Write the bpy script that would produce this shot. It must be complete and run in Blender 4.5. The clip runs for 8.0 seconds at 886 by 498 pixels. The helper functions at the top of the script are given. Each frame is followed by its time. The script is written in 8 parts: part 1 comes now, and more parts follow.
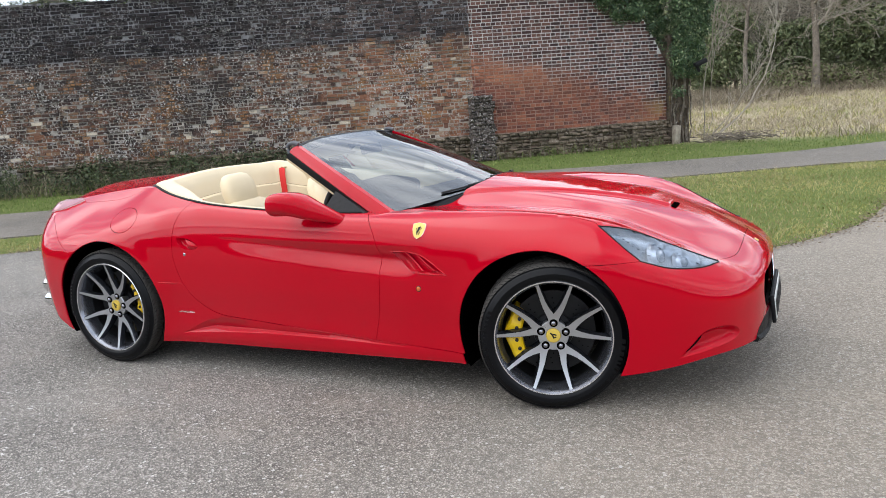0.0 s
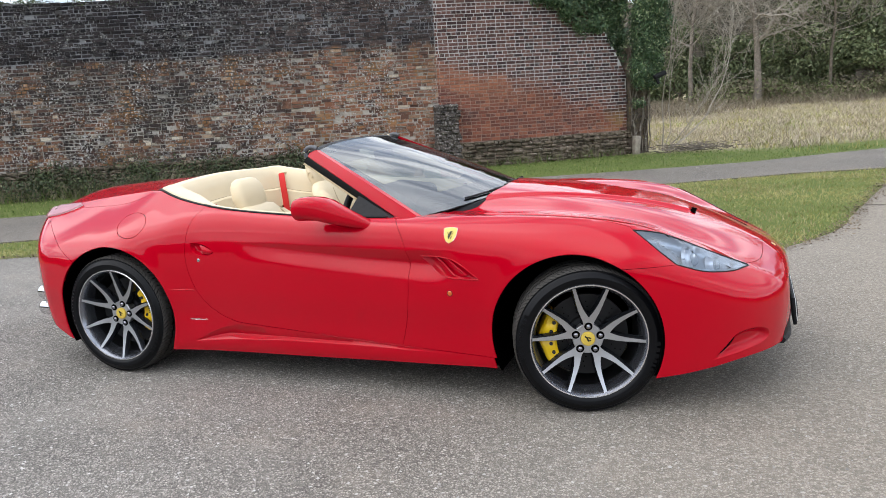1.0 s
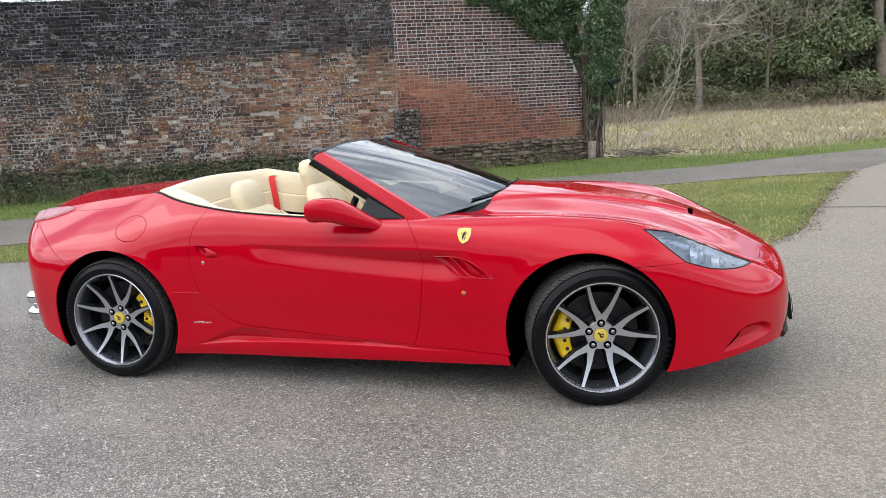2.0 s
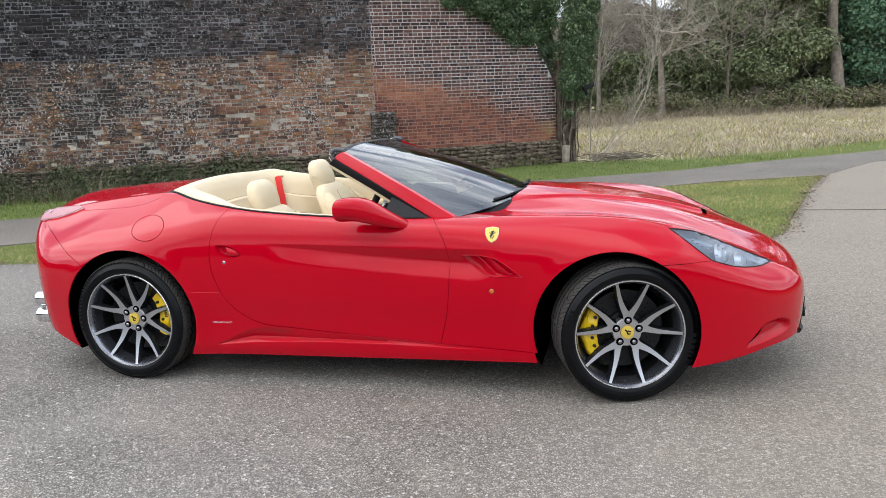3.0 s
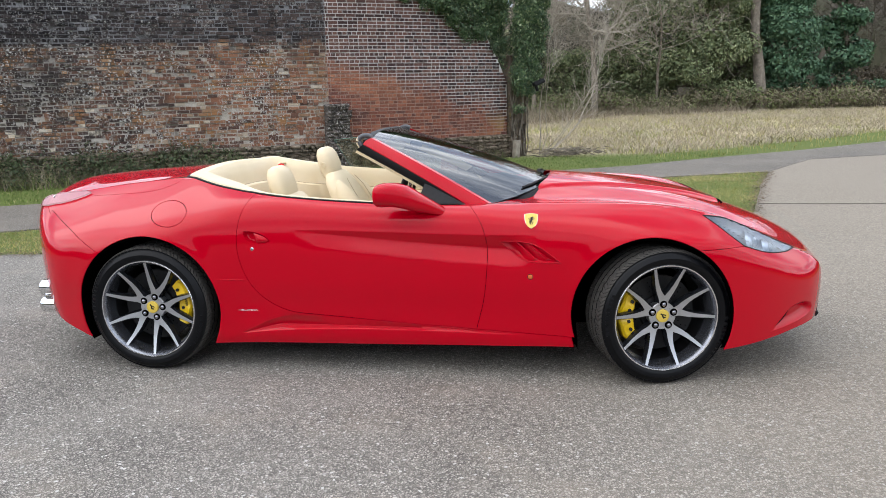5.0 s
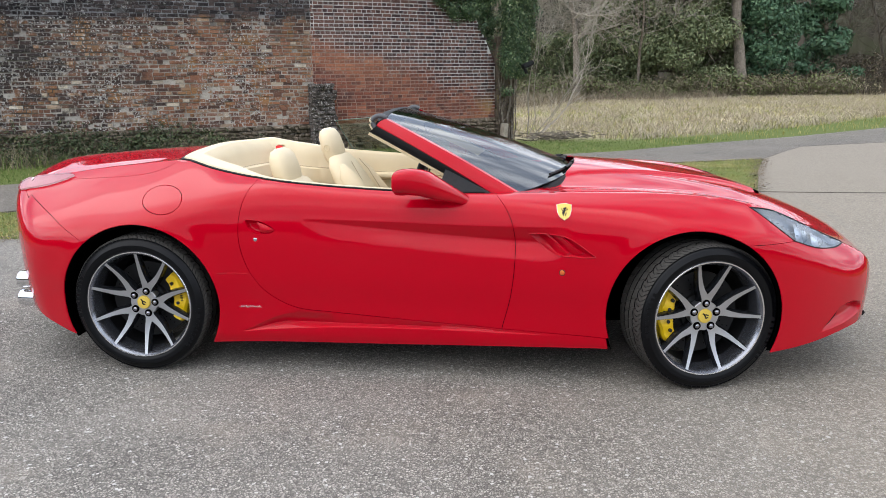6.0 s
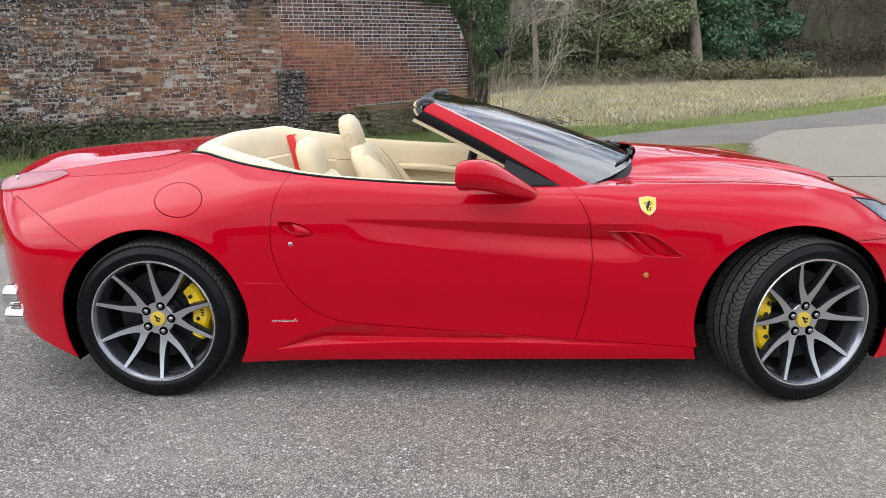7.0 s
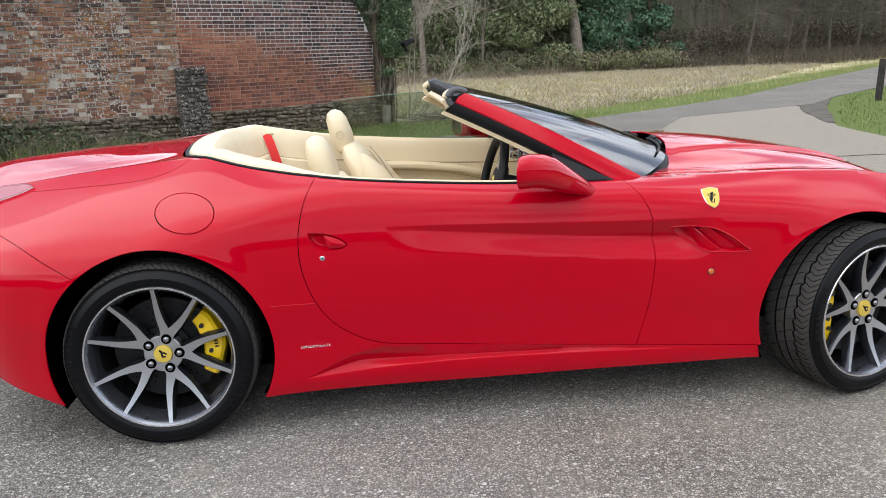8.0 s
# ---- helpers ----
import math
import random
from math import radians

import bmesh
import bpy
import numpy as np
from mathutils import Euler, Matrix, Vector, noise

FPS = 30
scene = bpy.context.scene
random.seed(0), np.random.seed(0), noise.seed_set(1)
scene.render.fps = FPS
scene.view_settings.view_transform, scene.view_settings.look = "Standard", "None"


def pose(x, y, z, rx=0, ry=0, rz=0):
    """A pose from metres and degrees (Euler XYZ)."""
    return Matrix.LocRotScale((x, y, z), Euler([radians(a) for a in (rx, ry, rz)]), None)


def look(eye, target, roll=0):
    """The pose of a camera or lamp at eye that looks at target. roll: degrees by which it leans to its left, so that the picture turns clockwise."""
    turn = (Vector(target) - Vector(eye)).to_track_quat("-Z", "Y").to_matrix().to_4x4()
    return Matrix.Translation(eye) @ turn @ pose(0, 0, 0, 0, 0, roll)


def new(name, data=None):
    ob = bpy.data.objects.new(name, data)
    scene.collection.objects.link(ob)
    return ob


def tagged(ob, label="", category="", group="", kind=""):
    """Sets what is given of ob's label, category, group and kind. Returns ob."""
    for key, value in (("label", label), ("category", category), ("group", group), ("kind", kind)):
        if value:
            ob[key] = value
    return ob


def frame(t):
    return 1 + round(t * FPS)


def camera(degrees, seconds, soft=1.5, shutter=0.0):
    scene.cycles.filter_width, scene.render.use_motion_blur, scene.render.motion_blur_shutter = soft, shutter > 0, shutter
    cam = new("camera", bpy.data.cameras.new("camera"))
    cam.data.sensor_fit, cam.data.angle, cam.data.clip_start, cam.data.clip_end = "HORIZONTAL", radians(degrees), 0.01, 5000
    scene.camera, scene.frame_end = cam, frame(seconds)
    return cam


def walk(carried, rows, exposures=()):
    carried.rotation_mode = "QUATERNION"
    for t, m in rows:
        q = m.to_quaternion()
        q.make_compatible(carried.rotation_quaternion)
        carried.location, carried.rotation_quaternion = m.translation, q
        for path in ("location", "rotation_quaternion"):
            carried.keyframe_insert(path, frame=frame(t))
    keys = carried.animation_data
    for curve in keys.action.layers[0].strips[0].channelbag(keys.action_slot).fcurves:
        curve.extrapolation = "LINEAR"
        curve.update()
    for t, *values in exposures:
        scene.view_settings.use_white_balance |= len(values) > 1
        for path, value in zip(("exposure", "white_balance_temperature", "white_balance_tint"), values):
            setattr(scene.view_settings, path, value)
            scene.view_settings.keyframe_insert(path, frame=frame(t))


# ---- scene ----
cam = camera(58.9, 8.0, soft=0.6)
PATH = [
    (0, (3.682, -4.109, 1.449), (2.84, -2.34, 1.05), -4.1),
    (0.5, (3.466, -4.179, 1.449), (2.683, -2.381, 1.059), -3.7),
    (1, (3.307, -4.264, 1.45), (2.593, -2.436, 1.066), -3.4),
    (2.5, (2.86, -4.496, 1.458), (2.334, -2.604, 1.082), -2.8),
    (3, (2.709, -4.555, 1.454), (2.226, -2.65, 1.081), -2.5),
    (3.5, (2.613, -4.649, 1.442), (2.173, -2.734, 1.071), -2.3),
    (4, (2.531, -4.711, 1.448), (2.138, -2.786, 1.075), -2.1),
    (4.5, (2.382, -4.718, 1.448), (2.038, -2.784, 1.07), -1.8),
    (5, (2.172, -4.688, 1.429), (1.873, -2.75, 1.039), -1.4),
    (5.2, (2.112, -4.661, 1.423), (1.827, -2.721, 1.029), -1.2),
    (6.3, (1.783, -4.244, 1.39), (1.569, -2.306, 0.946), -0.6),
    (6.5, (1.681, -4.155, 1.362), (1.485, -2.215, 0.915), -0.7),
    (7, (1.399, -3.97, 1.372), (1.28, -2.028, 0.908), -1.0),
    (7.5, (1.085, -3.77, 1.336), (1.094, -1.827, 0.861), -1.4),
    (8, (0.777, -3.626, 1.351), (0.95, -1.693, 0.869), -1.9),
]
walk(cam, [(t, look(eye, target, roll)) for t, eye, target, roll in PATH])

# ---- light ----
SUN_ELEVATION, SUN_AZIMUTH = 56, 222  # degrees; azimuth counted from +x towards +y
world = bpy.data.worlds.new("sky")
scene.world = world
world.use_nodes = True
wn, wl = world.node_tree.nodes, world.node_tree.links
wn.clear()
w_out = wn.new("ShaderNodeOutputWorld")
w_bg = wn.new("ShaderNodeBackground")
w_sky = wn.new("ShaderNodeTexSky")
w_sky.sky_type = "NISHITA"
w_sky.sun_disc = False
w_sky.sun_elevation = radians(SUN_ELEVATION)
w_sky.sun_rotation = radians(90 - SUN_AZIMUTH)
w_sky.air_density, w_sky.dust_density, w_sky.ozone_density = 1.0, 1.5, 1.0
w_tc = wn.new("ShaderNodeTexCoord")
# broken cloud at one height: streets that close up towards the horizon
w_sep, w_up, w_add, w_dx, w_dy, w_vec = (wn.new("ShaderNodeSeparateXYZ"), wn.new("ShaderNodeMath"), wn.new("ShaderNodeMath"), wn.new("ShaderNodeMath"), wn.new("ShaderNodeMath"), wn.new("ShaderNodeCombineXYZ"))
w_up.operation, w_add.operation, w_dx.operation, w_dy.operation = "MAXIMUM", "ADD", "DIVIDE", "DIVIDE"
w_up.inputs[1].default_value, w_add.inputs[1].default_value = 0.0, 0.34
wl.new(w_tc.outputs["Generated"], w_sep.inputs[0])
wl.new(w_sep.outputs["Z"], w_up.inputs[0])
wl.new(w_up.outputs[0], w_add.inputs[0])
for w_axis, w_div, w_draw in (("X", w_dx, 1.0), ("Y", w_dy, 1.3)):
    wl.new(w_sep.outputs[w_axis], w_div.inputs[0])
    wl.new(w_add.outputs[0], w_div.inputs[1])
    w_mul = wn.new("ShaderNodeMath")
    w_mul.operation, w_mul.inputs[1].default_value = "MULTIPLY", w_draw
    wl.new(w_div.outputs[0], w_mul.inputs[0])
    wl.new(w_mul.outputs[0], w_vec.inputs[w_axis])
w_noise = wn.new("ShaderNodeTexNoise")
w_noise.inputs["Scale"].default_value = 2.9
w_noise.inputs["Detail"].default_value = 5
w_noise.inputs["Roughness"].default_value = 0.5
w_noise.inputs["Distortion"].default_value = 0.5
w_ramp = wn.new("ShaderNodeValToRGB")
w_ramp.color_ramp.elements[0].color = (0.45, 0.45, 0.45, 1)
w_ramp.color_ramp.elements[0].position, w_ramp.color_ramp.elements[1].position = 0.36, 0.56
w_cloud = wn.new("ShaderNodeValToRGB")
w_cloud.color_ramp.elements[0].color = (6.9, 7.8, 9.7, 1)
w_cloud.color_ramp.elements[1].color = (13.7, 14.3, 15.3, 1)
w_cloud.color_ramp.elements[0].position, w_cloud.color_ramp.elements[1].position = 0.39, 0.63
w_mix = wn.new("ShaderNodeMix")
w_mix.data_type = "RGBA"
wl.new(w_vec.outputs["Vector"], w_noise.inputs["Vector"])
wl.new(w_noise.outputs["Fac"], w_ramp.inputs["Fac"])
wl.new(w_noise.outputs["Fac"], w_cloud.inputs["Fac"])
wl.new(w_ramp.outputs["Color"], w_mix.inputs["Factor"])
wl.new(w_sky.outputs["Color"], w_mix.inputs["A"])
wl.new(w_cloud.outputs["Color"], w_mix.inputs["B"])
wl.new(w_mix.outputs["Result"], w_bg.inputs["Color"])
w_bg.inputs["Strength"].default_value = 0.12
wl.new(w_bg.outputs["Background"], w_out.inputs["Surface"])

sun = new("sun", bpy.data.lights.new("sun", "SUN"))
sun.data.energy, sun.data.angle, sun.data.color = 1.1, radians(80), (1.0, 0.965, 0.92)
_az, _el = radians(SUN_AZIMUTH), radians(SUN_ELEVATION)
sun.matrix_world = look((20 * math.cos(_az) * math.cos(_el), 20 * math.sin(_az) * math.cos(_el), 20 * math.sin(_el)), (0, 0, 0))
scene.view_settings.exposure = 0.52


# ---- materials ----
def material(name, colour, rough=0.5, metal=0.0, coat=0.0, spec=0.5):
    m = bpy.data.materials.new(name)
    m.use_nodes = True
    b = m.node_tree.nodes["Principled BSDF"]
    b.inputs["Base Color"].default_value = (*colour, 1)
    b.inputs["Roughness"].default_value = rough
    b.inputs["Metallic"].default_value = metal
    b.inputs["Coat Weight"].default_value = coat
    b.inputs["Coat Roughness"].default_value = 0.02
    b.inputs["Specular IOR Level"].default_value = spec
    return m


def nodes_of(m):
    t = m.node_tree
    return t.nodes, t.links, t.nodes["Principled BSDF"]


def coords(m, kind="Object", scale=(1, 1, 1)):
    n, l, b = nodes_of(m)
    tc, mp = n.new("ShaderNodeTexCoord"), n.new("ShaderNodeMapping")
    mp.inputs["Scale"].default_value = scale
    l.new(tc.outputs[kind], mp.inputs["Vector"])
    return mp.outputs["Vector"]


def noise_tex(m, vec, scale, detail=6, rough=0.6, distortion=0.0):
    n, l, b = nodes_of(m)
    x = n.new("ShaderNodeTexNoise")
    x.inputs["Scale"].default_value = scale
    x.inputs["Detail"].default_value = detail
    x.inputs["Roughness"].default_value = rough
    x.inputs["Distortion"].default_value = distortion
    l.new(vec, x.inputs["Vector"])
    return x.outputs["Fac"]


def voronoi_tex(m, vec, scale, feature="F1", out="Distance"):
    n, l, b = nodes_of(m)
    x = n.new("ShaderNodeTexVoronoi")
    x.feature = feature
    x.inputs["Scale"].default_value = scale
    l.new(vec, x.inputs["Vector"])
    return x.outputs[out]


def ramp(m, fac, stops):
    n, l, b = nodes_of(m)
    r = n.new("ShaderNodeValToRGB")
    e = r.color_ramp.elements
    while len(e) < len(stops):
        e.new(0.5)
    for k, (p, c) in zip(e, stops):
        k.position = p
        k.color = (*c, 1) if len(c) == 3 else c
    l.new(fac, r.inputs["Fac"])
    return r.outputs["Color"]


def grey(v):
    return (v, v, v)


def mix(m, fac, a, b, mode="MIX"):
    n, l, _ = nodes_of(m)
    x = n.new("ShaderNodeMix")
    x.data_type, x.blend_type = "RGBA", mode
    for sock, v in (("Factor", fac), ("A", a), ("B", b)):
        if isinstance(v, bpy.types.NodeSocket):
            l.new(v, x.inputs[sock])
        elif sock == "Factor":
            x.inputs[0].default_value = v
        else:
            x.inputs[sock].default_value = (*v, 1)
    return x.outputs["Result"]


def maths(m, op, a, b=0.0):
    n, l, _ = nodes_of(m)
    x = n.new("ShaderNodeMath")
    x.operation = op
    for k, v in enumerate((a, b)):
        if isinstance(v, bpy.types.NodeSocket):
            l.new(v, x.inputs[k])
        else:
            x.inputs[k].default_value = v
    return x.outputs[0]


def axis_of(m, vec, axis):
    n, l, _ = nodes_of(m)
    x = n.new("ShaderNodeSeparateXYZ")
    l.new(vec, x.inputs[0])
    return x.outputs[axis]


def bump(m, height, strength=0.5, distance=0.01):
    n, l, b = nodes_of(m)
    x = n.new("ShaderNodeBump")
    x.inputs["Strength"].default_value = strength
    x.inputs["Distance"].default_value = distance
    l.new(height, x.inputs["Height"])
    l.new(x.outputs["Normal"], b.inputs["Normal"])


def plug(m, socket, name="Base Color"):
    n, l, b = nodes_of(m)
    l.new(socket, b.inputs[name])


def position(m):
    n, l, b = nodes_of(m)
    return n.new("ShaderNodeNewGeometry").outputs["Position"]


# car
PAINT = material("red_paint", (0.46, 0.002, 0.008), 0.4, 0.0, 1.0, 0.0)
PAINT.node_tree.nodes["Principled BSDF"].inputs["Coat IOR"].default_value = 1.5
_lw = PAINT.node_tree.nodes.new("ShaderNodeLayerWeight")
_lw.inputs["Blend"].default_value = 0.5
plug(PAINT, ramp(PAINT, _lw.outputs["Facing"], [(0.08, grey(0.36)), (0.36, grey(1.0))]), "Coat Weight")
_v = coords(PAINT)
plug(PAINT, mix(PAINT, noise_tex(PAINT, _v, 900, 2), (0.41, 0.0003, 0.0092), (0.45, 0.0005, 0.0122)))
plug(PAINT, ramp(PAINT, noise_tex(PAINT, _v, 3, 4), [(0.3, grey(0.28)), (0.7, grey(0.36))]), "Roughness")
GLOSS_BLACK = material("gloss_black", (0.006, 0.006, 0.007), 0.08, 0, 0.6)
BLACK = material("black_plastic", (0.007, 0.007, 0.0078), 0.55, spec=0.25)
plug(BLACK, ramp(BLACK, noise_tex(BLACK, coords(BLACK), 60, 5), [(0.3, grey(0.45)), (0.7, grey(0.65))]), "Roughness")
# near-black without gloss: stands in for shade in recesses, gaps and underneath
SHADE_BLACK = material("shade_black", (0.0012, 0.0012, 0.0012), 0.95, spec=0.0)
SEAL = material("rubber_seal", (0.005, 0.005, 0.0055), 0.5, spec=0.15)
CHROME = material("chrome", (0.8, 0.8, 0.82), 0.09, 1.0)
STEEL = material("brushed_steel", (0.55, 0.55, 0.56), 0.25, 1.0)
YELLOW = material("yellow_caliper", (0.85, 0.55, 0.004), 0.35, 0, 0.4)
BADGE_YELLOW = material("badge_yellow", (0.62, 0.44, 0.06), 0.3, 0, 0.5)
LEATHER = material("cream_leather", (0.70, 0.58, 0.38), 0.5)
_v = coords(LEATHER)
plug(LEATHER, mix(LEATHER, noise_tex(LEATHER, _v, 5, 5), (0.66, 0.54, 0.345), (0.75, 0.63, 0.43)))
bump(LEATHER, voronoi_tex(LEATHER, _v, 420), 0.12, 0.0015)
STITCH = material("seam_thread", (0.40, 0.31, 0.19), 0.8)
BELT = material("red_webbing", (0.55, 0.012, 0.01), 0.75)
bump(BELT, noise_tex(BELT, coords(BELT, scale=(1, 1, 30)), 40, 2), 0.2, 0.001)
RUBBER = material("tyre_rubber", (0.014, 0.014, 0.015), 0.38, spec=0.17)
_v = coords(RUBBER)
plug(RUBBER, mix(RUBBER, noise_tex(RUBBER, _v, 9, 6), (0.0016, 0.0018, 0.0024), (0.0040, 0.0044, 0.0056)))
bump(RUBBER, noise_tex(RUBBER, _v, 180, 3), 0.15, 0.002)
TREAD = material("tread_rubber", (0.035, 0.033, 0.031), 0.85, spec=0.2)
plug(TREAD, mix(TREAD, noise_tex(TREAD, coords(TREAD), 30, 6), (0.030, 0.028, 0.026), (0.058, 0.054, 0.048)))
RIM = material("machined_alloy", (0.5, 0.5, 0.52), 0.22, 1.0)
_v = coords(RIM)
plug(RIM, mix(RIM, noise_tex(RIM, _v, 12, 4), (0.44, 0.45, 0.475), (0.57, 0.58, 0.605)))
plug(RIM, ramp(RIM, noise_tex(RIM, _v, 7, 4), [(0.3, grey(0.34)), (0.7, grey(0.44))]), "Roughness")
END_RUBBER = material("worn_rubber", (0.075, 0.078, 0.085), 0.45)
LIP = material("polished_lip", (0.78, 0.78, 0.80), 0.2, 1.0)
RIM_DARK = material("grey_alloy", (0.048, 0.051, 0.059), 0.22, 0.8)
RIM_HUB = material("hub_alloy", (0.24, 0.25, 0.28), 0.26, 0.9)
NUT = material("wheel_nut_steel", (0.30, 0.30, 0.32), 0.22, 1.0)
# disc metal, also used for the shade painted deep in the rim barrel
DISC_AND_SHADE = material("brake_disc", (0.013, 0.013, 0.014), 0.5, 0.4)


def glass_material(name, tint, rough=0.0, ior=1.52):
    m = bpy.data.materials.new(name)
    m.use_nodes = True
    n, l = m.node_tree.nodes, m.node_tree.links
    n.clear()
    out, tr, gl, mx, fr = (n.new("ShaderNodeOutputMaterial"), n.new("ShaderNodeBsdfTransparent"),
                           n.new("ShaderNodeBsdfGlossy"), n.new("ShaderNodeMixShader"), n.new("ShaderNodeFresnel"))
    tr.inputs["Color"].default_value = (*tint, 1)
    gl.inputs["Roughness"].default_value = rough
    fr.inputs["IOR"].default_value = ior
    l.new(fr.outputs[0], mx.inputs[0])
    l.new(tr.outputs[0], mx.inputs[1])
    l.new(gl.outputs[0], mx.inputs[2])
    l.new(mx.outputs[0], out.inputs["Surface"])
    return m


GLASS = glass_material("windscreen_glass", (0.34, 0.43, 0.46), 0.0, 2.75)
SIDE_GLASS = glass_material("side_glass", (0.46, 0.57, 0.51), 0.0, 1.75)
LENS = glass_material("lamp_lens", (0.80, 0.85, 0.90), 0.03, 1.8)
RED_LENS = glass_material("rear_lens", (0.85, 0.55, 0.58), 0.02)
AMBER = material("amber_lens", (0.55, 0.12, 0.02), 0.1, 0, 0.8)
LAMP_SLOT = material("lamp_slot", (0.36, 0.40, 0.45), 0.3)
TAIL_PALE = material("tail_reflector", (0.80, 0.78, 0.80), 0.35)
LAMP_EYE = material("lamp_eye", (0.74, 0.78, 0.84), 0.35, 0.7)
EYE_GLASS = material("eye_glass", (0.42, 0.47, 0.53), 0.08, 0.0, 1.0)
LAMP_GREY = material("lamp_housing", (0.46, 0.50, 0.55), 0.28, 0.55)


# ---- mesh tools ----
def link(name, bm, mat, parent=None, label="", smooth=True):
    """One mesh object out of a bmesh."""
    bmesh.ops.recalc_face_normals(bm, faces=bm.faces)
    me = bpy.data.meshes.new(name)
    bm.to_mesh(me)
    bm.free()
    for m in (mat if isinstance(mat, (list, tuple)) else [mat]):
        me.materials.append(m)
    if smooth:
        me.polygons.foreach_set("use_smooth", [True] * len(me.polygons))
        me.set_sharp_from_angle(angle=radians(38))
    ob = new(name, me)
    ob.parent = parent
    if label:
        tagged(ob, label)
    return ob


def part(name, bm, mat, parent, label="", smooth=True):
    return link(name, bm, mat, parent, label, smooth)


def mesh_object(name, verts, faces, mat, parent=None, label="", smooth=True, sharp=38):
    me = bpy.data.meshes.new(name)
    me.from_pydata([tuple(v) for v in verts], [], [tuple(f) for f in faces])
    for m in (mat if isinstance(mat, (list, tuple)) else [mat]):
        me.materials.append(m)
    if smooth:
        me.polygons.foreach_set("use_smooth", [True] * len(me.polygons))
        me.set_sharp_from_angle(angle=radians(sharp))
    ob = new(name, me)
    ob.parent = parent
    if label:
        tagged(ob, label)
    return ob


def thing(name, label, category, m=None, group="", kind=""):
    ob = new(name)
    ob.empty_display_size = 0.1
    if m is not None:
        ob.matrix_world = m
    return tagged(ob, label, category, group, kind)


def box_bm(bm, size, m=None, bevel=0.0, segments=2):
    """A bevelled box added to bm at the pose m."""
    sub = bmesh.new()
    bmesh.ops.create_cube(sub, size=1)
    bmesh.ops.scale(sub, vec=size, verts=sub.verts)
    if bevel:
        bmesh.ops.bevel(sub, geom=sub.edges[:], offset=bevel, segments=segments, profile=0.5, affect="EDGES")
    if m is not None:
        bmesh.ops.transform(sub, matrix=m, verts=sub.verts)
    me = bpy.data.meshes.new("tmp")
    sub.to_mesh(me)
    sub.free()
    bm.from_mesh(me)
    bpy.data.meshes.remove(me)
    return bm


def box(size, m=None, bevel=0.0, segments=2):
    return box_bm(bmesh.new(), size, m, bevel, segments)


def revolve(bm, profile, n=48, m=None, closed=False):
    """Turns (radius, height) points round the local z axis."""
    rings = []
    for r, h in profile:
        ring = []
        for k in range(n):
            a = 2 * math.pi * k / n
            v = Vector((r * math.cos(a), r * math.sin(a), h))
            ring.append(bm.verts.new(m @ v if m is not None else v))
        rings.append(ring)
    pairs = list(zip(rings, rings[1:])) + ([(rings[-1], rings[0])] if closed else [])
    for a, b in pairs:
        for k in range(n):
            bm.faces.new((a[k], a[(k + 1) % n], b[(k + 1) % n], b[k]))
    return rings


def cap(bm, ring):
    bm.faces.new(ring)


def loft(bm, rings, closed=True, ends=True):
    """Skins a row of rings of points of equal count."""
    made = [[bm.verts.new(p) for p in ring] for ring in rings]
    n = len(made[0])
    for a, b in zip(made, made[1:]):
        for k in range(n if closed else n - 1):
            bm.faces.new((a[k], a[(k + 1) % n], b[(k + 1) % n], b[k]))
    if ends and closed:
        bm.faces.new(made[0])
        bm.faces.new(made[-1][::-1])
    return made


def superellipse(n, a, b, p=2.5):
    out = []
    for k in range(n):
        t = 2 * math.pi * k / n
        c, s = math.cos(t), math.sin(t)
        out.append((a * math.copysign(abs(c) ** (2 / p), c), b * math.copysign(abs(s) ** (2 / p), s)))
    return out


def catmull(pts, step):
    """A smooth line through points, sampled about every step."""
    p = [np.array(q, float) for q in pts]
    if len(p) == 2:
        n = max(1, int(np.linalg.norm(p[1] - p[0]) / step))
        return [p[0] + (p[1] - p[0]) * k / n for k in range(n + 1)]
    p = [2 * p[0] - p[1]] + p + [2 * p[-1] - p[-2]]
    out = []
    for a, b, c, d in zip(p, p[1:], p[2:], p[3:]):
        n = max(2, int(np.linalg.norm(c - b) / step))
        for k in range(n):
            t = k / n
            out.append(0.5 * (2 * b + (c - a) * t + (2 * a - 5 * b + 4 * c - d) * t * t + (3 * b - a - 3 * c + d) * t ** 3))
    out.append(p[-2])
    return out


def tube(bm, path, radius, n=8, flat=None, ends=True):
    """A tube along a line of points; radius is a number or one per point."""
    path = [Vector(q) for q in path]
    rings = []
    up = Vector((0, 0, 1))
    for k, q in enumerate(path):
        d = (path[min(k + 1, len(path) - 1)] - path[max(k - 1, 0)]).normalized()
        side = d.cross(up)
        if side.length < 1e-3:
            side = d.cross(Vector((1, 0, 0)))
        side.normalize()
        top = side.cross(d).normalized()
        r = radius[k] if isinstance(radius, (list, tuple, np.ndarray)) else radius
        f = flat or 1.0
        rings.append([q + side * r * math.cos(2 * math.pi * j / n) + top * r * f * math.sin(2 * math.pi * j / n) for j in range(n)])
    return loft(bm, rings, True, ends)


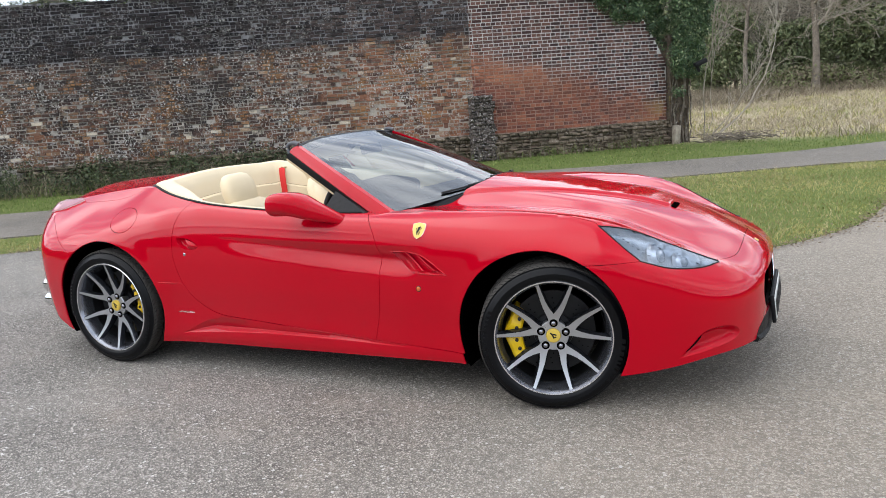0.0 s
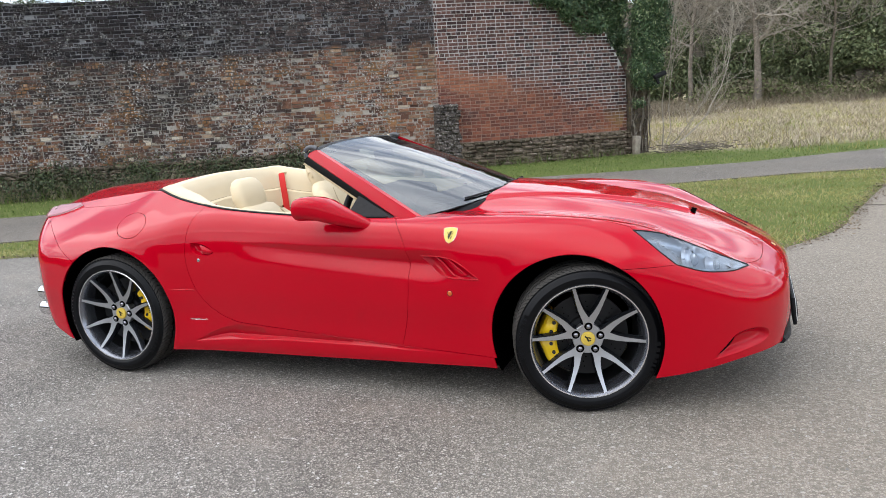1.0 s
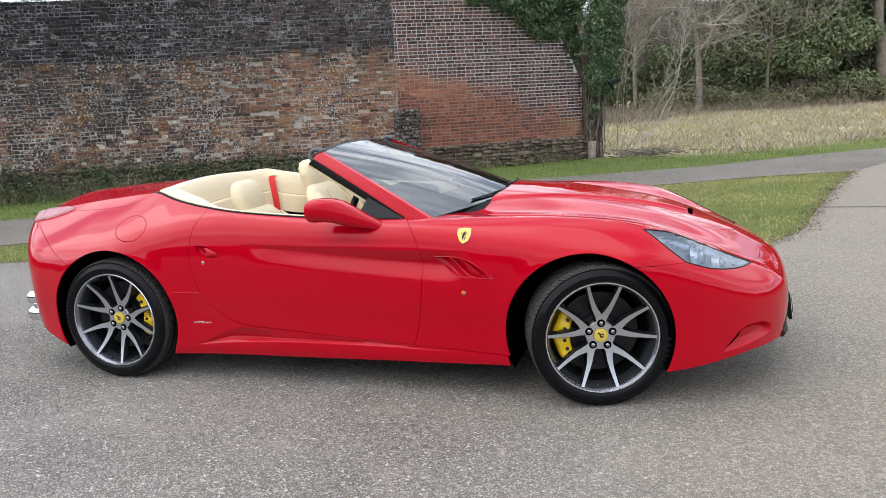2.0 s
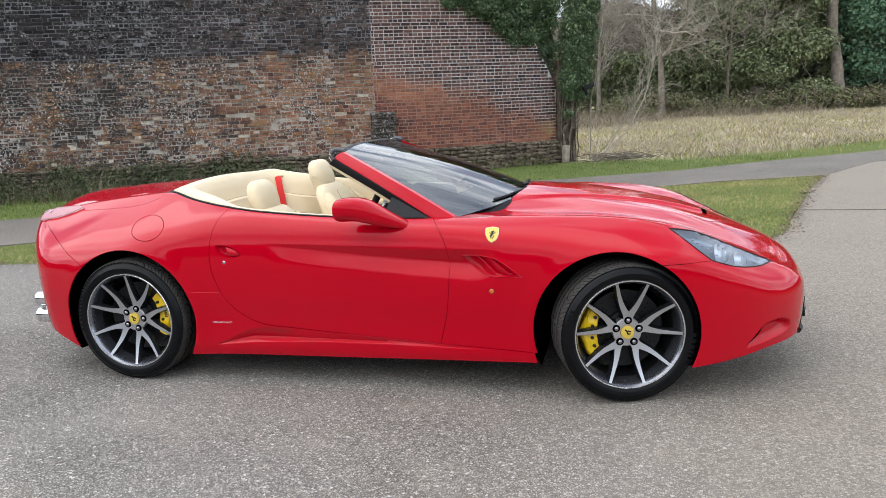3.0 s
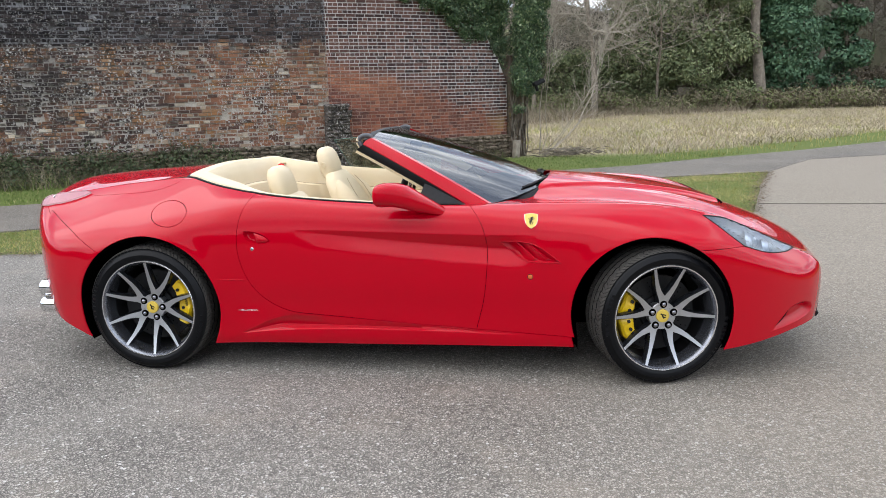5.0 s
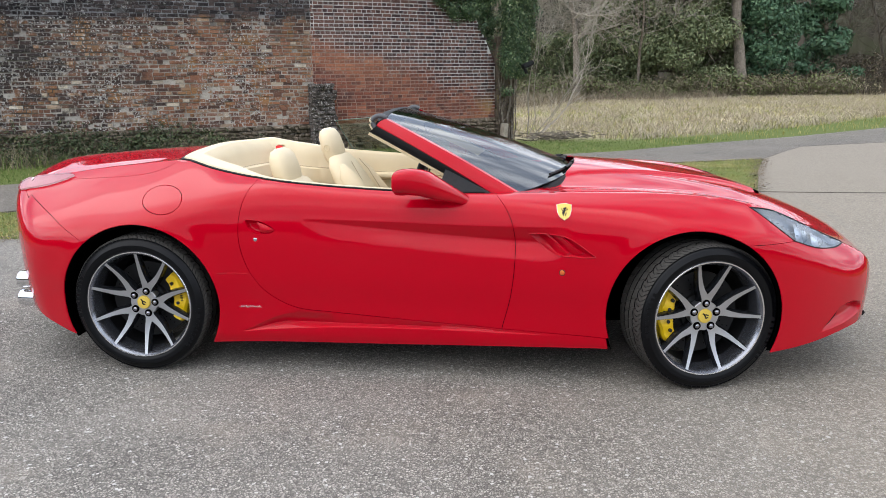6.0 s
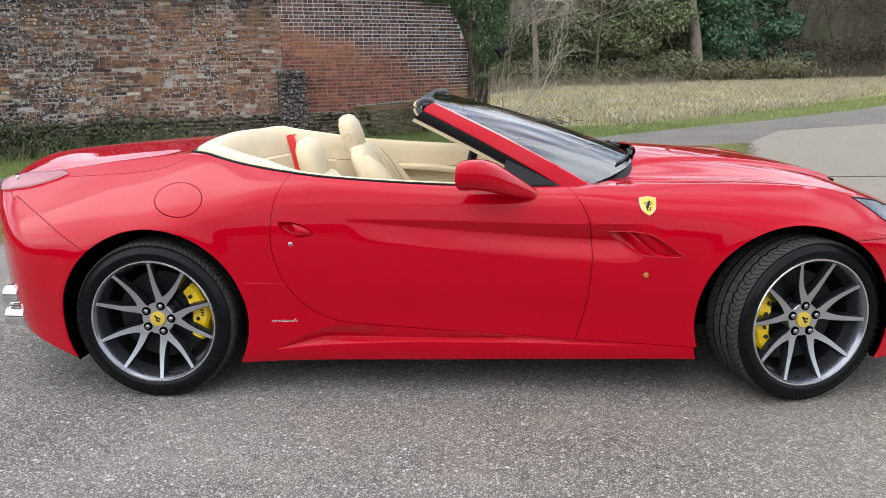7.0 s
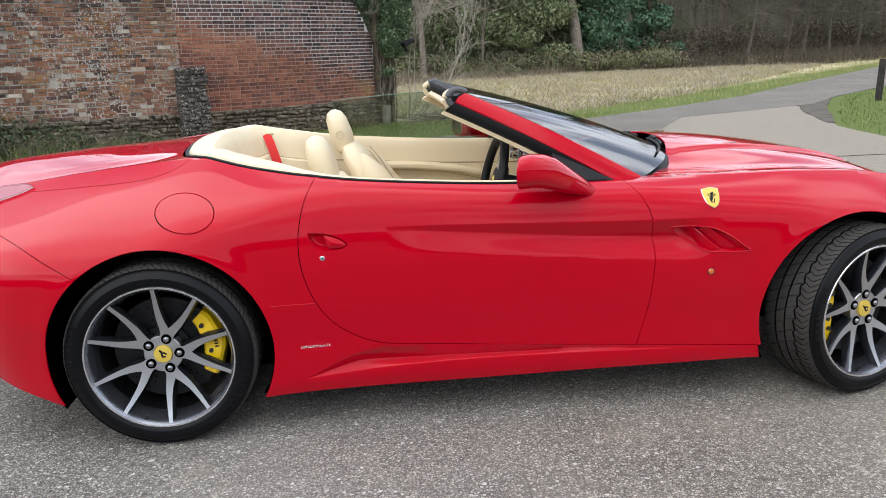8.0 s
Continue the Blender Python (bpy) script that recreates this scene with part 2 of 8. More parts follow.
class Line:
    """A smooth function through given places (monotone cubic), kept as a fine table."""

    def __init__(self, xs, ys):
        x, y = np.array(xs, float), np.array(ys, float)
        h, s = np.diff(x), np.diff(y) / np.diff(x)
        d = np.zeros(len(x))
        for k in range(1, len(x) - 1):
            if s[k - 1] * s[k] > 0:
                w1, w2 = 2 * h[k] + h[k - 1], h[k] + 2 * h[k - 1]
                d[k] = (w1 + w2) / (w1 / s[k - 1] + w2 / s[k])
        d[0], d[-1] = s[0], s[-1]
        self.tx = np.linspace(x[0], x[-1], 1200)
        k = np.clip(np.searchsorted(x, self.tx) - 1, 0, len(x) - 2)
        t = (self.tx - x[k]) / h[k]
        v = ((1 + 2 * t) * (1 - t) ** 2 * y[k] + t * (1 - t) ** 2 * h[k] * d[k]
             + t * t * (3 - 2 * t) * y[k + 1] + t * t * (t - 1) * h[k] * d[k + 1])
        w = 31
        ker = np.hanning(w + 2)[1:-1]
        ker /= ker.sum()
        v2 = np.convolve(np.pad(v, w // 2, mode="reflect", reflect_type="odd"), ker, "valid")
        self.ty = v2

    def __call__(self, q):
        return np.interp(q, self.tx, self.ty)


def smooth01(t):
    t = np.clip(t, 0, 1)
    return t * t * (3 - 2 * t)


# ---- materials of the setting ----
def earth_material():
    m = material("earth_and_grass", (0.09, 0.1, 0.04), 0.95, spec=0.1)
    v = position(m)
    big = noise_tex(m, v, 0.35, 6)
    fine = noise_tex(m, v, 9, 6, 0.7)
    green = mix(m, fine, (0.070, 0.095, 0.026), (0.15, 0.18, 0.055))
    straw = mix(m, fine, (0.36, 0.30, 0.18), (0.58, 0.50, 0.34))
    far = ramp(m, maths(m, "MULTIPLY", axis_of(m, v, 1), 0.04), [(0.50, grey(0)), (0.56, grey(1))])
    off = maths(m, "ADD", maths(m, "MULTIPLY", maths(m, "SUBTRACT", axis_of(m, v, 0), 4.9), -0.732), maths(m, "MULTIPLY", maths(m, "SUBTRACT", axis_of(m, v, 1), 11.75), 0.683))
    far = maths(m, "MULTIPLY", far, ramp(m, maths(m, "MULTIPLY", maths(m, "ADD", off, maths(m, "MULTIPLY", big, 1.5)), 0.1), [(0.18, grey(0)), (0.30, grey(1))]))
    plug(m, mix(m, maths(m, "MULTIPLY", far, ramp(m, big, [(0.30, grey(0.2)), (0.5, grey(1))])), green, straw))
    bump(m, noise_tex(m, v, 40, 5), 0.6, 0.03)
    return m


def tarmac_material(name, dark, light, worn, brown, chip=85, tan=None):
    m = material(name, light, 0.85, spec=0.3)
    v = position(m)
    cell = voronoi_tex(m, v, chip, out="Color")
    n, l, _ = nodes_of(m)
    sep = n.new("ShaderNodeSeparateColor")
    l.new(cell, sep.inputs[0])
    stones = mix(m, sep.outputs[0], dark, light)
    grit = noise_tex(m, v, 110, 3, 0.7)
    stones = mix(m, ramp(m, grit, [(0.46, grey(0.0)), (0.60, grey(0.70))]), stones, tuple(c * 0.42 for c in dark))
    # gaps between chips coloured dark, for the small shadows in them
    gaps = voronoi_tex(m, v, chip, "DISTANCE_TO_EDGE")
    stones = mix(m, ramp(m, gaps, [(0.03, grey(0.85)), (0.18, grey(0.0))]), stones, tuple(c * 0.15 for c in dark))
    pale = ramp(m, noise_tex(m, v, 0.55, 5, 0.6, 0.4), [(0.42, grey(0)), (0.70, grey(0.22))])
    c = mix(m, pale, stones, mix(m, sep.outputs[1], worn, tuple(min(1, k * 1.25) for k in worn)))
    c = mix(m, ramp(m, noise_tex(m, v, 1.7, 6, 0.65), [(0.52, grey(0)), (0.75, grey(0.25))]), c, brown)
    sparkle = ramp(m, sep.outputs[2], [(0.988, grey(0)), (0.993, grey(0.8))])
    c = mix(m, sparkle, c, (0.55, 0.53, 0.50))
    if tan:
        # trodden, sandier surface towards the lane's mouth
        side = soft_step(m, maths(m, "ADD", axis_of(m, v, 0), maths(m, "MULTIPLY", noise_tex(m, v, 0.8, 4), 2.0)), 1.5, 6.4, 0.85)
        c = mix(m, side, c, mix(m, sep.outputs[0], tuple(k * 0.72 for k in tan), tuple(min(1, k * 1.2) for k in tan)))
    plug(m, c)
    d = voronoi_tex(m, v, chip)
    bump(m, mix(m, 0.5, d, grit), 0.7, 0.008)
    return m


def soft_step(m, v, a, b, top=1.0):
    """0 below a, rising to top at b."""
    n, l, _ = nodes_of(m)
    x = n.new("ShaderNodeMapRange")
    x.interpolation_type = "SMOOTHSTEP"
    for k, q in zip(("From Min", "From Max", "To Min", "To Max"), (a, b, 0.0, top)):
        x.inputs[k].default_value = q
    l.new(v, x.inputs["Value"])
    return x.outputs["Result"]


def wall_zones(m):
    """Weathering of the wall by place along it and height: newer part, sooty upper courses, patched lower courses."""
    v = position(m)
    z = axis_of(m, v, 2)
    s = maths(m, "MULTIPLY", maths(m, "ADD", axis_of(m, v, 0), 2.35), 1.126)
    wob = maths(m, "SUBTRACT", noise_tex(m, v, 1.6, 5, 0.6), 0.5)
    newer = soft_step(m, s, -0.02, 0.02)
    left = maths(m, "ADD", maths(m, "SUBTRACT", z, maths(m, "MULTIPLY", soft_step(m, s, -3.6, -0.6), 0.06)), maths(m, "MULTIPLY", wob, 0.35))
    soot_left = soft_step(m, left, 2.34, 2.48)
    right = maths(m, "ADD", maths(m, "ADD", z, maths(m, "MULTIPLY", s, 0.33)), maths(m, "MULTIPLY", wob, 0.9))
    soot_right = soft_step(m, right, 1.85, 2.35)
    n, l, _ = nodes_of(m)
    low = soft_step(m, maths(m, "ADD", z, maths(m, "MULTIPLY", wob, 1.2)), 1.75, 1.25)
    near_seam = soft_step(m, maths(m, "ADD", s, maths(m, "MULTIPLY", wob, 2.5)), -4.8, -1.6)
    near_seam = maths(m, "MULTIPLY", near_seam, soft_step(m, maths(m, "ADD", z, maths(m, "MULTIPLY", wob, 0.9)), 2.55, 2.05))
    return v, z, s, newer, soot_left, soot_right, low, near_seam


def brick_material(name, single):
    """single: each brick is an object of its own; else bricks are islands of one mesh."""
    m = material(name, (0.25, 0.12, 0.08), 0.92, spec=0.2)
    n, l, b = nodes_of(m)
    r = n.new("ShaderNodeObjectInfo").outputs["Random"] if single else n.new("ShaderNodeNewGeometry").outputs["Random Per Island"]
    v, z, s, newer, soot_left, soot_right, low, near_seam = wall_zones(m)
    mid = ramp(m, r, [(0.0, (0.030, 0.024, 0.024)), (0.30, (0.062, 0.042, 0.037)), (0.58, (0.11, 0.062, 0.047)), (0.80, (0.17, 0.092, 0.058)), (0.93, (0.13, 0.105, 0.085)), (1.0, (0.34, 0.19, 0.10))])
    foot = ramp(m, r, [(0.0, (0.055, 0.040, 0.036)), (0.25, (0.10, 0.055, 0.041)), (0.55, (0.185, 0.088, 0.054)), (0.78, (0.175, 0.112, 0.077)), (0.90, (0.29, 0.158, 0.082)), (0.93, (0.55, 0.47, 0.36)), (1.0, (0.64, 0.57, 0.46))])
    warm = ramp(m, r, [(0.0, (0.070, 0.042, 0.035)), (0.25, (0.15, 0.076, 0.054)), (0.7, (0.30, 0.132, 0.074)), (0.95, (0.27, 0.165, 0.105)), (1.0, (0.55, 0.47, 0.37))])
    red = ramp(m, r, [(0.0, (0.10, 0.040, 0.032)), (0.4, (0.17, 0.058, 0.040)), (0.75, (0.25, 0.082, 0.050)), (1.0, (0.32, 0.125, 0.075))])
    c = mix(m, near_seam, mix(m, low, mid, foot), warm)
    # blackened blotches over the older courses
    blotch = maths(m, "MULTIPLY", soft_step(m, noise_tex(m, v, 1.7, 8, 0.76, 0.6), 0.45, 0.58, 0.90), maths(m, "SUBTRACT", 1.0, maths(m, "MULTIPLY", near_seam, 0.85)))
    c = mix(m, blotch, c, (0.030, 0.025, 0.024))
    ochre = soft_step(m, noise_tex(m, v, 2.3, 5, 0.7, 0.3), 0.54, 0.66, 0.65)
    c = mix(m, ochre, c, (0.30, 0.15, 0.055))
    black = mix(m, soft_step(m, s, -5.0, -1.5), mix(m, r, (0.006, 0.006, 0.008), (0.030, 0.027, 0.030)), mix(m, r, (0.018, 0.016, 0.018), (0.090, 0.066, 0.060)))
    c = mix(m, maths(m, "MULTIPLY", soot_left, 0.95), c, black)
    purple = mix(m, ramp(m, r, [(0.15, grey(0)), (0.85, grey(1))]), (0.030, 0.022, 0.024), (0.14, 0.076, 0.064))
    # fresher orange brick where the soot thins out
    fresh = maths(m, "MULTIPLY", soft_step(m, maths(m, "ADD", maths(m, "ADD", z, maths(m, "MULTIPLY", s, 0.33)), maths(m, "MULTIPLY", noise_tex(m, v, 2.0, 4), 0.6)), 1.75, 2.15, 0.6), soft_step(m, s, 2.6, 0.8))
    red = mix(m, fresh, red, mix(m, r, (0.30, 0.11, 0.058), (0.46, 0.19, 0.10)))
    c = mix(m, newer, c, mix(m, maths(m, "MULTIPLY", soot_right, 0.90), red, purple))
    yellow = maths(m, "MULTIPLY", maths(m, "MULTIPLY", soft_step(m, s, 2.9, 4.0), soft_step(m, z, 1.1, 0.65)), soft_step(m, noise_tex(m, v, 3, 4), 0.4, 0.6, 0.7))
    c = mix(m, yellow, c, (0.50, 0.33, 0.13))
    # pale lichen: fine flecks and some larger crusts
    fleck = maths(m, "MULTIPLY", soft_step(m, noise_tex(m, v, 26, 3, 0.7), 0.56, 0.60, 0.95), soft_step(m, noise_tex(m, v, 1.0, 4, 0.6), 0.36, 0.60))
    crust = maths(m, "MULTIPLY", soft_step(m, noise_tex(m, v, 9, 6, 0.8), 0.57, 0.61, 0.85), soft_step(m, noise_tex(m, v, 0.8, 3), 0.46, 0.58))
    fleck = maths(m, "MULTIPLY", fleck, maths(m, "SUBTRACT", 1.0, maths(m, "MULTIPLY", newer, 0.8)))
    crust = maths(m, "MULTIPLY", crust, maths(m, "SUBTRACT", 1.0, maths(m, "MULTIPLY", newer, 0.8)))
    fleck = maths(m, "MULTIPLY", fleck, maths(m, "SUBTRACT", 1.0, maths(m, "MULTIPLY", soot_left, 0.5)))
    c = mix(m, fleck, c, (0.52, 0.51, 0.49))
    c = mix(m, crust, c, (0.44, 0.43, 0.40))
    c = mix(m, soft_step(m, noise_tex(m, v, 45, 4), 0.45, 0.75, 0.45), c, (0.05, 0.036, 0.032))
    plug(m, c)
    bump(m, noise_tex(m, v, 60, 5, 0.7), 0.8, 0.014)
    return m


def mortar_material():
    m = material("lime_mortar", (0.4, 0.38, 0.35), 0.95, spec=0.1)
    v, z, s, newer, soot_left, soot_right, low, near_seam = wall_zones(m)
    grain = noise_tex(m, v, 14, 6, 0.7)
    old = mix(m, grain, (0.085, 0.075, 0.066), (0.40, 0.375, 0.34))
    old = mix(m, maths(m, "MULTIPLY", low, 0.6), old, mix(m, grain, (0.21, 0.19, 0.165), (0.68, 0.635, 0.565)))
    old = mix(m, maths(m, "MULTIPLY", near_seam, 0.75), old, mix(m, grain, (0.18, 0.152, 0.128), (0.62, 0.555, 0.475)))
    high = mix(m, grain, (0.012, 0.012, 0.014), (0.36, 0.36, 0.37))
    c = mix(m, soot_left, old, high)
    red = mix(m, grain, (0.16, 0.095, 0.075), (0.52, 0.37, 0.30))
    white = mix(m, grain, (0.30, 0.29, 0.285), (0.86, 0.84, 0.81))
    c = mix(m, newer, c, mix(m, soot_right, red, white))
    dirt = soft_step(m, noise_tex(m, v, 2.3, 8, 0.78, 0.5), 0.47, 0.58, 0.85)
    dirt = maths(m, "MULTIPLY", dirt, maths(m, "SUBTRACT", 1.0, maths(m, "MULTIPLY", newer, 0.75)))
    dirt = maths(m, "MULTIPLY", dirt, maths(m, "SUBTRACT", 1.0, maths(m, "MULTIPLY", near_seam, 0.6)))
    c = mix(m, dirt, c, (0.045, 0.040, 0.037))
    plug(m, c)
    bump(m, noise_tex(m, v, 60, 5, 0.7), 0.8, 0.01)
    return m


def plain_rough(name, a, b, scale=6, bumps=30, depth=0.02, c=None):
    m = material(name, a, 0.93, spec=0.15)
    v = position(m)
    col = mix(m, ramp(m, noise_tex(m, v, scale, 6, 0.65), [(0.35, grey(0)), (0.65, grey(1))]), a, b)
    if c:
        col = mix(m, ramp(m, noise_tex(m, v, scale * 3.1, 5, 0.7), [(0.55, grey(0)), (0.68, grey(0.9))]), col, c)
    plug(m, col)
    bump(m, noise_tex(m, v, bumps, 6, 0.65), 0.8, depth)
    return m


def leaf_material(name, stops, rough=0.55, patch=None):
    m = material(name, stops[0][1], rough, spec=0.3)
    n, l, b = nodes_of(m)
    r = n.new("ShaderNodeNewGeometry").outputs["Random Per Island"]
    v = position(m)
    c = ramp(m, r, stops)
    plug(m, mix(m, ramp(m, noise_tex(m, v, 1.1, 4), [(0.35, grey(0)), (0.7, grey(0.6))]), c, tuple(0.55 * q for q in stops[0][1])))
    if patch:
        old = b.inputs["Base Color"].links[0].from_socket
        plug(m, mix(m, soft_step(m, noise_tex(m, v, 0.75, 6, 0.65, 0.4), 0.44, 0.62, 0.8), old, patch))
    return m


EARTH = earth_material()
TARMAC = tarmac_material("worn_tarmac", (0.155, 0.143, 0.128), (0.50, 0.466, 0.412), (0.41, 0.378, 0.332), (0.38, 0.32, 0.25), 92, (0.255, 0.219, 0.172))
LANE = tarmac_material("lane_tarmac", (0.155, 0.140, 0.120), (0.33, 0.296, 0.252), (0.32, 0.283, 0.235), (0.225, 0.188, 0.147), 90)
BRICK_ONE, BRICK_ALL = brick_material("old_brick", True), brick_material("old_bricks", False)
MORTAR = mortar_material()
STONE = plain_rough("mossy_stone", (0.26, 0.205, 0.155), (0.070, 0.060, 0.042), 4.2, 25, 0.04, (0.42, 0.37, 0.31))
FLINT = plain_rough("rubble_stone", (0.15, 0.125, 0.11), (0.04, 0.036, 0.034), 11, 30, 0.02, (0.72, 0.70, 0.67))
BARK = plain_rough("bark", (0.22, 0.185, 0.15), (0.11, 0.096, 0.078), 5, 40, 0.02, (0.36, 0.34, 0.28))
TWIG = plain_rough("twig_bark", (0.33, 0.295, 0.245), (0.18, 0.16, 0.13), 5, 40, 0.01)
PALE_TWIG = plain_rough("pale_bark", (0.40, 0.36, 0.30), (0.22, 0.195, 0.16), 5, 40, 0.01)
MUD = plain_rough("wet_mud", (0.075, 0.066, 0.054), (0.13, 0.115, 0.095), 3, 12, 0.03)
IVY = leaf_material("ivy_leaves", [(0.0, (0.030, 0.062, 0.030)), (0.5, (0.070, 0.125, 0.052)), (0.82, (0.14, 0.215, 0.085)), (1.0, (0.44, 0.48, 0.27))], 0.42)
# shaded copy of the ivy: the shade is put into darker leaf colours
IVY_SHADED = leaf_material("shaded_ivy", [(0.0, (0.022, 0.035, 0.014)), (0.5, (0.05, 0.075, 0.028)), (0.85, (0.11, 0.14, 0.055)), (1.0, (0.22, 0.19, 0.11))])
LAUREL = leaf_material("laurel_leaves", [(0.0, (0.09, 0.12, 0.055)), (0.5, (0.18, 0.22, 0.10)), (0.9, (0.29, 0.33, 0.17)), (1.0, (0.44, 0.45, 0.27))])
YEW = leaf_material("dark_conifer", [(0.0, (0.04, 0.095, 0.050)), (0.6, (0.08, 0.16, 0.085)), (1.0, (0.15, 0.24, 0.13))])
TURF = leaf_material("turf_blades", [(0.0, (0.15, 0.185, 0.042)), (0.5, (0.28, 0.305, 0.085)), (0.85, (0.40, 0.39, 0.14)), (1.0, (0.58, 0.50, 0.26))], 0.7, (0.44, 0.37, 0.145))
GREEN = leaf_material("fresh_grass", [(0.0, (0.075, 0.125, 0.024)), (0.5, (0.15, 0.22, 0.05)), (0.85, (0.24, 0.31, 0.085)), (1.0, (0.46, 0.41, 0.20))], 0.7)
STRAW = leaf_material("dry_grass", [(0.0, (0.29, 0.235, 0.165)), (0.5, (0.44, 0.375, 0.28)), (0.85, (0.58, 0.51, 0.405)), (1.0, (0.31, 0.31, 0.14))], 0.8, (0.27, 0.235, 0.15))
THATCH = leaf_material("withered_turf", [(0.0, (0.30, 0.24, 0.115)), (0.5, (0.43, 0.355, 0.185)), (0.85, (0.56, 0.48, 0.28)), (1.0, (0.26, 0.27, 0.09))], 0.8)
BRAMBLE = leaf_material("bramble", [(0.0, (0.14, 0.12, 0.08)), (0.45, (0.25, 0.21, 0.145)), (0.7, (0.14, 0.17, 0.06)), (1.0, (0.20, 0.25, 0.09))], 0.8)
# scrub, bark and far wood darkened to hold the shade among the trees
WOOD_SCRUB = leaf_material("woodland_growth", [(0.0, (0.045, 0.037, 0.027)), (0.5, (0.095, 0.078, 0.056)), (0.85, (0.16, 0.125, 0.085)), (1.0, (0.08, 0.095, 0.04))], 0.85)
BARK_IN_SHADE = plain_rough("shaded_bark", (0.13, 0.112, 0.09), (0.065, 0.058, 0.048), 5, 40, 0.02, (0.20, 0.19, 0.15))
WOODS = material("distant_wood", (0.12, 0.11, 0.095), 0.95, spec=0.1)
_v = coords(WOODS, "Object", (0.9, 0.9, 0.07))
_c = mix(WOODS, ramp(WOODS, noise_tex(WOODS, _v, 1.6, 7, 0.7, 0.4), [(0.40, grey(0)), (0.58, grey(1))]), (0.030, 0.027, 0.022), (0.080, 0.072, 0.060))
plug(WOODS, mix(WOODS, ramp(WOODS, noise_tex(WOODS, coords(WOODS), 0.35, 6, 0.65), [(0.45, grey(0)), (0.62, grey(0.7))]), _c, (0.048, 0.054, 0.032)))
DEAD = leaf_material("dead_growth", [(0.0, (0.11, 0.088, 0.062)), (0.5, (0.22, 0.18, 0.13)), (0.85, (0.34, 0.29, 0.21)), (1.0, (0.17, 0.18, 0.08))], 0.85)


# ---- ground ----
def in_poly(poly, q):
    ok = np.zeros(len(q), bool)
    for (x0, y0), (x1, y1) in zip(poly, np.roll(poly, -1, 0)):
        c = (y0 > q[:, 1]) != (y1 > q[:, 1])
        if y0 != y1:
            ok ^= c & (q[:, 0] < (x1 - x0) * (q[:, 1] - y0) / (y1 - y0) + x0)
    return ok


def fast_mesh(name, verts, tris, mat, label="", category="", kind="stuff", parent=None):
    me = bpy.data.meshes.new(name)
    verts, tris = np.asarray(verts, np.float32), np.asarray(tris, np.int32)
    me.vertices.add(len(verts))
    me.vertices.foreach_set("co", verts.ravel())
    k = tris.shape[1]
    me.loops.add(tris.size)
    me.loops.foreach_set("vertex_index", tris.ravel())
    me.polygons.add(len(tris))
    me.polygons.foreach_set("loop_start", np.arange(0, tris.size, k, dtype=np.int32))
    me.update(calc_edges=True)
    me.materials.append(mat)
    ob = new(name, me)
    ob.parent = parent
    return tagged(ob, label, category, kind=kind)


def flat_sheet(name, line, z, mat, label, category, rough=0.0, seed=1, thick=0.3):
    """A slab with an outline that may be uneven; its top at z."""
    rnd = random.Random(seed)
    pts = []
    for a, b in zip(line, line[1:] + line[:1]):
        n = max(1, int(math.dist(a, b) / 0.12)) if rough else 1
        for k in range(n):
            t = k / n
            x, y = a[0] + (b[0] - a[0]) * t, a[1] + (b[1] - a[1]) * t
            w = noise.noise((x * 1.3, y * 1.3, seed)) * rough + noise.noise((x * 5, y * 5, seed)) * rough * 0.3
            pts.append((x + w, y + w * 0.8))
    bm = bmesh.new()
    top = [bm.verts.new((x, y, z)) for x, y in pts]
    bm.faces.new(top)
    bot = [bm.verts.new((x, y, z - thick)) for x, y in pts]
    n = len(pts)
    for k in range(n):
        bm.faces.new((top[k], top[(k + 1) % n], bot[(k + 1) % n], bot[k]))
    ob = link(name, bm, mat, smooth=False)
    return tagged(ob, label, category, kind="structure")


ground = link("ground", box((1600, 1600, 1.0), pose(0, 100, -0.512)), EARTH, smooth=False)
tagged(ground, "rough winter grass and earth reaching to the horizon", "ground", kind="structure")
LANE_NEAR = [(-40, -19.5), (-20, -7.4), (-9, 0.1), (-4.2, 3.2), (0, 6.0), (2.0, 7.35), (4.0, 8.55), (5.6, 9.15)]
LANE_FAR = [(60, 70), (29, 37.6), (14.8, 21.6), (10.9, 17.0), (7.6, 13.9), (4.9, 11.75), (3.4, 10.4), (1.5, 9.35), (-0.9, 8.2), (-5.2, 5.55), (-8.0, 3.95), (-20, -4.2), (-40, -16.5)]
STRIP_NEAR = [(5.62, 9.2), (5.16, 7.7), (4.78, 6.3), (4.35, 4.6), (4.05, 3.6), (3.3, 2.55), (2.2, 2.15), (-1, 2.0), (-3.5, 1.98), (-5.0, 1.1), (-9, -2.0), (-40, -23)]
STRIP_NEAR = [tuple(q)[:2] for q in catmull(STRIP_NEAR, 0.25)]
flat_sheet("tarmac_yard", [(-40, -23.2)] + STRIP_NEAR[::-1][1:] + [(6.9, 11.4), (10.1, 13.0), (10.3, 12.2), (9.05, 9.95), (8.45, 8.7), (8.15, 7.0), (8.1, 4.0), (9.5, -6), (14, -40), (-40, -40)], 0.0, TARMAC, "worn grey tarmac with loose chippings", "tarmac", 0.025, 3)
flat_sheet("lane", LANE_NEAR + [(6.9, 11.4), (10.1, 13.0), (10.8, 13.4), (12.4, 15.3), (14.5, 17.3), (16.1, 18.8), (22, 25), (60, 61)] + LANE_FAR, 0.004, LANE, "narrow tarmac lane beside the wall", "road", 0.05, 5)
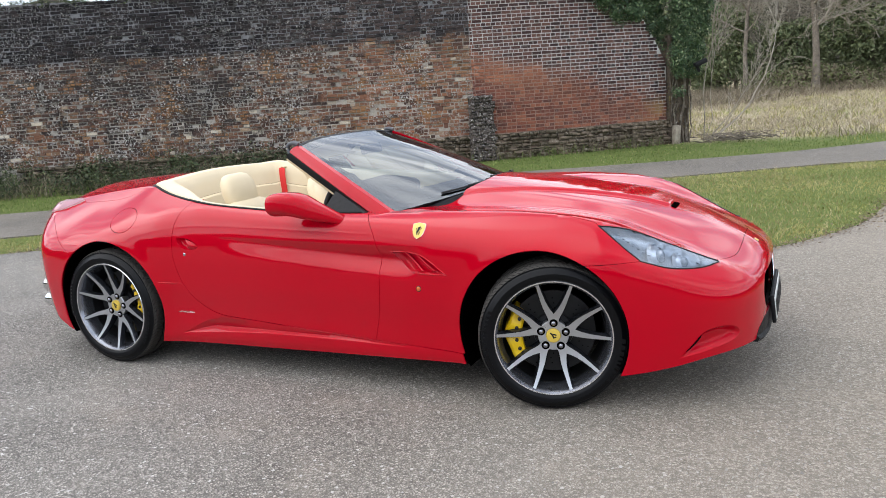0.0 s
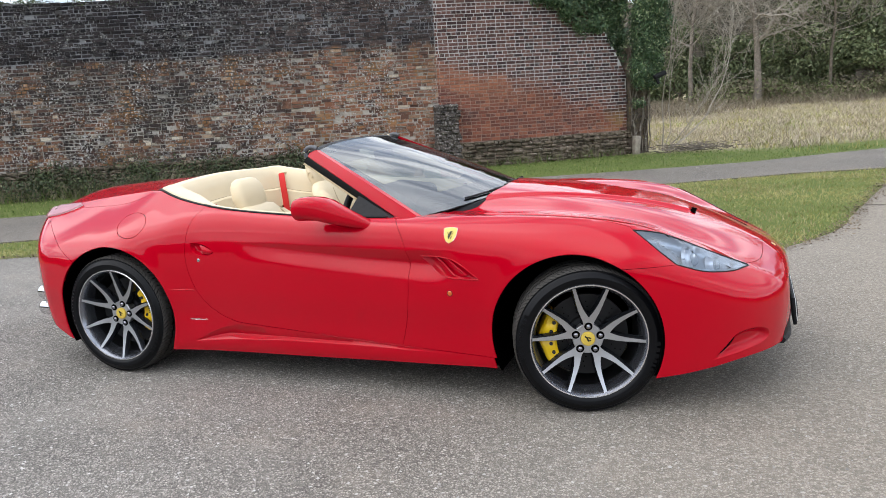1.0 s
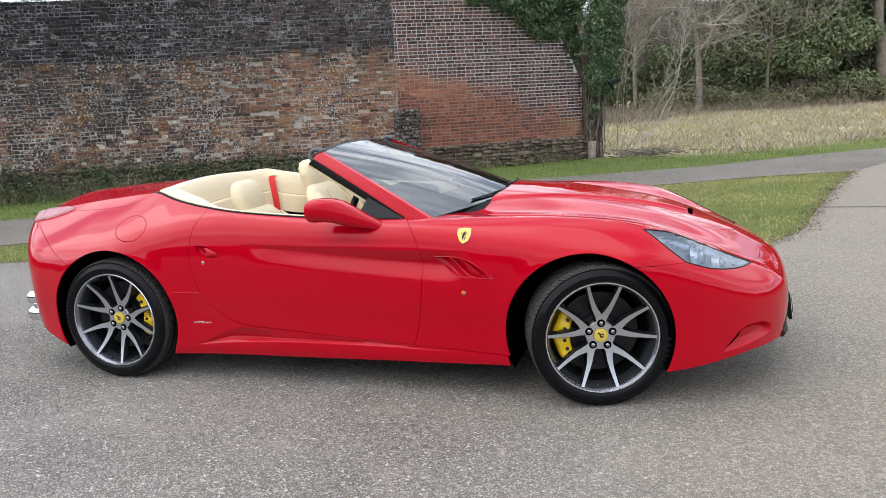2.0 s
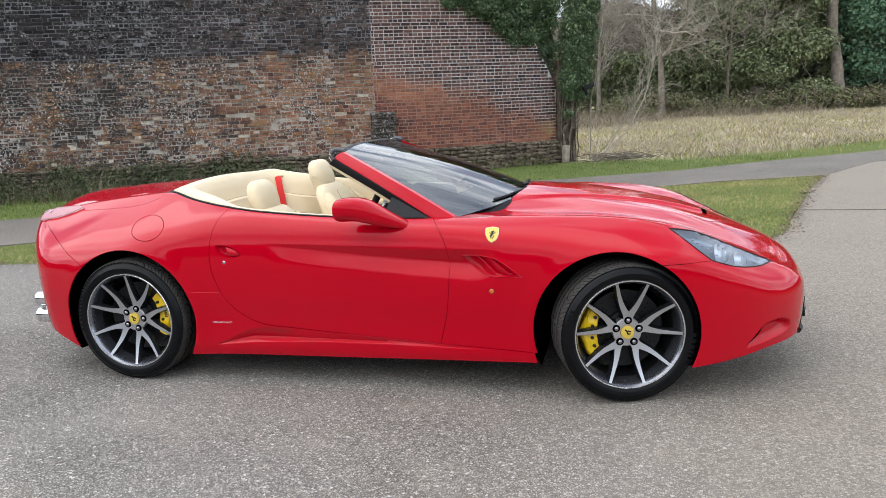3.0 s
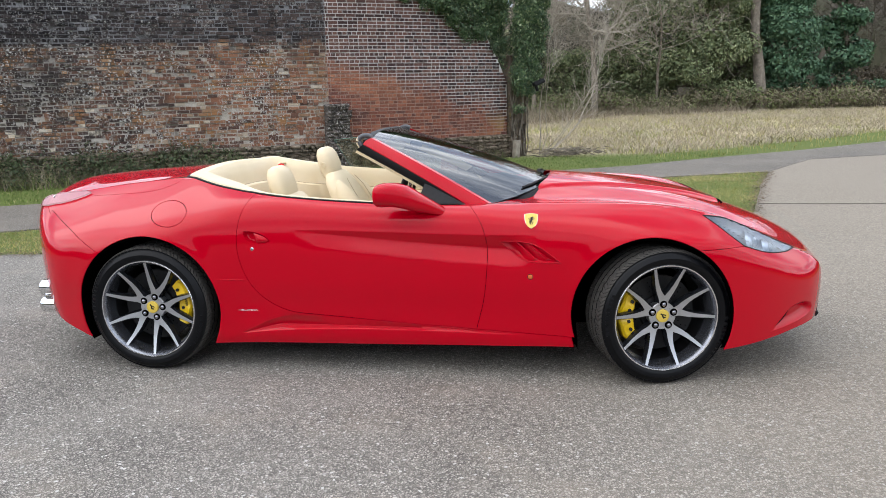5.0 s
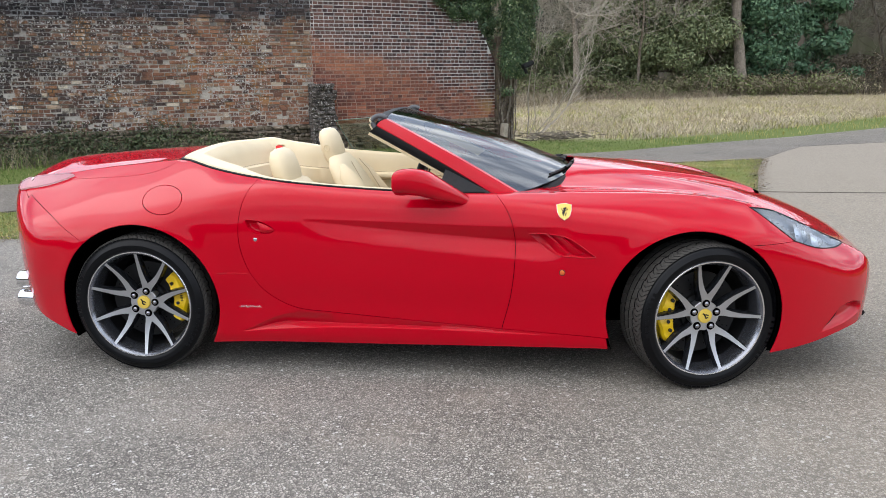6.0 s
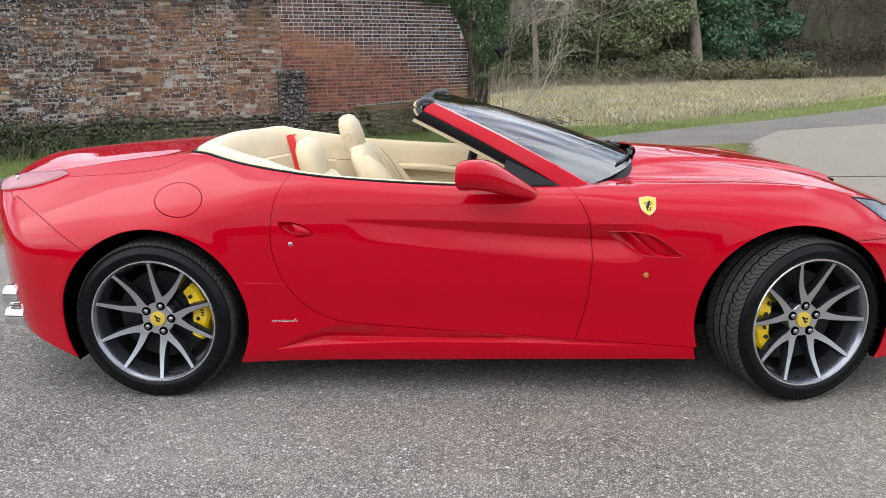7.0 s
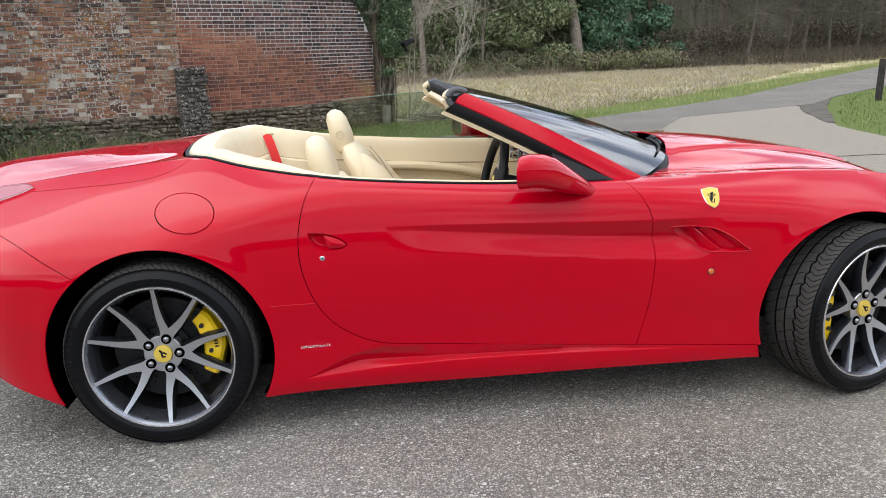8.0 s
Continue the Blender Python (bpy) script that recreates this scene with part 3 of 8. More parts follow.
flat_sheet("puddle_mud", [(10.14, 12.92), (10.76, 13.36), (12.1, 14.9), (10.45, 12.35), (9.35, 10.35), (8.75, 9.2), (8.6, 9.2), (9.35, 11.2)], 0.009, MUD, "wet mud and standing water at the lane corner", "mud", 0.10, 9)
bm = bmesh.new()
tube(bm, [(4.55, 5.33, 0.003), (5.6, 5.30, 0.004), (6.8, 5.32, 0.004), (8.1, 5.28, 0.003)], 0.014, 6, 0.3)
tagged(link("tarmac_joint", bm, MUD), "dark filled joint across the tarmac", "joint", kind="structure")

CHIPS = leaf_material("stone_chips", [(0.0, (0.18, 0.17, 0.155)), (0.35, (0.28, 0.262, 0.235)), (0.75, (0.42, 0.39, 0.345)), (0.97, (0.46, 0.435, 0.40)), (1.0, (0.56, 0.54, 0.51))], 0.8)
_rng = np.random.default_rng(51)
_n = 34000
_q = _rng.uniform((-2.6, -3.3), (8.0, 6.0), (_n * 2, 2))
_q = _q[(_rng.random(_n * 2) > np.clip((_q[:, 1] + 0.5) / 5.5, 0, 1)) & ~in_poly(np.array(STRIP_NEAR + [(-40, 9.0)]), _q)][:_n]
_n = len(_q)
_s = _rng.uniform(0.0026, 0.0062, _n) * np.where(_rng.random(_n) < 0.03, 1.7, 1.0)
_a = _rng.uniform(0, 2 * np.pi, _n)
_c = np.stack([_q[:, 0], _q[:, 1], np.zeros(_n)], -1)
_v = []
for _k in range(4):
    _ang = _a + _k * np.pi / 2
    _r = _s * _rng.uniform(0.7, 1.5, _n)
    _v.append(_c + np.stack([_r * np.cos(_ang), _r * np.sin(_ang), np.full(_n, -0.002)], -1))
_v.append(_c + np.stack([_s * _rng.uniform(-0.5, 0.5, _n), _s * _rng.uniform(-0.5, 0.5, _n), _s * _rng.uniform(0.5, 1.1, _n)], -1))
_o = np.arange(_n)[:, None] * 5
fast_mesh("loose_chippings", np.stack(_v, 1).reshape(-1, 3), np.concatenate([_o + [k, (k + 1) % 4, 4] for k in range(4)]), CHIPS, "loose grey stone chippings on the tarmac", "chippings")


LITTER = leaf_material("leaf_litter", [(0.0, (0.08, 0.06, 0.042)), (0.5, (0.17, 0.125, 0.08)), (1.0, (0.34, 0.27, 0.18))], 0.9)
_line = np.array([q for q in STRIP_NEAR if q[0] > -6])
_n = 5200
_k = _rng.integers(0, len(_line) - 1, _n)
_c = _line[_k] + (_line[_k + 1] - _line[_k]) * _rng.random((_n, 1)) + _rng.normal(0, 0.07, (_n, 2))
_c = np.c_[_c, _rng.uniform(0.004, 0.014, _n)]
_s = _rng.uniform(0.006, 0.02, _n)[:, None]
_a = _rng.uniform(0, 2 * np.pi, _n)
_t = np.stack([np.cos(_a), np.sin(_a), _rng.normal(0, 0.25, _n)], -1) * _s
_b = np.stack([-np.sin(_a), np.cos(_a), _rng.normal(0, 0.25, _n)], -1) * _s * 0.55
_o = np.arange(_n)[:, None] * 4
fast_mesh("leaf_litter", np.stack([_c - _t, _c + _b, _c + _t, _c - _b], 1).reshape(-1, 3), np.concatenate([_o + [0, 1, 2], _o + [0, 2, 3]]), LITTER, "dark leaf litter and soil along the turf's edge", "litter")


# ---- grass ----
def inside(line, q):
    return in_poly(np.array(line), q)


def clumpy(rng, q, scale, power):
    w = np.array([noise.noise((x * scale, y * scale, 3.3)) for x, y in q]) * 0.5 + 0.5
    return rng.random(len(q)) < np.clip(w, 0, 1) ** power * 1.6


def blades(name, polygon, count, height, width, mat, label, seed, lean=0.5, scale=1.2, power=1.0, holes=(), base=0.0, category="grass"):
    rng = np.random.default_rng(seed)
    poly = np.array(polygon)
    q = rng.uniform(poly.min(0), poly.max(0), (count * 3, 2))
    q = q[in_poly(poly, q)]
    for h in holes:
        q = q[~in_poly(np.array(h), q)]
    q = q[clumpy(rng, q, scale, power)][:count]
    n = len(q)
    tall = np.array([noise.noise((x * scale * 1.7, y * scale * 1.7, 8.8)) for x, y in q]) * 0.5 + 0.5
    h = height * rng.uniform(0.45, 1.25, n) * (0.55 + 0.9 * tall)
    a = rng.uniform(0, 2 * np.pi, n)
    b = rng.uniform(0, 2 * np.pi, n)
    d = h * lean * rng.uniform(0.2, 1.4, n)
    w = width * rng.uniform(0.6, 1.3, n)
    zero = np.full(n, base - 0.01)
    root = np.stack([q[:, 0], q[:, 1], zero], -1)
    side = np.stack([np.cos(a) * w / 2, np.sin(a) * w / 2, np.zeros(n)], -1)
    bend = np.stack([np.cos(b) * d, np.sin(b) * d, h], -1)
    midp = np.stack([np.cos(b) * d * 0.3, np.sin(b) * d * 0.3, h * 0.6], -1)
    v = np.stack([root - side, root + side, root + midp + side * 0.8, root + midp - side * 0.8, root + bend], 1).reshape(-1, 3)
    o = np.arange(n)[:, None] * 5
    t = np.concatenate([o + [0, 1, 2], o + [0, 2, 3], o + [3, 2, 4]])
    return fast_mesh(name, v, t, mat, label, category)


STRIP = [(-12.0, -4.2), (-9, 0.0), (-4.2, 3.15), (0, 5.95), (2.0, 7.3), (4.0, 8.5)] + [(x, y + 0.03) for x, y in STRIP_NEAR if x > -10]
blades("strip_grass", STRIP, 92000, 0.026, 0.006, TURF, "short patchy green turf between yard and lane", 11, 1.4, 1.5, 0.7)
blades("strip_straw", STRIP, 62000, 0.040, 0.006, THATCH, "dry yellowed tufts in the turf", 12, 1.2, 0.9, 2.5)
blades("strip_tufts", STRIP, 12000, 0.085, 0.005, THATCH, "taller pale tufts in the turf", 22, 0.9, 0.9, 5.0)
VERGE = [(-20, -4.0), (-8.0, 4.05), (-5.2, 5.65), (-0.9, 8.3), (1.5, 9.45), (3.4, 10.5), (4.9, 11.85), (6.2, 13.2), (5.0, 13.6), (3.0, 13.0), (1.4, 12.9), (-0.6, 11.5), (-2.4, 10.4), (-8, 7.4), (-20, 1.2)]
blades("verge_grass", VERGE, 62000, 0.032, 0.010, GREEN, "green verge along the foot of the wall", 13, 0.6, 1.2, 0.6)
FIELD_EDGE = [(4.4, 11.6), (7.6, 14.0), (10.9, 17.1), (14.8, 21.8), (29, 37.8), (60, 70.5), (56, 74), (27, 40.5), (13.6, 23.4), (9.6, 18.3), (6.4, 15.0), (3.9, 13.0)]
blades("field_edge_grass", FIELD_EDGE, 36000, 0.10, 0.013, TURF, "strip of greener grass along the lane", 14, 0.6, 0.8, 0.5)
FIELD = [(1.7, 13.4), (4.2, 13.0), (6.6, 15.0), (9.8, 18.3), (13.8, 23.4), (27, 40.5), (30, 48), (12, 47), (2, 46), (-4, 40), (-2, 20)]
blades("field_straw", FIELD, 96000, 0.17, 0.015, STRAW, "pale dry winter grass covering the field", 15, 1.7, 0.75, 1.6)
blades("field_scrub", [(-2, 24), (0.7, 26), (2.7, 30.5), (5.0, 35.5), (8, 36), (12, 38.5), (12, 42), (-12, 50), (-12, 26)], 20000, 0.50, 0.020, DEAD, "grey-brown dead scrub at the edge of the field", 19, 1.4, 0.5, 1.2)
blades("field_green", FIELD, 26000, 0.15, 0.018, TURF, "green tufts among the dry grass", 16, 1.2, 0.45, 2.0)
blades("island_grass", [(8.3, 5.0), (8.25, 7.1), (8.6, 8.7), (9.2, 9.9), (10.6, 12.2), (12.6, 15.2), (14.6, 17.2), (16.2, 18.7), (22, 24.7), (30, 32), (24, 14), (14, 4)], 20000, 0.06, 0.014, GREEN, "mown green grass island", 17, 0.6, 0.9, 0.4)
# earth showing at the foot of the turf, and dead stems below the woods
blades("wood_edge_stems", [(2, 40), (12, 43), (27, 41), (40, 52), (60, 74), (58, 80), (26, 50), (12, 48), (0, 46)], 26000, 0.95, 0.020, WOOD_SCRUB, "dead stems and brambles at the edge of the wood", 18, 0.9, 0.3, 1.0)

# ---- the old wall ----
SEAM, ANGLE, BEND, RIGHT_LEN, LEFT_LEN, TOP = Vector((-2.35, 10.45, 0)), radians(27.4), 12.96, 4.13, 19.0, 3.54


def wall_at(s):
    """Place and heading of the wall's face, s metres past the seam (before it: minus)."""
    if s <= 0:
        return SEAM + Vector((math.cos(ANGLE), math.sin(ANGLE), 0)) * s, ANGLE
    c = SEAM + Vector((-math.sin(ANGLE), math.cos(ANGLE), 0)) * BEND
    a = ANGLE + s / BEND
    return c + Vector((math.sin(a), -math.cos(a), 0)) * BEND, a


def top_at(s):
    """Height of the wall's top: level, then swept down to its end."""
    t = max(0.0, (s - 1.9) / (RIGHT_LEN - 1.9))
    return TOP - 0.02 * math.sin(s * 1.7) - 1.9 * t ** 2.4


wall = thing("wall_brick", "weathered old red-brown brick garden wall with dark algae", "wall", kind="structure")
bm = bmesh.new()
rings = []
for s in np.concatenate([np.linspace(-LEFT_LEN, 0, 40), np.linspace(0.1, RIGHT_LEN, 30)]):
    p, a = wall_at(s)
    back = Vector((-math.sin(a), math.cos(a), 0))
    t = top_at(s) - 0.01
    rings.append([p - back * 0.004 + Vector((0, 0, -0.3)), p - back * 0.004 + Vector((0, 0, t)), p + back * 0.36 + Vector((0, 0, t)), p + back * 0.36 + Vector((0, 0, -0.3))])
loft(bm, rings)
part("wall_core", bm, MORTAR, wall, smooth=False)


def brick_shape():
    """A worn unit brick, its face at y = -0.5; 5 sides with a chamfer."""
    bm = bmesh.new()
    bmesh.ops.create_cube(bm, size=1)
    front = [f for f in bm.faces if f.normal.y < -0.9]
    bmesh.ops.inset_region(bm, faces=front, thickness=0.045, depth=0.03)
    bm.faces.ensure_lookup_table()
    bmesh.ops.delete(bm, geom=[f for f in bm.faces if f.normal.y > 0.9], context="FACES_ONLY")
    me = bpy.data.meshes.new("brick")
    bm.to_mesh(me)
    bm.free()
    me.materials.append(BRICK_ONE)
    return me


BRICK = brick_shape()
unit = np.array([tuple(v.co) for v in BRICK.vertices])
unit_faces = [tuple(p.vertices) for p in BRICK.polygons]
rnd = random.Random(21)
many_v, many_f, singles, near_bricks = [], [], 0, []
course = 0.067
row = 0
z = 0.50
while z < TOP - 0.03:
    s = -LEFT_LEN + (0.058 if row % 2 else 0.0) + rnd.uniform(0, 0.02)
    while s < RIGHT_LEN - 0.05:
        new_part = s > 0
        header = row % 2 == 1 if new_part else rnd.random() < (0.80 if row % 2 else 0.22)
        w = (0.097 if header else 0.194) * (rnd.uniform(0.97, 1.03) if new_part else rnd.uniform(0.80, 1.18))
        if new_part and s < 0.03 and row % 2:
            w = 0.048
        big = (not new_part) and z < 1.5 and rnd.random() < 0.05
        if s < 0 < s + w:
            w = max(0.06, -s - 0.008)
        if z + course < top_at(s + w / 2) and not (not new_part and rnd.random() < 0.006):
            p, a = wall_at(s + w / 2)
            out = rnd.uniform(-0.001, 0.003) if new_part else rnd.uniform(-0.010, 0.013)
            wob = rnd.gauss(0, 0.15 if new_part else 0.7)
            m = pose(p.x, p.y, z + course / 2 + rnd.gauss(0, 0.0006 if new_part else 0.0035) + (0 if new_part else 0.016 * noise.noise((s * 0.55, row * 0.35, 2.0))), 0, wob, math.degrees(a) + rnd.gauss(0, 0.6)) @ pose(0, 0.05 - out, 0) @ Matrix.Diagonal((w - (rnd.uniform(0.012, 0.017) if new_part else rnd.uniform(0.008, 0.022)), 0.12, course - (rnd.uniform(0.014, 0.019) if new_part else rnd.uniform(0.008, 0.022)) + (0.045 if big else 0), 1))
            if 0 < s < 2.55 and 0.9 < z < 2.0 and len(near_bricks) < 290:
                near_bricks.append(m)
            else:
                q = np.c_[unit, np.ones(len(unit))] @ np.array(m).T
                o = len(many_v) * len(unit)
                many_v.append(q[:, :3])
                many_f += [tuple(k + o for k in f) for f in unit_faces]
        s += w
    z += course
    row += 1
me = bpy.data.meshes.new("bricks")
me.from_pydata(np.concatenate(many_v).tolist(), [], many_f)
me.materials.append(BRICK_ALL)
ob = new("bricks", me)
ob.parent = wall
tagged(ob, "weathered brick courses", kind="stuff")

# stone plinth under the brickwork
rnd = random.Random(5)


def rough_stone(w, d, h, seed, n=2):
    r = random.Random(seed)
    bm = bmesh.new()
    bmesh.ops.create_cube(bm, size=1)
    bmesh.ops.bevel(bm, geom=bm.edges[:], offset=0.16, segments=2, profile=0.6, affect="EDGES")
    for v in bm.verts:
        v.co += Vector((r.gauss(0, 0.045), r.gauss(0, 0.06), r.gauss(0, 0.065)))
    return bm


stone_meshes = []
for k in range(5):
    bm = rough_stone(1, 1, 1, 40 + k)
    me = bpy.data.meshes.new("stone")
    bm.to_mesh(me)
    bm.free()
    me.materials.append(STONE)
    me.polygons.foreach_set("use_smooth", [True] * len(me.polygons))
    stone_meshes.append(me)
z, prow = 0.0, 0
while z < 0.49:
    h = (0.062, 0.075, 0.055, 0.085, 0.066, 0.075, 0.082)[prow % 7]
    prow += 1
    s = -9.0 + rnd.uniform(0, 0.2)
    while s < RIGHT_LEN:
        w = rnd.uniform(0.07, 0.24)
        p, a = wall_at(s + w / 2)
        ob = new("stone", rnd.choice(stone_meshes))
        ob.parent = wall
        ob.matrix_world = pose(p.x, p.y, z + h / 2, 0, rnd.gauss(0, 1), math.degrees(a)) @ pose(0, 0.035 + rnd.uniform(-0.04, 0.035), 0.012 * noise.noise((s * 1.3, prow, 6.0)), 0, rnd.gauss(0, 2.5), 0) @ Matrix.Diagonal((w - rnd.uniform(0.0, 0.012), 0.20, h * rnd.uniform(0.75, 1.1), 1))
        s += w
    z += h

# rubble buttress at the seam
pier = thing("stone_buttress", "dark rubble stone buttress leaning on the wall", "buttress", kind="structure")
p0, a0 = wall_at(0.12)
base = pose(p0.x, p0.y, 0, 0, 0, math.degrees(a0))
bm = bmesh.new()
loft(bm, [[base @ Vector((x * k, -y * k + 0.05, z)) for x, y in ((-0.20, -0.05), (0.20, -0.05), (0.19, 0.22), (-0.19, 0.22))] for z, k in ((-0.2, 1.05), (0.6, 1.0), (1.22, 0.92))])
part("buttress_core", bm, FLINT, pier, smooth=False)
flint_meshes = []
for k in range(5):
    me = stone_meshes[k].copy()
    me.materials.clear()
    me.materials.append(FLINT)
    flint_meshes.append(me)
rnd = random.Random(8)
z = 0.0
while z < 1.26:
    h = rnd.uniform(0.055, 0.085)
    k = 1.05 - 0.12 * z / 1.26
    x = -0.215 * k
    while x < 0.20 * k:
        w = rnd.uniform(0.06, 0.13)
        ob = new("stone", rnd.choice(flint_meshes))
        ob.parent = pier
        ob.matrix_world = base @ pose(x + w / 2, -0.185 * k + rnd.uniform(-0.02, 0.015), z + h / 2, rnd.gauss(0, 6), rnd.gauss(0, 5), rnd.gauss(0, 8)) @ Matrix.Diagonal((w, 0.11, h, 1))
        x += w * 0.96
    for sx in (-1, 1):
        y = -0.13
        while y < 0.03:
            w = rnd.uniform(0.06, 0.12)
            ob = new("stone", rnd.choice(flint_meshes))
            ob.parent = pier
            ob.matrix_world = base @ pose(sx * 0.195 * k, y * k, z + h / 2, rnd.gauss(0, 6), rnd.gauss(0, 5), rnd.gauss(0, 8)) @ Matrix.Diagonal((0.09, w, h, 1))
            y += w
    z += h * 0.97

# brick stub at the wall's end, with a pale stone post beside it
pe, ae = wall_at(RIGHT_LEN + 0.19)
stub = thing("end_pillar", "old brick end pillar overgrown with ivy", "pillar", kind="structure")
part("pillar_core", box((0.50, 0.42, 2.3), pose(pe.x, pe.y, 1.05, 0, 0, math.degrees(ae)) @ pose(0.09, 0.12, 0), 0.05, 3), plain_rough("mossy_pillar", (0.17, 0.13, 0.10), (0.060, 0.050, 0.040), 7, 22, 0.06, (0.22, 0.18, 0.07)), stub)
pp, _ = wall_at(RIGHT_LEN + 0.06)
post = link("stone_post", box((0.13, 0.12, 0.42), pose(pp.x, pp.y, 0.17, 2, 3, math.degrees(ae)) @ pose(0, -0.24, 0), 0.012), plain_rough("pale_stone", (0.36, 0.32, 0.26), (0.22, 0.19, 0.15), 9, 40, 0.01))
tagged(post, "small pale stone post at the wall's end", "post")


# ---- leaves ----
def leaf_cloud(name, centres, radii, count, size, mat, label, category, seed, shell=0.5, parent=None, droop=0.2, kind="stuff"):
    """Many small folded leaves in and round a row of ellipsoids."""
    rng = np.random.default_rng(seed)
    c, r = np.array(centres, float), np.array(radii, float)
    wgt = (r[:, 0] * r[:, 1] * r[:, 2]) ** 0.667
    k = rng.choice(len(c), count, p=wgt / wgt.sum())
    d = rng.normal(size=(count, 3))
    d /= np.linalg.norm(d, axis=1, keepdims=True)
    rad = shell + (1.12 - shell) * rng.random(count) ** 0.6
    p = c[k] + d * r[k] * rad[:, None]
    ok = p[:, 2] > 0.02
    p, d = p[ok], d[ok]
    n = len(p)
    nrm = d + rng.normal(0, 0.55, (n, 3))
    nrm[:, 2] += 0.35
    nrm /= np.linalg.norm(nrm, axis=1, keepdims=True)
    t = np.cross(nrm, rng.normal(size=(n, 3)))
    t /= np.maximum(np.linalg.norm(t, axis=1, keepdims=True), 1e-6)
    t[:, 2] -= droop
    b = np.cross(nrm, t)
    s = (size * rng.uniform(0.55, 1.3, n))[:, None]
    v = np.stack([p - t * s, p + b * s * 0.5 + nrm * s * 0.16, p + t * s * 1.1, p - b * s * 0.5 + nrm * s * 0.16], 1).reshape(-1, 3)
    o = np.arange(n)[:, None] * 4
    return fast_mesh(name, v, np.concatenate([o + [0, 1, 2], o + [0, 2, 3]]), mat, label, category, kind, parent)


ivy_c, ivy_r = [], []
rng = random.Random(31)
hang = Line([1.4, 2.2, 2.6, 2.95, 3.3, 3.7, 4.05, 4.3], [3.28, 3.08, 2.80, 2.55, 2.52, 2.30, 1.95, 1.60])
reach = Line([1.3, 2.1, 2.6, 3.5], [4.68, 4.90, 5.08, 5.22])
while len(ivy_c) < 420:
    s, z = (rng.uniform(1.4, 5.4), rng.uniform(0.75, 3.95)) if len(ivy_c) < 350 else (rng.uniform(3.9, 4.7), rng.uniform(1.5, 3.3))
    outer = s > 4.15
    low = 0.75 if outer else float(hang(s))
    r = rng.uniform(0.07, 0.20)
    if z < low + r * 0.7 or s > float(reach(z)) - r * 0.8:
        continue
    if outer and z < 1.5 and rng.random() < 0.72:
        continue
    p, a = wall_at(s)
    front = rng.uniform(0.02, 0.16) if z < top_at(min(s, RIGHT_LEN)) or outer else rng.uniform(-0.35, 0.15)
    front += 0.22 if outer else 0.0
    ivy_c.append((p.x + math.sin(a) * front, p.y - math.cos(a) * front, z))
    ivy_r.append((r * rng.uniform(0.8, 1.3), r * 0.8, r * rng.uniform(0.8, 1.5)))
leaf_cloud("ivy", ivy_c, ivy_r, 95000, 0.027, IVY, "dark green ivy hanging over the wall's end", "ivy", 41, 0.35)
_r = random.Random(52)
for k in range(9):
    bm = bmesh.new()
    pts, s, z = [], RIGHT_LEN + 0.05 + 0.055 * k, -0.02
    while z < 1.9:
        p, a = wall_at(s)
        pts.append((p.x + math.sin(a) * 0.125, p.y - math.cos(a) * 0.125, z))
        s, z = min(max(s + _r.gauss(0, 0.03), RIGHT_LEN), RIGHT_LEN + 0.55), z + 0.12
    tube(bm, pts, 0.011 + 0.007 * _r.random(), 6)
    part("ivy_stem", bm, BARK, stub)
# low growth on the wall top
cap_c, cap_r = [], []
for k in range(170):
    s = -LEFT_LEN + (LEFT_LEN + 2.5) * rng.random()
    p, a = wall_at(s)
    cap_c.append((p.x, p.y + 0.15, top_at(max(s, 0)) + 0.0))
    cap_r.append((rng.uniform(0.1, 0.35), 0.19, rng.uniform(0.05, 0.22)))
leaf_cloud("wall_top_moss", cap_c, cap_r, 22000, 0.020, IVY_SHADED, "moss and small plants on the wall's top", "moss", 42)
# bank of ivy and dead stems in front of the older part
bank_c, bank_r = [], []
for k in range(170):
    s = -LEFT_LEN + (LEFT_LEN - 0.6) * rng.random()
    p, a = wall_at(s)
    out = rng.uniform(0.02, 0.8)
    h = (0.74 - 0.45 * out) * float(np.clip((-s + 0.6) / 3.0, 0.3, 1.0))
    bank_c.append((p.x + math.sin(a) * out, p.y - math.cos(a) * out, h * 0.45))
    bank_r.append((rng.uniform(0.2, 0.4), rng.uniform(0.15, 0.28), h * 0.55))
leaf_cloud("ivy_bank", bank_c, bank_r, 32000, 0.026, IVY_SHADED, "low bank of ivy along the foot of the wall", "ivy", 43)
BANK = []
for s in np.linspace(-LEFT_LEN, 3.9, 40):
    p, a = wall_at(s)
    BANK.append((p.x + math.sin(a) * 0.05, p.y - math.cos(a) * 0.05))
BANK2 = []
for s in np.linspace(3.9, -LEFT_LEN, 40):
    p, a = wall_at(s)
    w = 0.95 if s < -1 else 0.35
    BANK2.append((p.x + math.sin(a) * w, p.y - math.cos(a) * w))
blades("bank_grass", BANK + BANK2, 24000, 0.22, 0.007, GREEN, "long rough grass along the wall", 46, 1.2, 1.0, 1.2)
blades("dead_stems", BANK + BANK2, 15000, 0.40, 0.005, STRAW, "dead bleached stems along the wall", 44, 0.8, 1.4, 3.2)
blades("weeds", BANK + BANK2, 26000, 0.36, 0.007, DEAD, "tangled brown weeds along the wall", 45, 0.9, 1.0, 1.0)


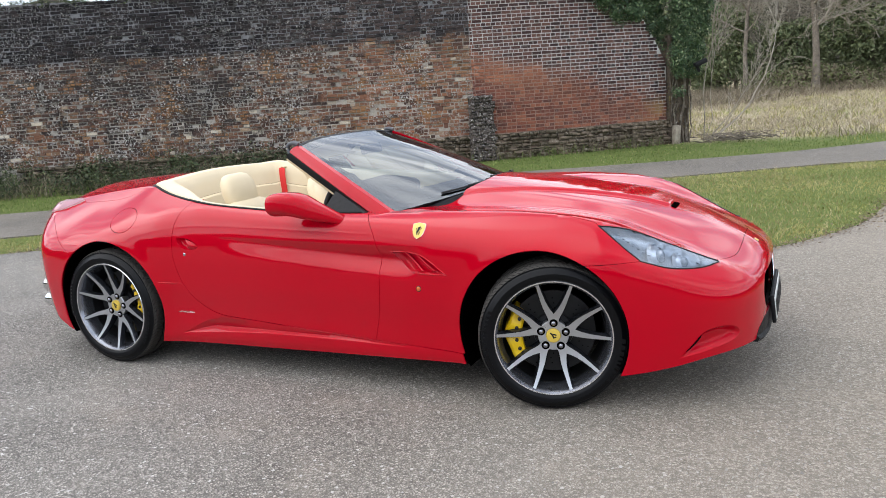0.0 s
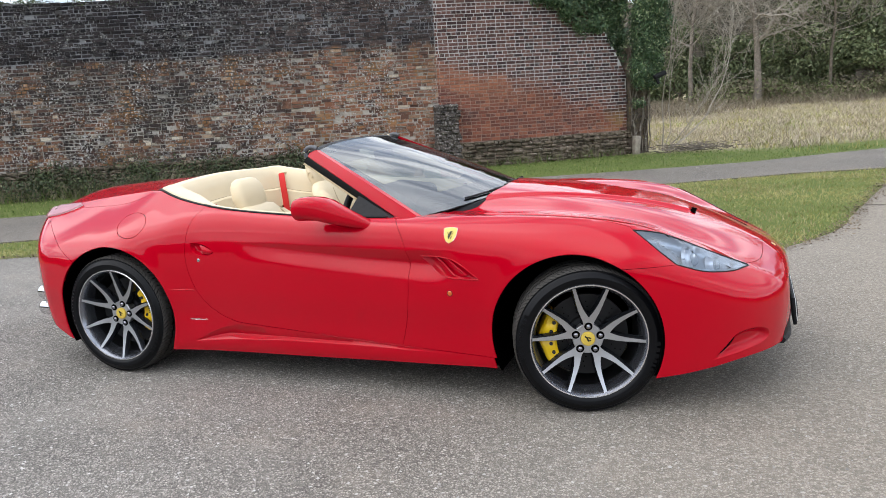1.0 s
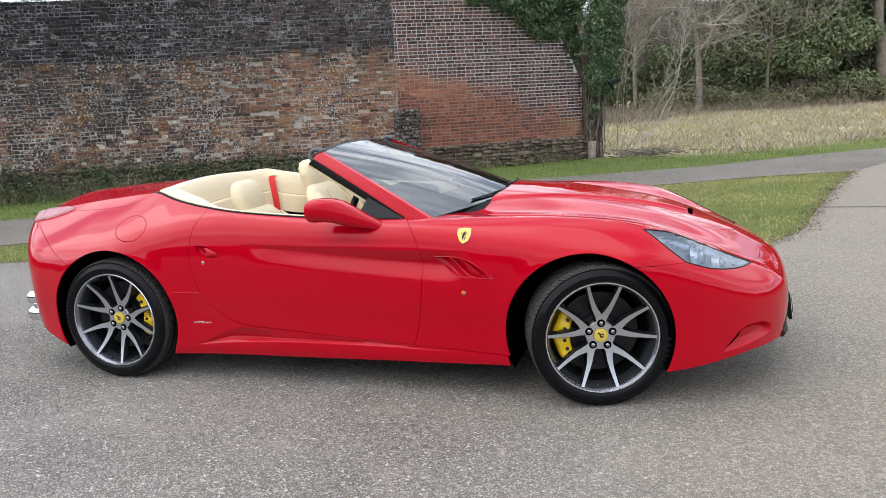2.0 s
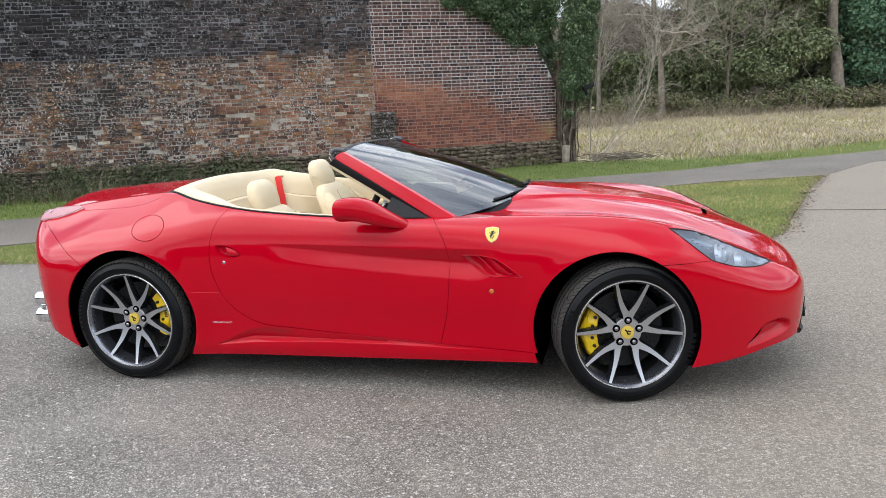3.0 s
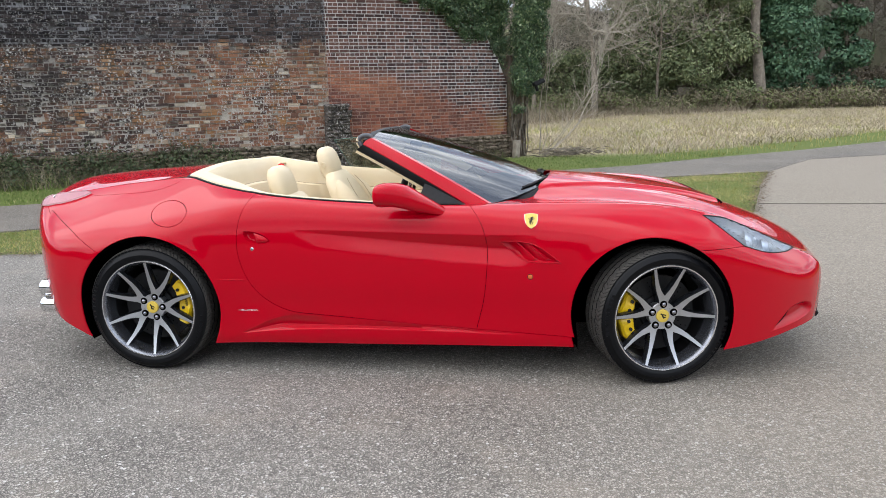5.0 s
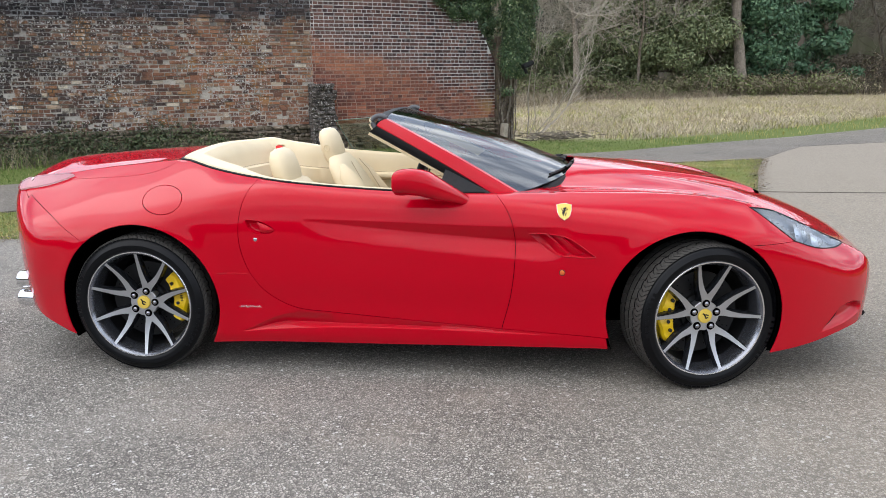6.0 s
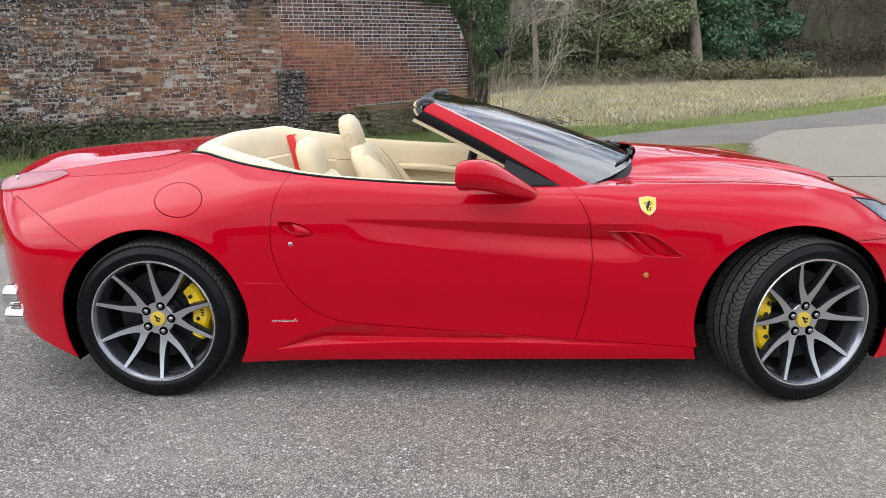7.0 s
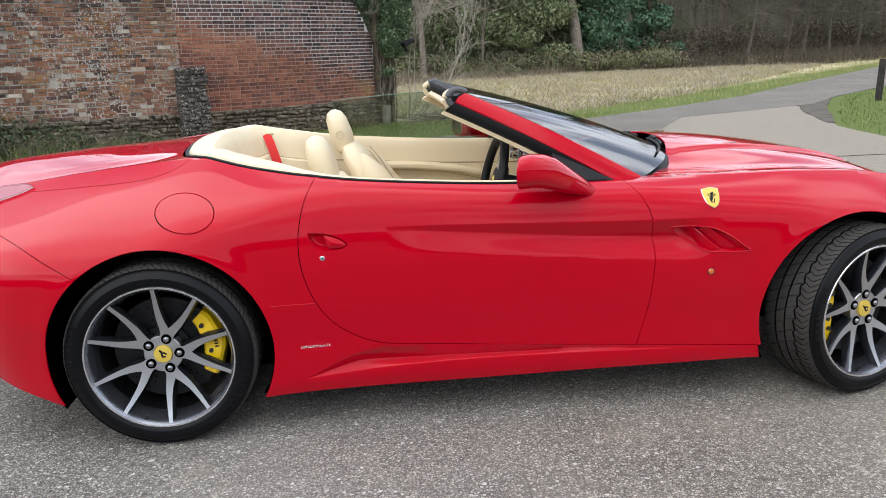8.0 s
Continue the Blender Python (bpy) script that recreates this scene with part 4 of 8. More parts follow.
# ---- trees ----
def branch(segs, rng, p, d, length, radius, depth, spread, up, bend=0.18):
    """Grows one limb and what springs from it."""
    steps = 5 if depth > 1 else 4
    pts, rad = [p.copy()], [radius]
    q, w = p.copy(), d.normalized()
    for k in range(steps):
        w = (w + Vector((rng.gauss(0, bend), rng.gauss(0, bend), rng.gauss(0, bend) + up * 0.12))).normalized()
        q = q + w * (length / steps)
        pts.append(q.copy())
        rad.append(radius * (1 - 0.62 * (k + 1) / steps))
        if depth > 0 and k >= (1 if depth > 2 else 0):
            for _ in range(2 if depth < 3 else 1 + (rng.random() < 0.5)):
                side = Vector((rng.gauss(0, 1), rng.gauss(0, 1), rng.gauss(0, 0.6) + up)).normalized()
                dd = (w * (1 - spread) + side * spread).normalized()
                branch(segs, rng, q, dd, length * rng.uniform(0.42, 0.72), rad[-1] * rng.uniform(0.4, 0.65), depth - 1, spread, up, bend * 1.15)
    segs.append((pts, rad))


def skeleton_mesh(name, segs, mat, parent=None, sides=5, least=0.004, label="", category="", kind=""):
    vs, fs = [], []
    for pts, rad in segs:
        n = sides if rad[0] > 0.03 else 3
        o = len(vs)
        for k, q in enumerate(pts):
            d = (pts[min(k + 1, len(pts) - 1)] - pts[max(k - 1, 0)]).normalized()
            a = d.cross(Vector((0.3, 0.9, 0.2))).normalized()
            b = d.cross(a)
            r = max(rad[k], least)
            for j in range(n):
                vs.append(q + (a * math.cos(2 * math.pi * j / n) + b * math.sin(2 * math.pi * j / n)) * r)
        for k in range(len(pts) - 1):
            for j in range(n):
                fs.append((o + k * n + j, o + k * n + (j + 1) % n, o + (k + 1) * n + (j + 1) % n, o + (k + 1) * n + j))
    ob = mesh_object(name, vs, fs, mat, parent, label, sharp=80)
    if category or kind:
        tagged(ob, label, category, kind=kind)
    return ob


def bare_tree(x, y, height, radius, seed, label, lean=(0, 0), depth=4, spread=0.62, clear=0.25, least=0.006, mat=None, up=0.35, bark=None):
    rng = random.Random(seed)
    t = thing("bare_tree", label, "tree", group="bare trees at the wood's edge")
    trunk, limbs = [], []
    n = 9
    pts, rad = [], []
    p = Vector((x, y, -0.15))
    d = Vector((lean[0], lean[1], 1)).normalized()
    for k in range(n + 1):
        f = k / n
        pts.append(p.copy())
        rad.append(radius * ((1 - 0.75 * f) + 0.25 * math.exp(-f * 22)))
        d = (d + Vector((rng.gauss(0, 0.085), rng.gauss(0, 0.085), 0.05))).normalized()
        p = p + d * (height / n)
        if f > clear:
            for _ in range(2):
                a = rng.uniform(0, 2 * math.pi)
                dd = Vector((math.cos(a), math.sin(a), rng.uniform(0.0, 0.7))).normalized()
                branch(limbs, rng, p, dd, height * rng.uniform(0.22, 0.42) * (1.15 - 0.6 * f), rad[-1] * rng.uniform(0.3, 0.5), depth - 2, spread, up, 0.26)
    trunk.append((pts, rad))
    skeleton_mesh("trunk", trunk, bark or BARK, t, 10)
    skeleton_mesh("crown", limbs, mat or TWIG, t, 5, least)
    return t


bare_tree(3.85, 39.0, 10.0, 0.2, 3, "bare grey tree with spreading tangled limbs", (0.04, 0), 4, 0.75, 0.16, 0.010, PALE_TWIG, 0.15)
bare_tree(0.6, 40.0, 10.0, 0.13, 4, "bare thin tree behind the wall's end", (0.0, 0), 4, 0.65, 0.2, 0.010)
bare_tree(7.4, 41.0, 8.5, 0.09, 5, "bare young tree in front of laurels", (0.02, 0), 4, 0.6, 0.25, 0.008)
for k, (x, y, h) in enumerate(((-4.0, 47.0, 11.0), (-0.6, 49.0, 12.0), (1.9, 46.5, 10.5), (5.0, 48.5, 12.0))):
    bare_tree(x, y, h, 0.13, 30 + k, "bare twiggy tree in the thin part of the wood", (0.03 * (k % 3 - 1), 0), 4, 0.65, 0.12, 0.012)
# a coppiced sapling: long slender shoots from one foot, each a part
sapling = thing("bare_sapling", "thin bare sapling of long pale shoots beside the ivy-clad pillar", "tree")
_r = random.Random(6)
for lean_x, lean_y, length, thick in ((0.02, 0.05, 4.4, 0.017), (0.14, 0.0, 4.2, 0.012), (0.62, -0.1, 3.6, 0.015), (1.05, 0.0, 3.2, 0.026), (1.35, -0.1, 1.9, 0.013)):
    segs = []
    p, d = Vector((1.66 + 0.10 * lean_x, 13.2, 0.0)), Vector((lean_x, lean_y, 0.75)).normalized()
    pts, rad = [p.copy()], [thick]
    for k in range(9):
        d = (d + Vector((_r.gauss(-0.02, 0.13), _r.gauss(0, 0.10), 0.07))).normalized()
        p = p + d * length / 9
        pts.append(p.copy())
        rad.append(thick * (1 - 0.09 * (k + 1)))
        if k > 1:
            for _ in range(1 + (_r.random() < 0.35)):
                side = Vector((_r.uniform(-0.8, 1.0), _r.gauss(0, 0.5), _r.uniform(0.1, 0.9)))
                branch(segs, _r, p, (d * 0.6 + side * 0.7), length * _r.uniform(0.10, 0.26), rad[-1] * 0.45, 1, 0.45, 0.3, 0.12)
    segs.append((pts, rad))
    skeleton_mesh("shoot", segs, PALE_TWIG, sapling, 6, 0.0035)
bare_tree(13.2, 42.4, 13, 0.36, 60, "tall bare woodland tree with a straight pale trunk", (0, 0), 4, 0.6, 0.6, 0.016)
# the wood along the lane: slender trunks, shade put into the bark, twiggy crowns
_r = random.Random(64)
for k in range(12):
    t = (k + _r.uniform(0.1, 0.9)) / 12
    x, y = 20.5 + 33 * t, 46.5 + 20 * t + _r.uniform(-1.0, 7.0)
    h = _r.uniform(9, 13)
    bare_tree(x, y, h, _r.choice((0.10, 0.13, 0.16, 0.20, 0.34)) * (1 + 0.3 * t), 160 + k, "tall bare woodland tree", (_r.uniform(-0.10, 0.10), 0), 4, 0.6, _r.uniform(0.12, 0.35), 0.014, BARK_IN_SHADE, 0.35, BARK_IN_SHADE)


def evergreen(name, x, y, w, h, seed, mat, label, count, size, lobes=26, flat=0.9):
    rng = random.Random(seed)
    t = thing(name, label, "tree" if h > 5 else "bush", group="evergreens at the wood's edge")
    segs = []
    c, r = [], []
    for k in range(lobes):
        f = rng.random()
        a = rng.uniform(0, 2 * math.pi)
        rad = w * (0.25 + 0.55 * rng.random()) * (1 - 0.35 * f)
        c.append((x + rad * math.cos(a), y + rad * math.sin(a) * flat, 0.10 * h + 0.86 * h * f))
        k2 = rng.uniform(0.22, 0.42) * w
        r.append((k2, k2 * flat, k2 * rng.uniform(0.5, 0.8)))
        branch(segs, rng, Vector((x, y, h * f * 0.7)), Vector((math.cos(a), math.sin(a) * flat, 0.4)), rad, 0.05, 1, 0.5, 0.2)
    segs.append(([Vector((x, y, -0.1)), Vector((x, y, h * 0.5)), Vector((x, y, h * 0.92))], [0.05 * w + 0.08, 0.05 * w, 0.03]))
    skeleton_mesh("trunk", segs, BARK, t, 7, 0.012)
    leaf_cloud("crown", c, r, count, size, mat, "", "", seed + 1, 0.45, t, kind="")
    return t


evergreen("conifer", 15.0, 44.6, 2.2, 9, 71, YEW, "dense dark green conifer reaching to the ground", 56000, 0.10, 170)
evergreen("conifer", 19.2, 47.5, 2.2, 10, 72, YEW, "dense dark green conifer at the wood's edge", 16000, 0.14, 50)
for k, (x, y, w, h, n) in enumerate(((10.0, 43.0, 3.2, 8.2, 20000), (6.6, 44.5, 3.0, 7.6, 16000), (12.2, 45.0, 2.4, 8.0, 12000), (2.6, 45.0, 2.6, 3.6, 9000), (-1.2, 44.5, 2.6, 4.6, 10000), (-5.5, 45.0, 3.0, 5.5, 9000))):
    evergreen("laurel", x, y, w, h, 80 + k, LAUREL, "large dark evergreen laurel at the wood's edge", int(n * 2.0), 0.095, 70, 0.7)
low_c, low_r = [], []
for k in range(90):
    t = rng.random()
    low_c.append((1 + 19 * t, 39.5 + 4.6 * t + rng.uniform(-0.8, 0.8), rng.uniform(0.2, 0.9)))
    low_r.append((rng.uniform(0.6, 1.2), 0.7, rng.uniform(0.35, 0.7)))
leaf_cloud("undergrowth", low_c, low_r, 30000, 0.07, BRAMBLE, "brown and green undergrowth below the laurels", "undergrowth", 91)
low_c, low_r = [], []
for k in range(110):
    t = rng.random()
    low_c.append((17 + 46 * t, 47 + 33 * t + rng.uniform(-2, 2), rng.uniform(0.3, 3.2) * (0.6 + 0.4 * t)))
    low_r.append((rng.uniform(1.0, 2.2), 1.2, rng.uniform(0.5, 1.1)))
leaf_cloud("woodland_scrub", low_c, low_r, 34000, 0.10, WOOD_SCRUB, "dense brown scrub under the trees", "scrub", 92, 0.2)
pile = []
rr = random.Random(77)
for k in range(170):
    p = Vector((2.35 + rr.gauss(0, 0.38), 12.9 + rr.gauss(0, 0.2), rr.uniform(0.02, 0.16)))
    a = rr.uniform(0, math.pi)
    d = Vector((math.cos(a), math.sin(a) * 0.5, rr.uniform(-0.1, 0.25)))
    pile.append(([p, p + d * 0.10, p + d * 0.24 + Vector((0, 0, -0.02))], [0.010, 0.008, 0.004]))
skeleton_mesh("brushwood_pile", pile, BARK, None, 4, 0.004, "heap of dead cut branches beside the wall's end", "brushwood", "stuff")

# distant woods all round, the shade inside them put into their colour
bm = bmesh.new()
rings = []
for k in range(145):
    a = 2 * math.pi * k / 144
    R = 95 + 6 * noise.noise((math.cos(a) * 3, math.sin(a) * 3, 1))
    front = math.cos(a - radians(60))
    # the unseen stretch behind the camera is raised to darken the paint's reflections
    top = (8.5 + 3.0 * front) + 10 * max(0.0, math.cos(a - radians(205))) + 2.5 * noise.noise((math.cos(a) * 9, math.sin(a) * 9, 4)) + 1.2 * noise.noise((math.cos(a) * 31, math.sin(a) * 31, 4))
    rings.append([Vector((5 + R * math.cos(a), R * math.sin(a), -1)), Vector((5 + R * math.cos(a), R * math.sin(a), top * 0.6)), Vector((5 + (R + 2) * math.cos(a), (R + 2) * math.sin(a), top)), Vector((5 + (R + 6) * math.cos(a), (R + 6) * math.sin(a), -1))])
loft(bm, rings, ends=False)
tagged(link("backdrop", bm, WOODS, smooth=False), "bare woods in the far distance, shade held in their colour", "woods", kind="structure")

# fittings: lamp box on the pillar, post on the grass island
lampb = thing("flood_light", "small black flood light fixed beside the ivy", "light fitting", pose(1.66, 12.72, 1.60, 0, -22, 30))
part("housing", box((0.26, 0.14, 0.09), None, 0.02), BLACK, lampb)
part("bracket", box((0.05, 0.05, 0.16), pose(-0.08, 0.02, -0.08), 0.008), BLACK, lampb)
bm = box((0.11, 0.11, 0.98), pose(12.44, 13.58, 0.44, 0, 2, 12), 0.012)
tagged(link("wooden_post", bm, plain_rough("dark_post", (0.03, 0.027, 0.024), (0.055, 0.05, 0.045), 8, 60, 0.01)), "short dark wooden post on the grass", "post")


# ---- the car: x forward, y to its left, z up; rear axle at x = 0; shapes are given for Y = |y| ----
REAR_X, FRONT_X, ARCH_F = 0.0, 2.64, 2.608
centre_z = Line([-1.05, -0.95, -0.85, -0.6, -0.3, 0.0, 0.3, 1.6, 2.0, 2.3, 2.6, 2.9, 3.08, 3.25, 3.38, 3.46, 3.53, 3.65],
                [0.80, 0.90, 0.945, 0.975, 0.998, 1.010, 1.005, 0.945, 0.943, 0.924, 0.885, 0.828, 0.771, 0.707, 0.646, 0.601, 0.552, 0.44])
edge_y = Line([-1.05, -0.9, -0.56, 0.14, 0.45, 0.7, 1.7, 2.1, 2.85, 3.1, 3.35, 3.6], [0.46, 0.5, 0.54, 0.62, 0.72, 0.80, 0.80, 0.76, 0.74, 0.68, 0.58, 0.45])
edge_z = Line([-1.05, -0.95, -0.78, -0.56, -0.2, 0.14, 0.4, 0.6, 0.8, 1.02, 1.3, 1.7, 2.1, 2.35, 2.6, 2.85, 3.0, 3.15, 3.3, 3.45, 3.6],
              [0.78, 0.84, 0.892, 0.922, 0.970, 0.999, 0.961, 0.926, 0.910, 0.895, 0.880, 0.868, 0.872, 0.873, 0.862, 0.828, 0.777, 0.708, 0.632, 0.56, 0.47])
fall = Line([-1.05, -0.5, 0.2, 0.6, 0.9, 1.7, 2.2, 2.9, 3.3, 3.6], [0.55, 0.55, 0.62, 0.45, 0.3, 0.3, 0.45, 0.6, 0.6, 0.5])
wide = Line([-1.05, -0.6, -0.3, 0.0, 0.35, 0.6, 0.9, 1.4, 1.9, 2.2, 2.5, 2.75, 3.05, 3.4],
            [0.86, 0.905, 0.94, 0.952, 0.928, 0.903, 0.895, 0.895, 0.908, 0.918, 0.934, 0.934, 0.912, 0.88])
upright = Line([0.05, 0.14, 0.2, 0.35, 0.5, 0.6, 0.7, 0.8, 0.9, 1.1], [-0.075, -0.035, -0.018, -0.012, 0.0, 0.0, -0.006, -0.022, -0.055, -0.16])
nose_x = Line([0.05, 0.2, 0.3, 0.45, 0.55, 0.7, 1.0], [3.46, 3.505, 3.52, 3.53, 3.525, 3.49, 3.36])
tail_x = Line([0.05, 0.2, 0.28, 0.45, 0.6, 0.75, 0.85, 0.92, 1.0], [-0.80, -0.90, -0.935, -0.96, -0.968, -0.97, -0.968, -0.96, -0.93])


def ridge_y(x):
    return 0.070 + 0.29 * np.clip(3.05 - x, 0, 1)


def ridge_rise(x):
    """The bonnet's middle rises behind the air scoop."""
    return 0.015 * smooth01((x - 1.75) / 0.35) * smooth01((3.056 - x) / 0.016)


def top_height(x, y):
    c, e, ye = centre_z(x), edge_z(x), edge_y(x)
    s = np.clip(y / ye, 0, 1)
    front = smooth01((x - 1.6) / 0.4)
    inner = c + (e - c) * smooth01(s)
    # the raised middle of the bonnet, with a hollow towards the wings
    fade = smooth01((x - 1.7) / 0.35) * (1 - smooth01((x - 3.0) / 0.35))
    inner = inner - 0.03 * fade * np.exp(-((y - 0.50) / 0.13) ** 2) + ridge_rise(x) * smooth01((ridge_y(x) - y) / 0.03 + 0.5)
    # the raised boot lid
    back = smooth01((0.15 - x) / 0.25)
    inner = inner - 0.012 * back * np.exp(-((y - 0.50) / 0.10) ** 2)
    o = np.clip(y - ye, 0, None)
    outer = e - fall(x) * o - (0.9 * front + 0.25) * o * o
    return np.where(y < ye, inner, outer)


def groove_top(x):
    return 0.758 - 0.022 * smooth01((x - 0.8) / 1.0)


def groove_height(x):
    return 0.004 + 0.062 * np.clip((x - 0.82) / 0.98, 0, 1.3) ** 0.8


sill_low = Line([0.3, 0.50, 0.54, 0.70, 0.94, 1.15, 1.4, 2.0, 2.3], [0.195, 0.205, 0.209, 0.222, 0.234, 0.239, 0.237, 0.226, 0.218])
sill_door = Line([0.3, 0.50, 0.536, 0.612, 0.687, 0.765, 0.95, 1.35, 1.75, 2.0, 2.3], [0.199, 0.209, 0.222, 0.259, 0.290, 0.304, 0.300, 0.277, 0.252, 0.238, 0.224])
sill_ledge = Line([0.3, 0.62, 0.83, 1.26, 2.0, 2.3], [0.256, 0.254, 0.250, 0.249, 0.232, 0.222])


def sill_high(x):
    return np.maximum(sill_door(x), sill_low(x) + 0.004)


def sill_fold(x):
    return np.minimum(sill_ledge(x), sill_low(x) + 0.4 * (sill_high(x) - sill_low(x)))


def side_width(x, z):
    w = wide(x) + upright(z)
    # flares round the wheels
    for cx, cz, r in ((REAR_X + 0.005, 0.34, 0.392), (ARCH_F, 0.342, 0.388)):
        d = np.hypot(x - cx, z - cz)
        w = w + 0.006 * np.exp(-((d - r - 0.005) / 0.045) ** 2)
    # groove along the door, running into the wing vent
    zl = groove_top(x)
    high = groove_height(x)
    deep = 0.66 * (high - 0.004) * (1 - smooth01((x - 1.86) / 0.22))
    q = zl - z
    w = w - deep * np.where(q < high, np.clip(q / high, 0, 1), 1 - smooth01((q - high) / 0.085))
    # hollow above the sill blade
    zb, zc, zt = sill_low(x), sill_fold(x), sill_high(x)
    deep = np.minimum(0.032, 0.42 * (zt - zb)) * (1 - smooth01((x - 1.5) / 0.7))
    w = w - deep * np.clip(np.minimum((z - zb) / (zc - zb), (zt - z) / (zt - zc)), 0, 1)
    # crease from lamp to bumper corner
    w = w + 0.010 * smooth01((x - 2.9) / 0.15) * np.exp(-((z - 0.56) / 0.06) ** 2)
    return w


def body(p):
    """Below 0 inside the car's skin."""
    x, y, z = p[..., 0], np.abs(p[..., 1]), p[..., 2]
    low = smooth01((0.34 - z) / 0.2)
    f = [z - top_height(x, y), y - side_width(x, z),
         x - (nose_x(z) - 1.0 * np.clip(y, 0, 1.2) ** 4.8),
         (tail_x(z) + 0.50 * np.clip(y, 0, 1.2) ** 2.3 + 0.0 * low) - x]
    f = np.stack(f)
    r = 0.022 + 0.012 * smooth01((0.2 - x) / 0.5)
    top = f.max(0)
    return top + r * np.log(np.exp((f - top) / r).sum(0)) - 0.004


def hit_skin(start, way):
    """Goes from each start along way to the car's skin."""
    start, way = np.asarray(start, float), np.asarray(way, float)
    way = way / np.linalg.norm(way)
    n = 140
    ts = np.linspace(0, 3.2, n)
    lo = np.zeros(len(start))
    hi = np.full(len(start), np.nan)
    v = np.stack([body(start + t * way) for t in ts])
    inside = v < 0
    first = inside.argmax(0)
    ok = inside.any(0) & (first > 0)
    # where the ray slips past, take its nearest approach
    first = np.where(ok, first, v.argmin(0))
    lo, hi = ts[np.clip(first - 1, 0, n - 1)], ts[first]
    for _ in range(22):
        mid = (lo + hi) / 2
        b = body(start + mid[:, None] * way) < 0
        hi, lo = np.where(b, mid, hi), np.where(b, lo, mid)
    return start + hi[:, None] * way


def skin_normal(p, e=0.002):
    g = np.stack([body(p + d) - body(p - d) for d in np.eye(3) * e], -1)
    return g / np.maximum(np.linalg.norm(g, axis=-1, keepdims=True), 1e-9)


def skin(pts, way=(-0.2, -1, -0.5), step=0.014):
    """A smooth line through near places, laid on the skin along way."""
    p = np.array(catmull(pts, step))
    w = np.array(way, float)
    w /= np.linalg.norm(w)
    return hit_skin(p - 1.4 * w, w)


def skin_top(pts, step=0.014):
    p = np.array([(x, y, 0.0) for x, y in catmull(pts, step)])
    return hit_skin(p + (0, 0, 2.2), (0, 0, -1))


def skin_side(pts, step=0.014):
    p = np.array([(x, 0.0, z) for x, z in catmull(pts, step)])
    return hit_skin(p + (0, 2.0, 0), (0, -1, 0))


def arc_side(cx, cz, r, a0, a1, n=60):
    a = np.radians(np.linspace(a0, a1, n))
    return hit_skin(np.stack([cx + r * np.cos(a), np.full(n, 2.0), cz + r * np.sin(a)], -1), (0, -1, 0))


def chain(*lines):
    out = []
    for line in lines:
        for q in line:
            if not out or np.linalg.norm(out[-1] - q) > 0.002:
                out.append(np.asarray(q))
    if np.linalg.norm(out[0] - out[-1]) < 0.002:
        out.pop()
    return np.array(out)


def in_polygon(poly, q):
    inside = np.zeros(len(q), bool)
    a, b = poly, np.roll(poly, -1, 0)
    for (x0, y0), (x1, y1) in zip(a, b):
        c = (y0 > q[:, 1]) != (y1 > q[:, 1])
        if y0 != y1:
            inside ^= c & (q[:, 0] < (x1 - x0) * (q[:, 1] - y0) / (y1 - y0) + x0)
    return inside


def shrink(poly, d, keep=None):
    """Moves a closed 2D line inwards by d."""
    area = 0.5 * np.sum(poly[:, 0] * np.roll(poly[:, 1], -1) - np.roll(poly[:, 0], -1) * poly[:, 1])
    e = np.roll(poly, -1, 0) - poly
    nrm = np.stack([-e[:, 1], e[:, 0]], -1) * np.sign(area)
    nrm /= np.maximum(np.linalg.norm(nrm, axis=1, keepdims=True), 1e-9)
    m = nrm + np.roll(nrm, 1, 0)
    k = np.maximum(np.linalg.norm(m, axis=1, keepdims=True), 0.5)
    out = poly + d * m / k * np.where(k > 0.5, 2 / k, 1.0)
    if keep is not None:
        out[keep] = poly[keep]
    return out


